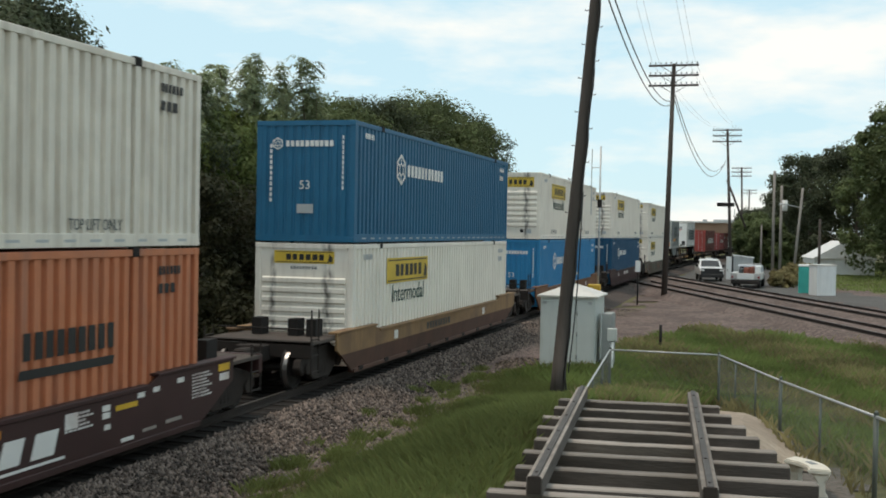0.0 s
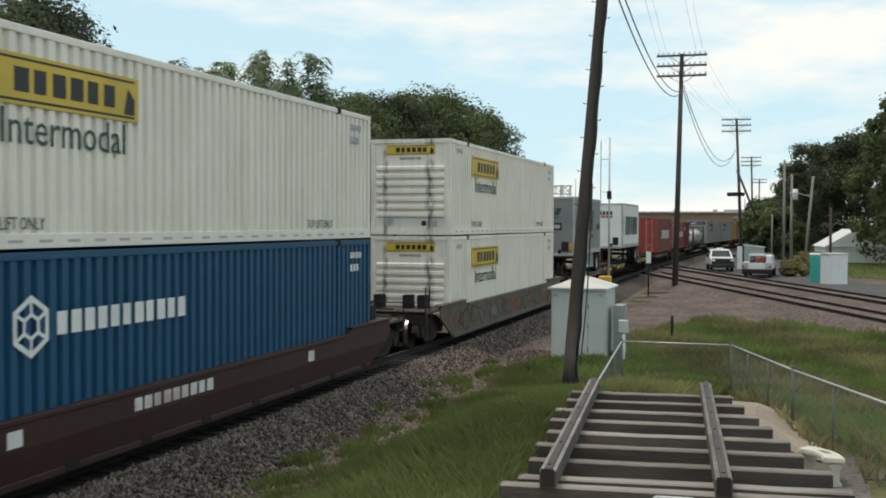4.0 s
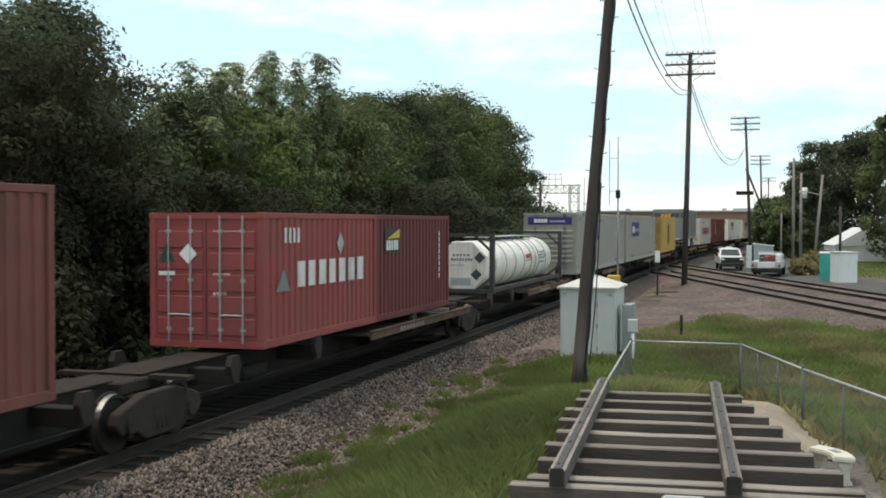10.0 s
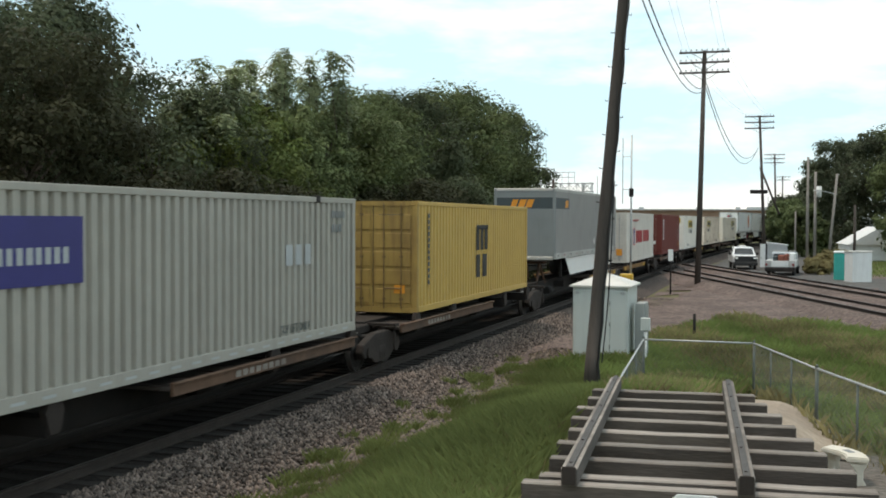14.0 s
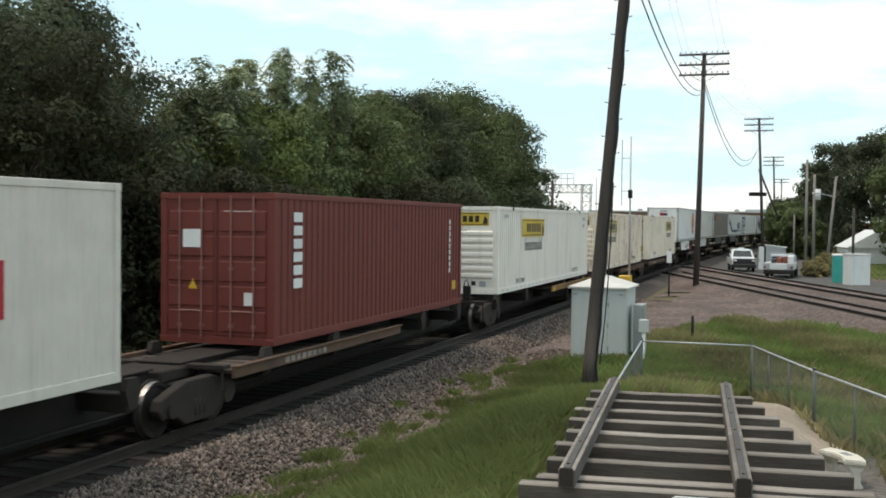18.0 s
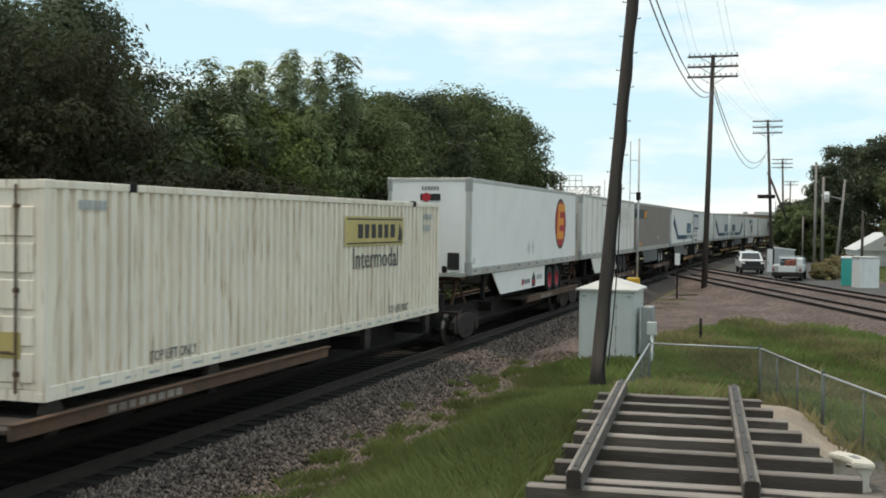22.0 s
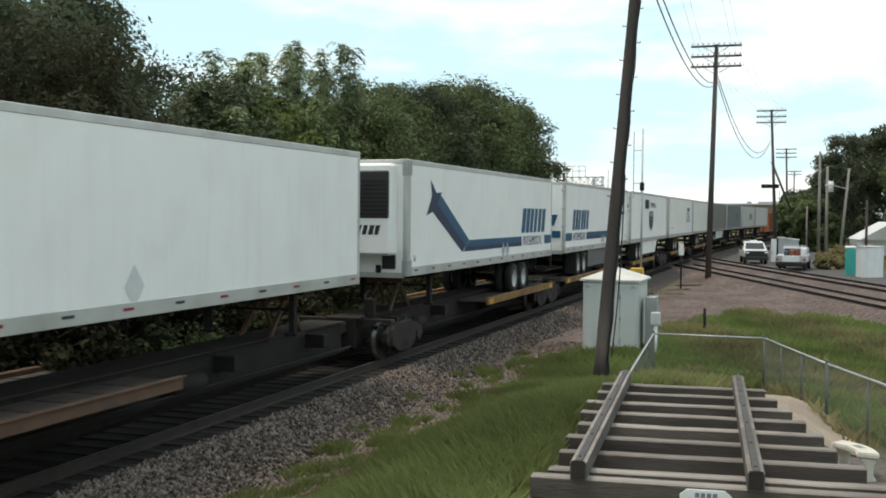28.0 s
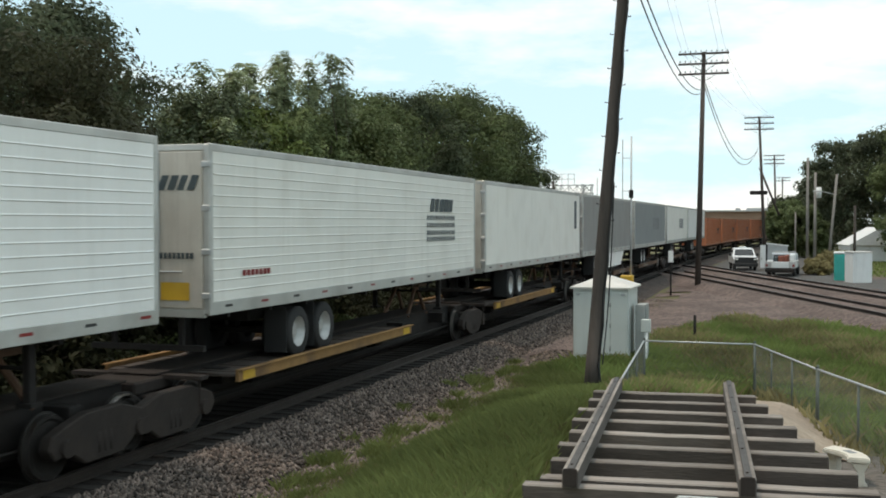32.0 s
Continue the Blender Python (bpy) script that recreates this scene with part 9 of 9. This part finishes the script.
    bars(x, -7.6, -4.9, 2.70, 2.78, 26, W, 'side', M["mid_grey"])
    bars(x, -7.3, -5.2, 2.57, 2.65, 20, W, 'side', M["mid_grey"])
    bars(x, -7.2, -5.3, 2.22, 2.40, 13, W, 'side', M["slate"], name="number_marking")
    decal(x, [(-0.65, 2.45), (-0.4, 2.12), (-0.15, 2.45), (-0.4, 2.78)], W, 'side', M["faint_grey"], "placard")
    rides(x, 448.25)
    a = trailer("trailer", "white fluted trailer with a black shield emblem and dark name", L - 0.3, "tr_white", "doors", nose_near=False, flutes=True, skirt="tr_white", end_mat="tr_cream", axle=-4.5, skirt_span=(-2.9, 3.6))
    bars(a, -2.52, -0.75, 3.96, 4.5, 5, W + 0.013, 'side', M["black"], 0, 0.12)
    lettering(a, "INTERMODAL", 0.42, (W + 0.013, 1.0, 4.17), 'side', M["slate"], 0.95)
    decal(a, [(-0.8, 3.72), (0.16, 3.84), (1.12, 3.72), (1.02, 3.05), (0.62, 2.78), (0.16, 2.6), (-0.3, 2.78), (-0.7, 3.05)], W + 0.013, 'side', M["black"], "shield")
    for z in (3.0, 3.25, 3.5):
        decal(a, rect(-0.04, 0.5, z, z + 0.06, 0.05), W + 0.016, 'side', M["pale_grey"], "shield_stroke")
    decal(a, [(-0.65, 3.62), (0.16, 3.72), (0.96, 3.62), (0.94, 3.54), (0.16, 3.64), (-0.63, 3.54)], W + 0.016, 'side', M["pale_grey"], "shield_stroke")
    bars(a, 0.4, 1.15, 3.95, 4.15, 6, -7.95, 'end', M["slate"])
    rides(a, 502.84)
    b = trailer("trailer", "white fluted trailer with a small dark emblem", L - 0.3, "tr_cream", "doors", nose_near=False, flutes=True, end_mat="tr_end", axle=-3.7)
    bars(b, 3.6, 5.6, 3.85, 4.2, 5, W + 0.013, 'side', M["slate"], 0.12, 0.1)
    for z in (3.75, 3.55, 3.35, 3.18):
        bars(b, 3.35, 5.85, z - 0.12, z, 13, W + 0.013, 'side', M["mid_grey"])
    bars(b, -6.8, -5.7, 2.62, 2.72, 7, W + 0.013, 'side', M["red_lens"])
    bars(b, 0.1, 1.05, 4.1, 4.35, 5, -7.95, 'end', M["slate"], 0.1)
    bars(b, 0.25, 1.0, 2.95, 3.05, 9, -7.95, 'end', M["slate"], name="number_marking")
    decal(b, rect(0.35, 0.9, 2.25, 2.55), -7.95, 'end', M["yellow"], "notice")
    rides(b, 520.24)
    for s, body, em, label, sk in ((537.14, "tr_cream", "tr_end", "plain cream-white trailer with a dark edge mark", None), (553.63, "tr_alu", "tr_alu", "dull bare metal trailer", "tr_white"), (570.41, "tr_grey", "tr_end", "pale grey trailer in the train", None),
                                 (587.47, "tr_cream", "tr_cream", "white trailer in the train", None), (604.24, "tr_white", "tr_grey", "white trailer near the stacks", None)):
        c = trailer("trailer", label, L - 0.45, body, "doors", nose_near=False, end_mat=em, skirt=sk)
        if s == 537.14:
            decal(c, rect(6.6, 7.1, 3.3, 4.5), W, 'side', M["slate"], "mark")
        if s in (570.41, 587.47):
            bars(c, 1.0, 4.5, 3.1, 3.9, 5, W, 'side', M["mid_grey"])
        rides(c, s)


long_trailers()
for s in (622.09, 639.84, 657.59, 675.34, 693.1, 710.87):
    spine_car(s - 9.0, s + 9.0, [(-7.0, 2.0)], SPINE + "under an orange container", rail_paint="channel_rust")
    rides(orange_box("orange ribbed 53-foot container on a spine car"), s, 1.15)


# ---- the ties of the tracks, last ----
ties_along(main_track, on_line, 9.0, 90.0, 0.53)
far_ties(main_track, on_line, 90.0, 240.0, 0.53)
for k, line in enumerate(CROSS):
    far_ties([o for o in scene.objects if o.name.startswith("railway_track")][k + 1], line, -40, 48.5 if k == 0 else 62.0, 0.56, material="tie_grey")


def motions():
    """The train comes on along the line; its wheelsets roll."""
    for ob, s, z in KEYED:
        rows = []
        for t in range(0, 33):
            x, y, a = on_line(s - gone(t))
            rows.append((t, pose(x, y, z, 0, 0, -math.degrees(a))))
        walk(ob, rows)
    for sgn in (-1, 1):
        mine = [w for w, k in WHEELSETS if k == sgn]
        first = mine[0]
        walk(first, [(f / FPS, pose(0, sgn * 0.89, 0.46, math.degrees(gone(f / FPS) / 0.46))) for f in range(0, 32 * FPS + 1)])
        action, slot = first.animation_data.action, first.animation_data.action_slot
        for w in mine[1:]:
            w.rotation_mode = "QUATERNION"
            keys = w.animation_data_create()
            keys.action = action
            keys.action_slot = slot


motions()
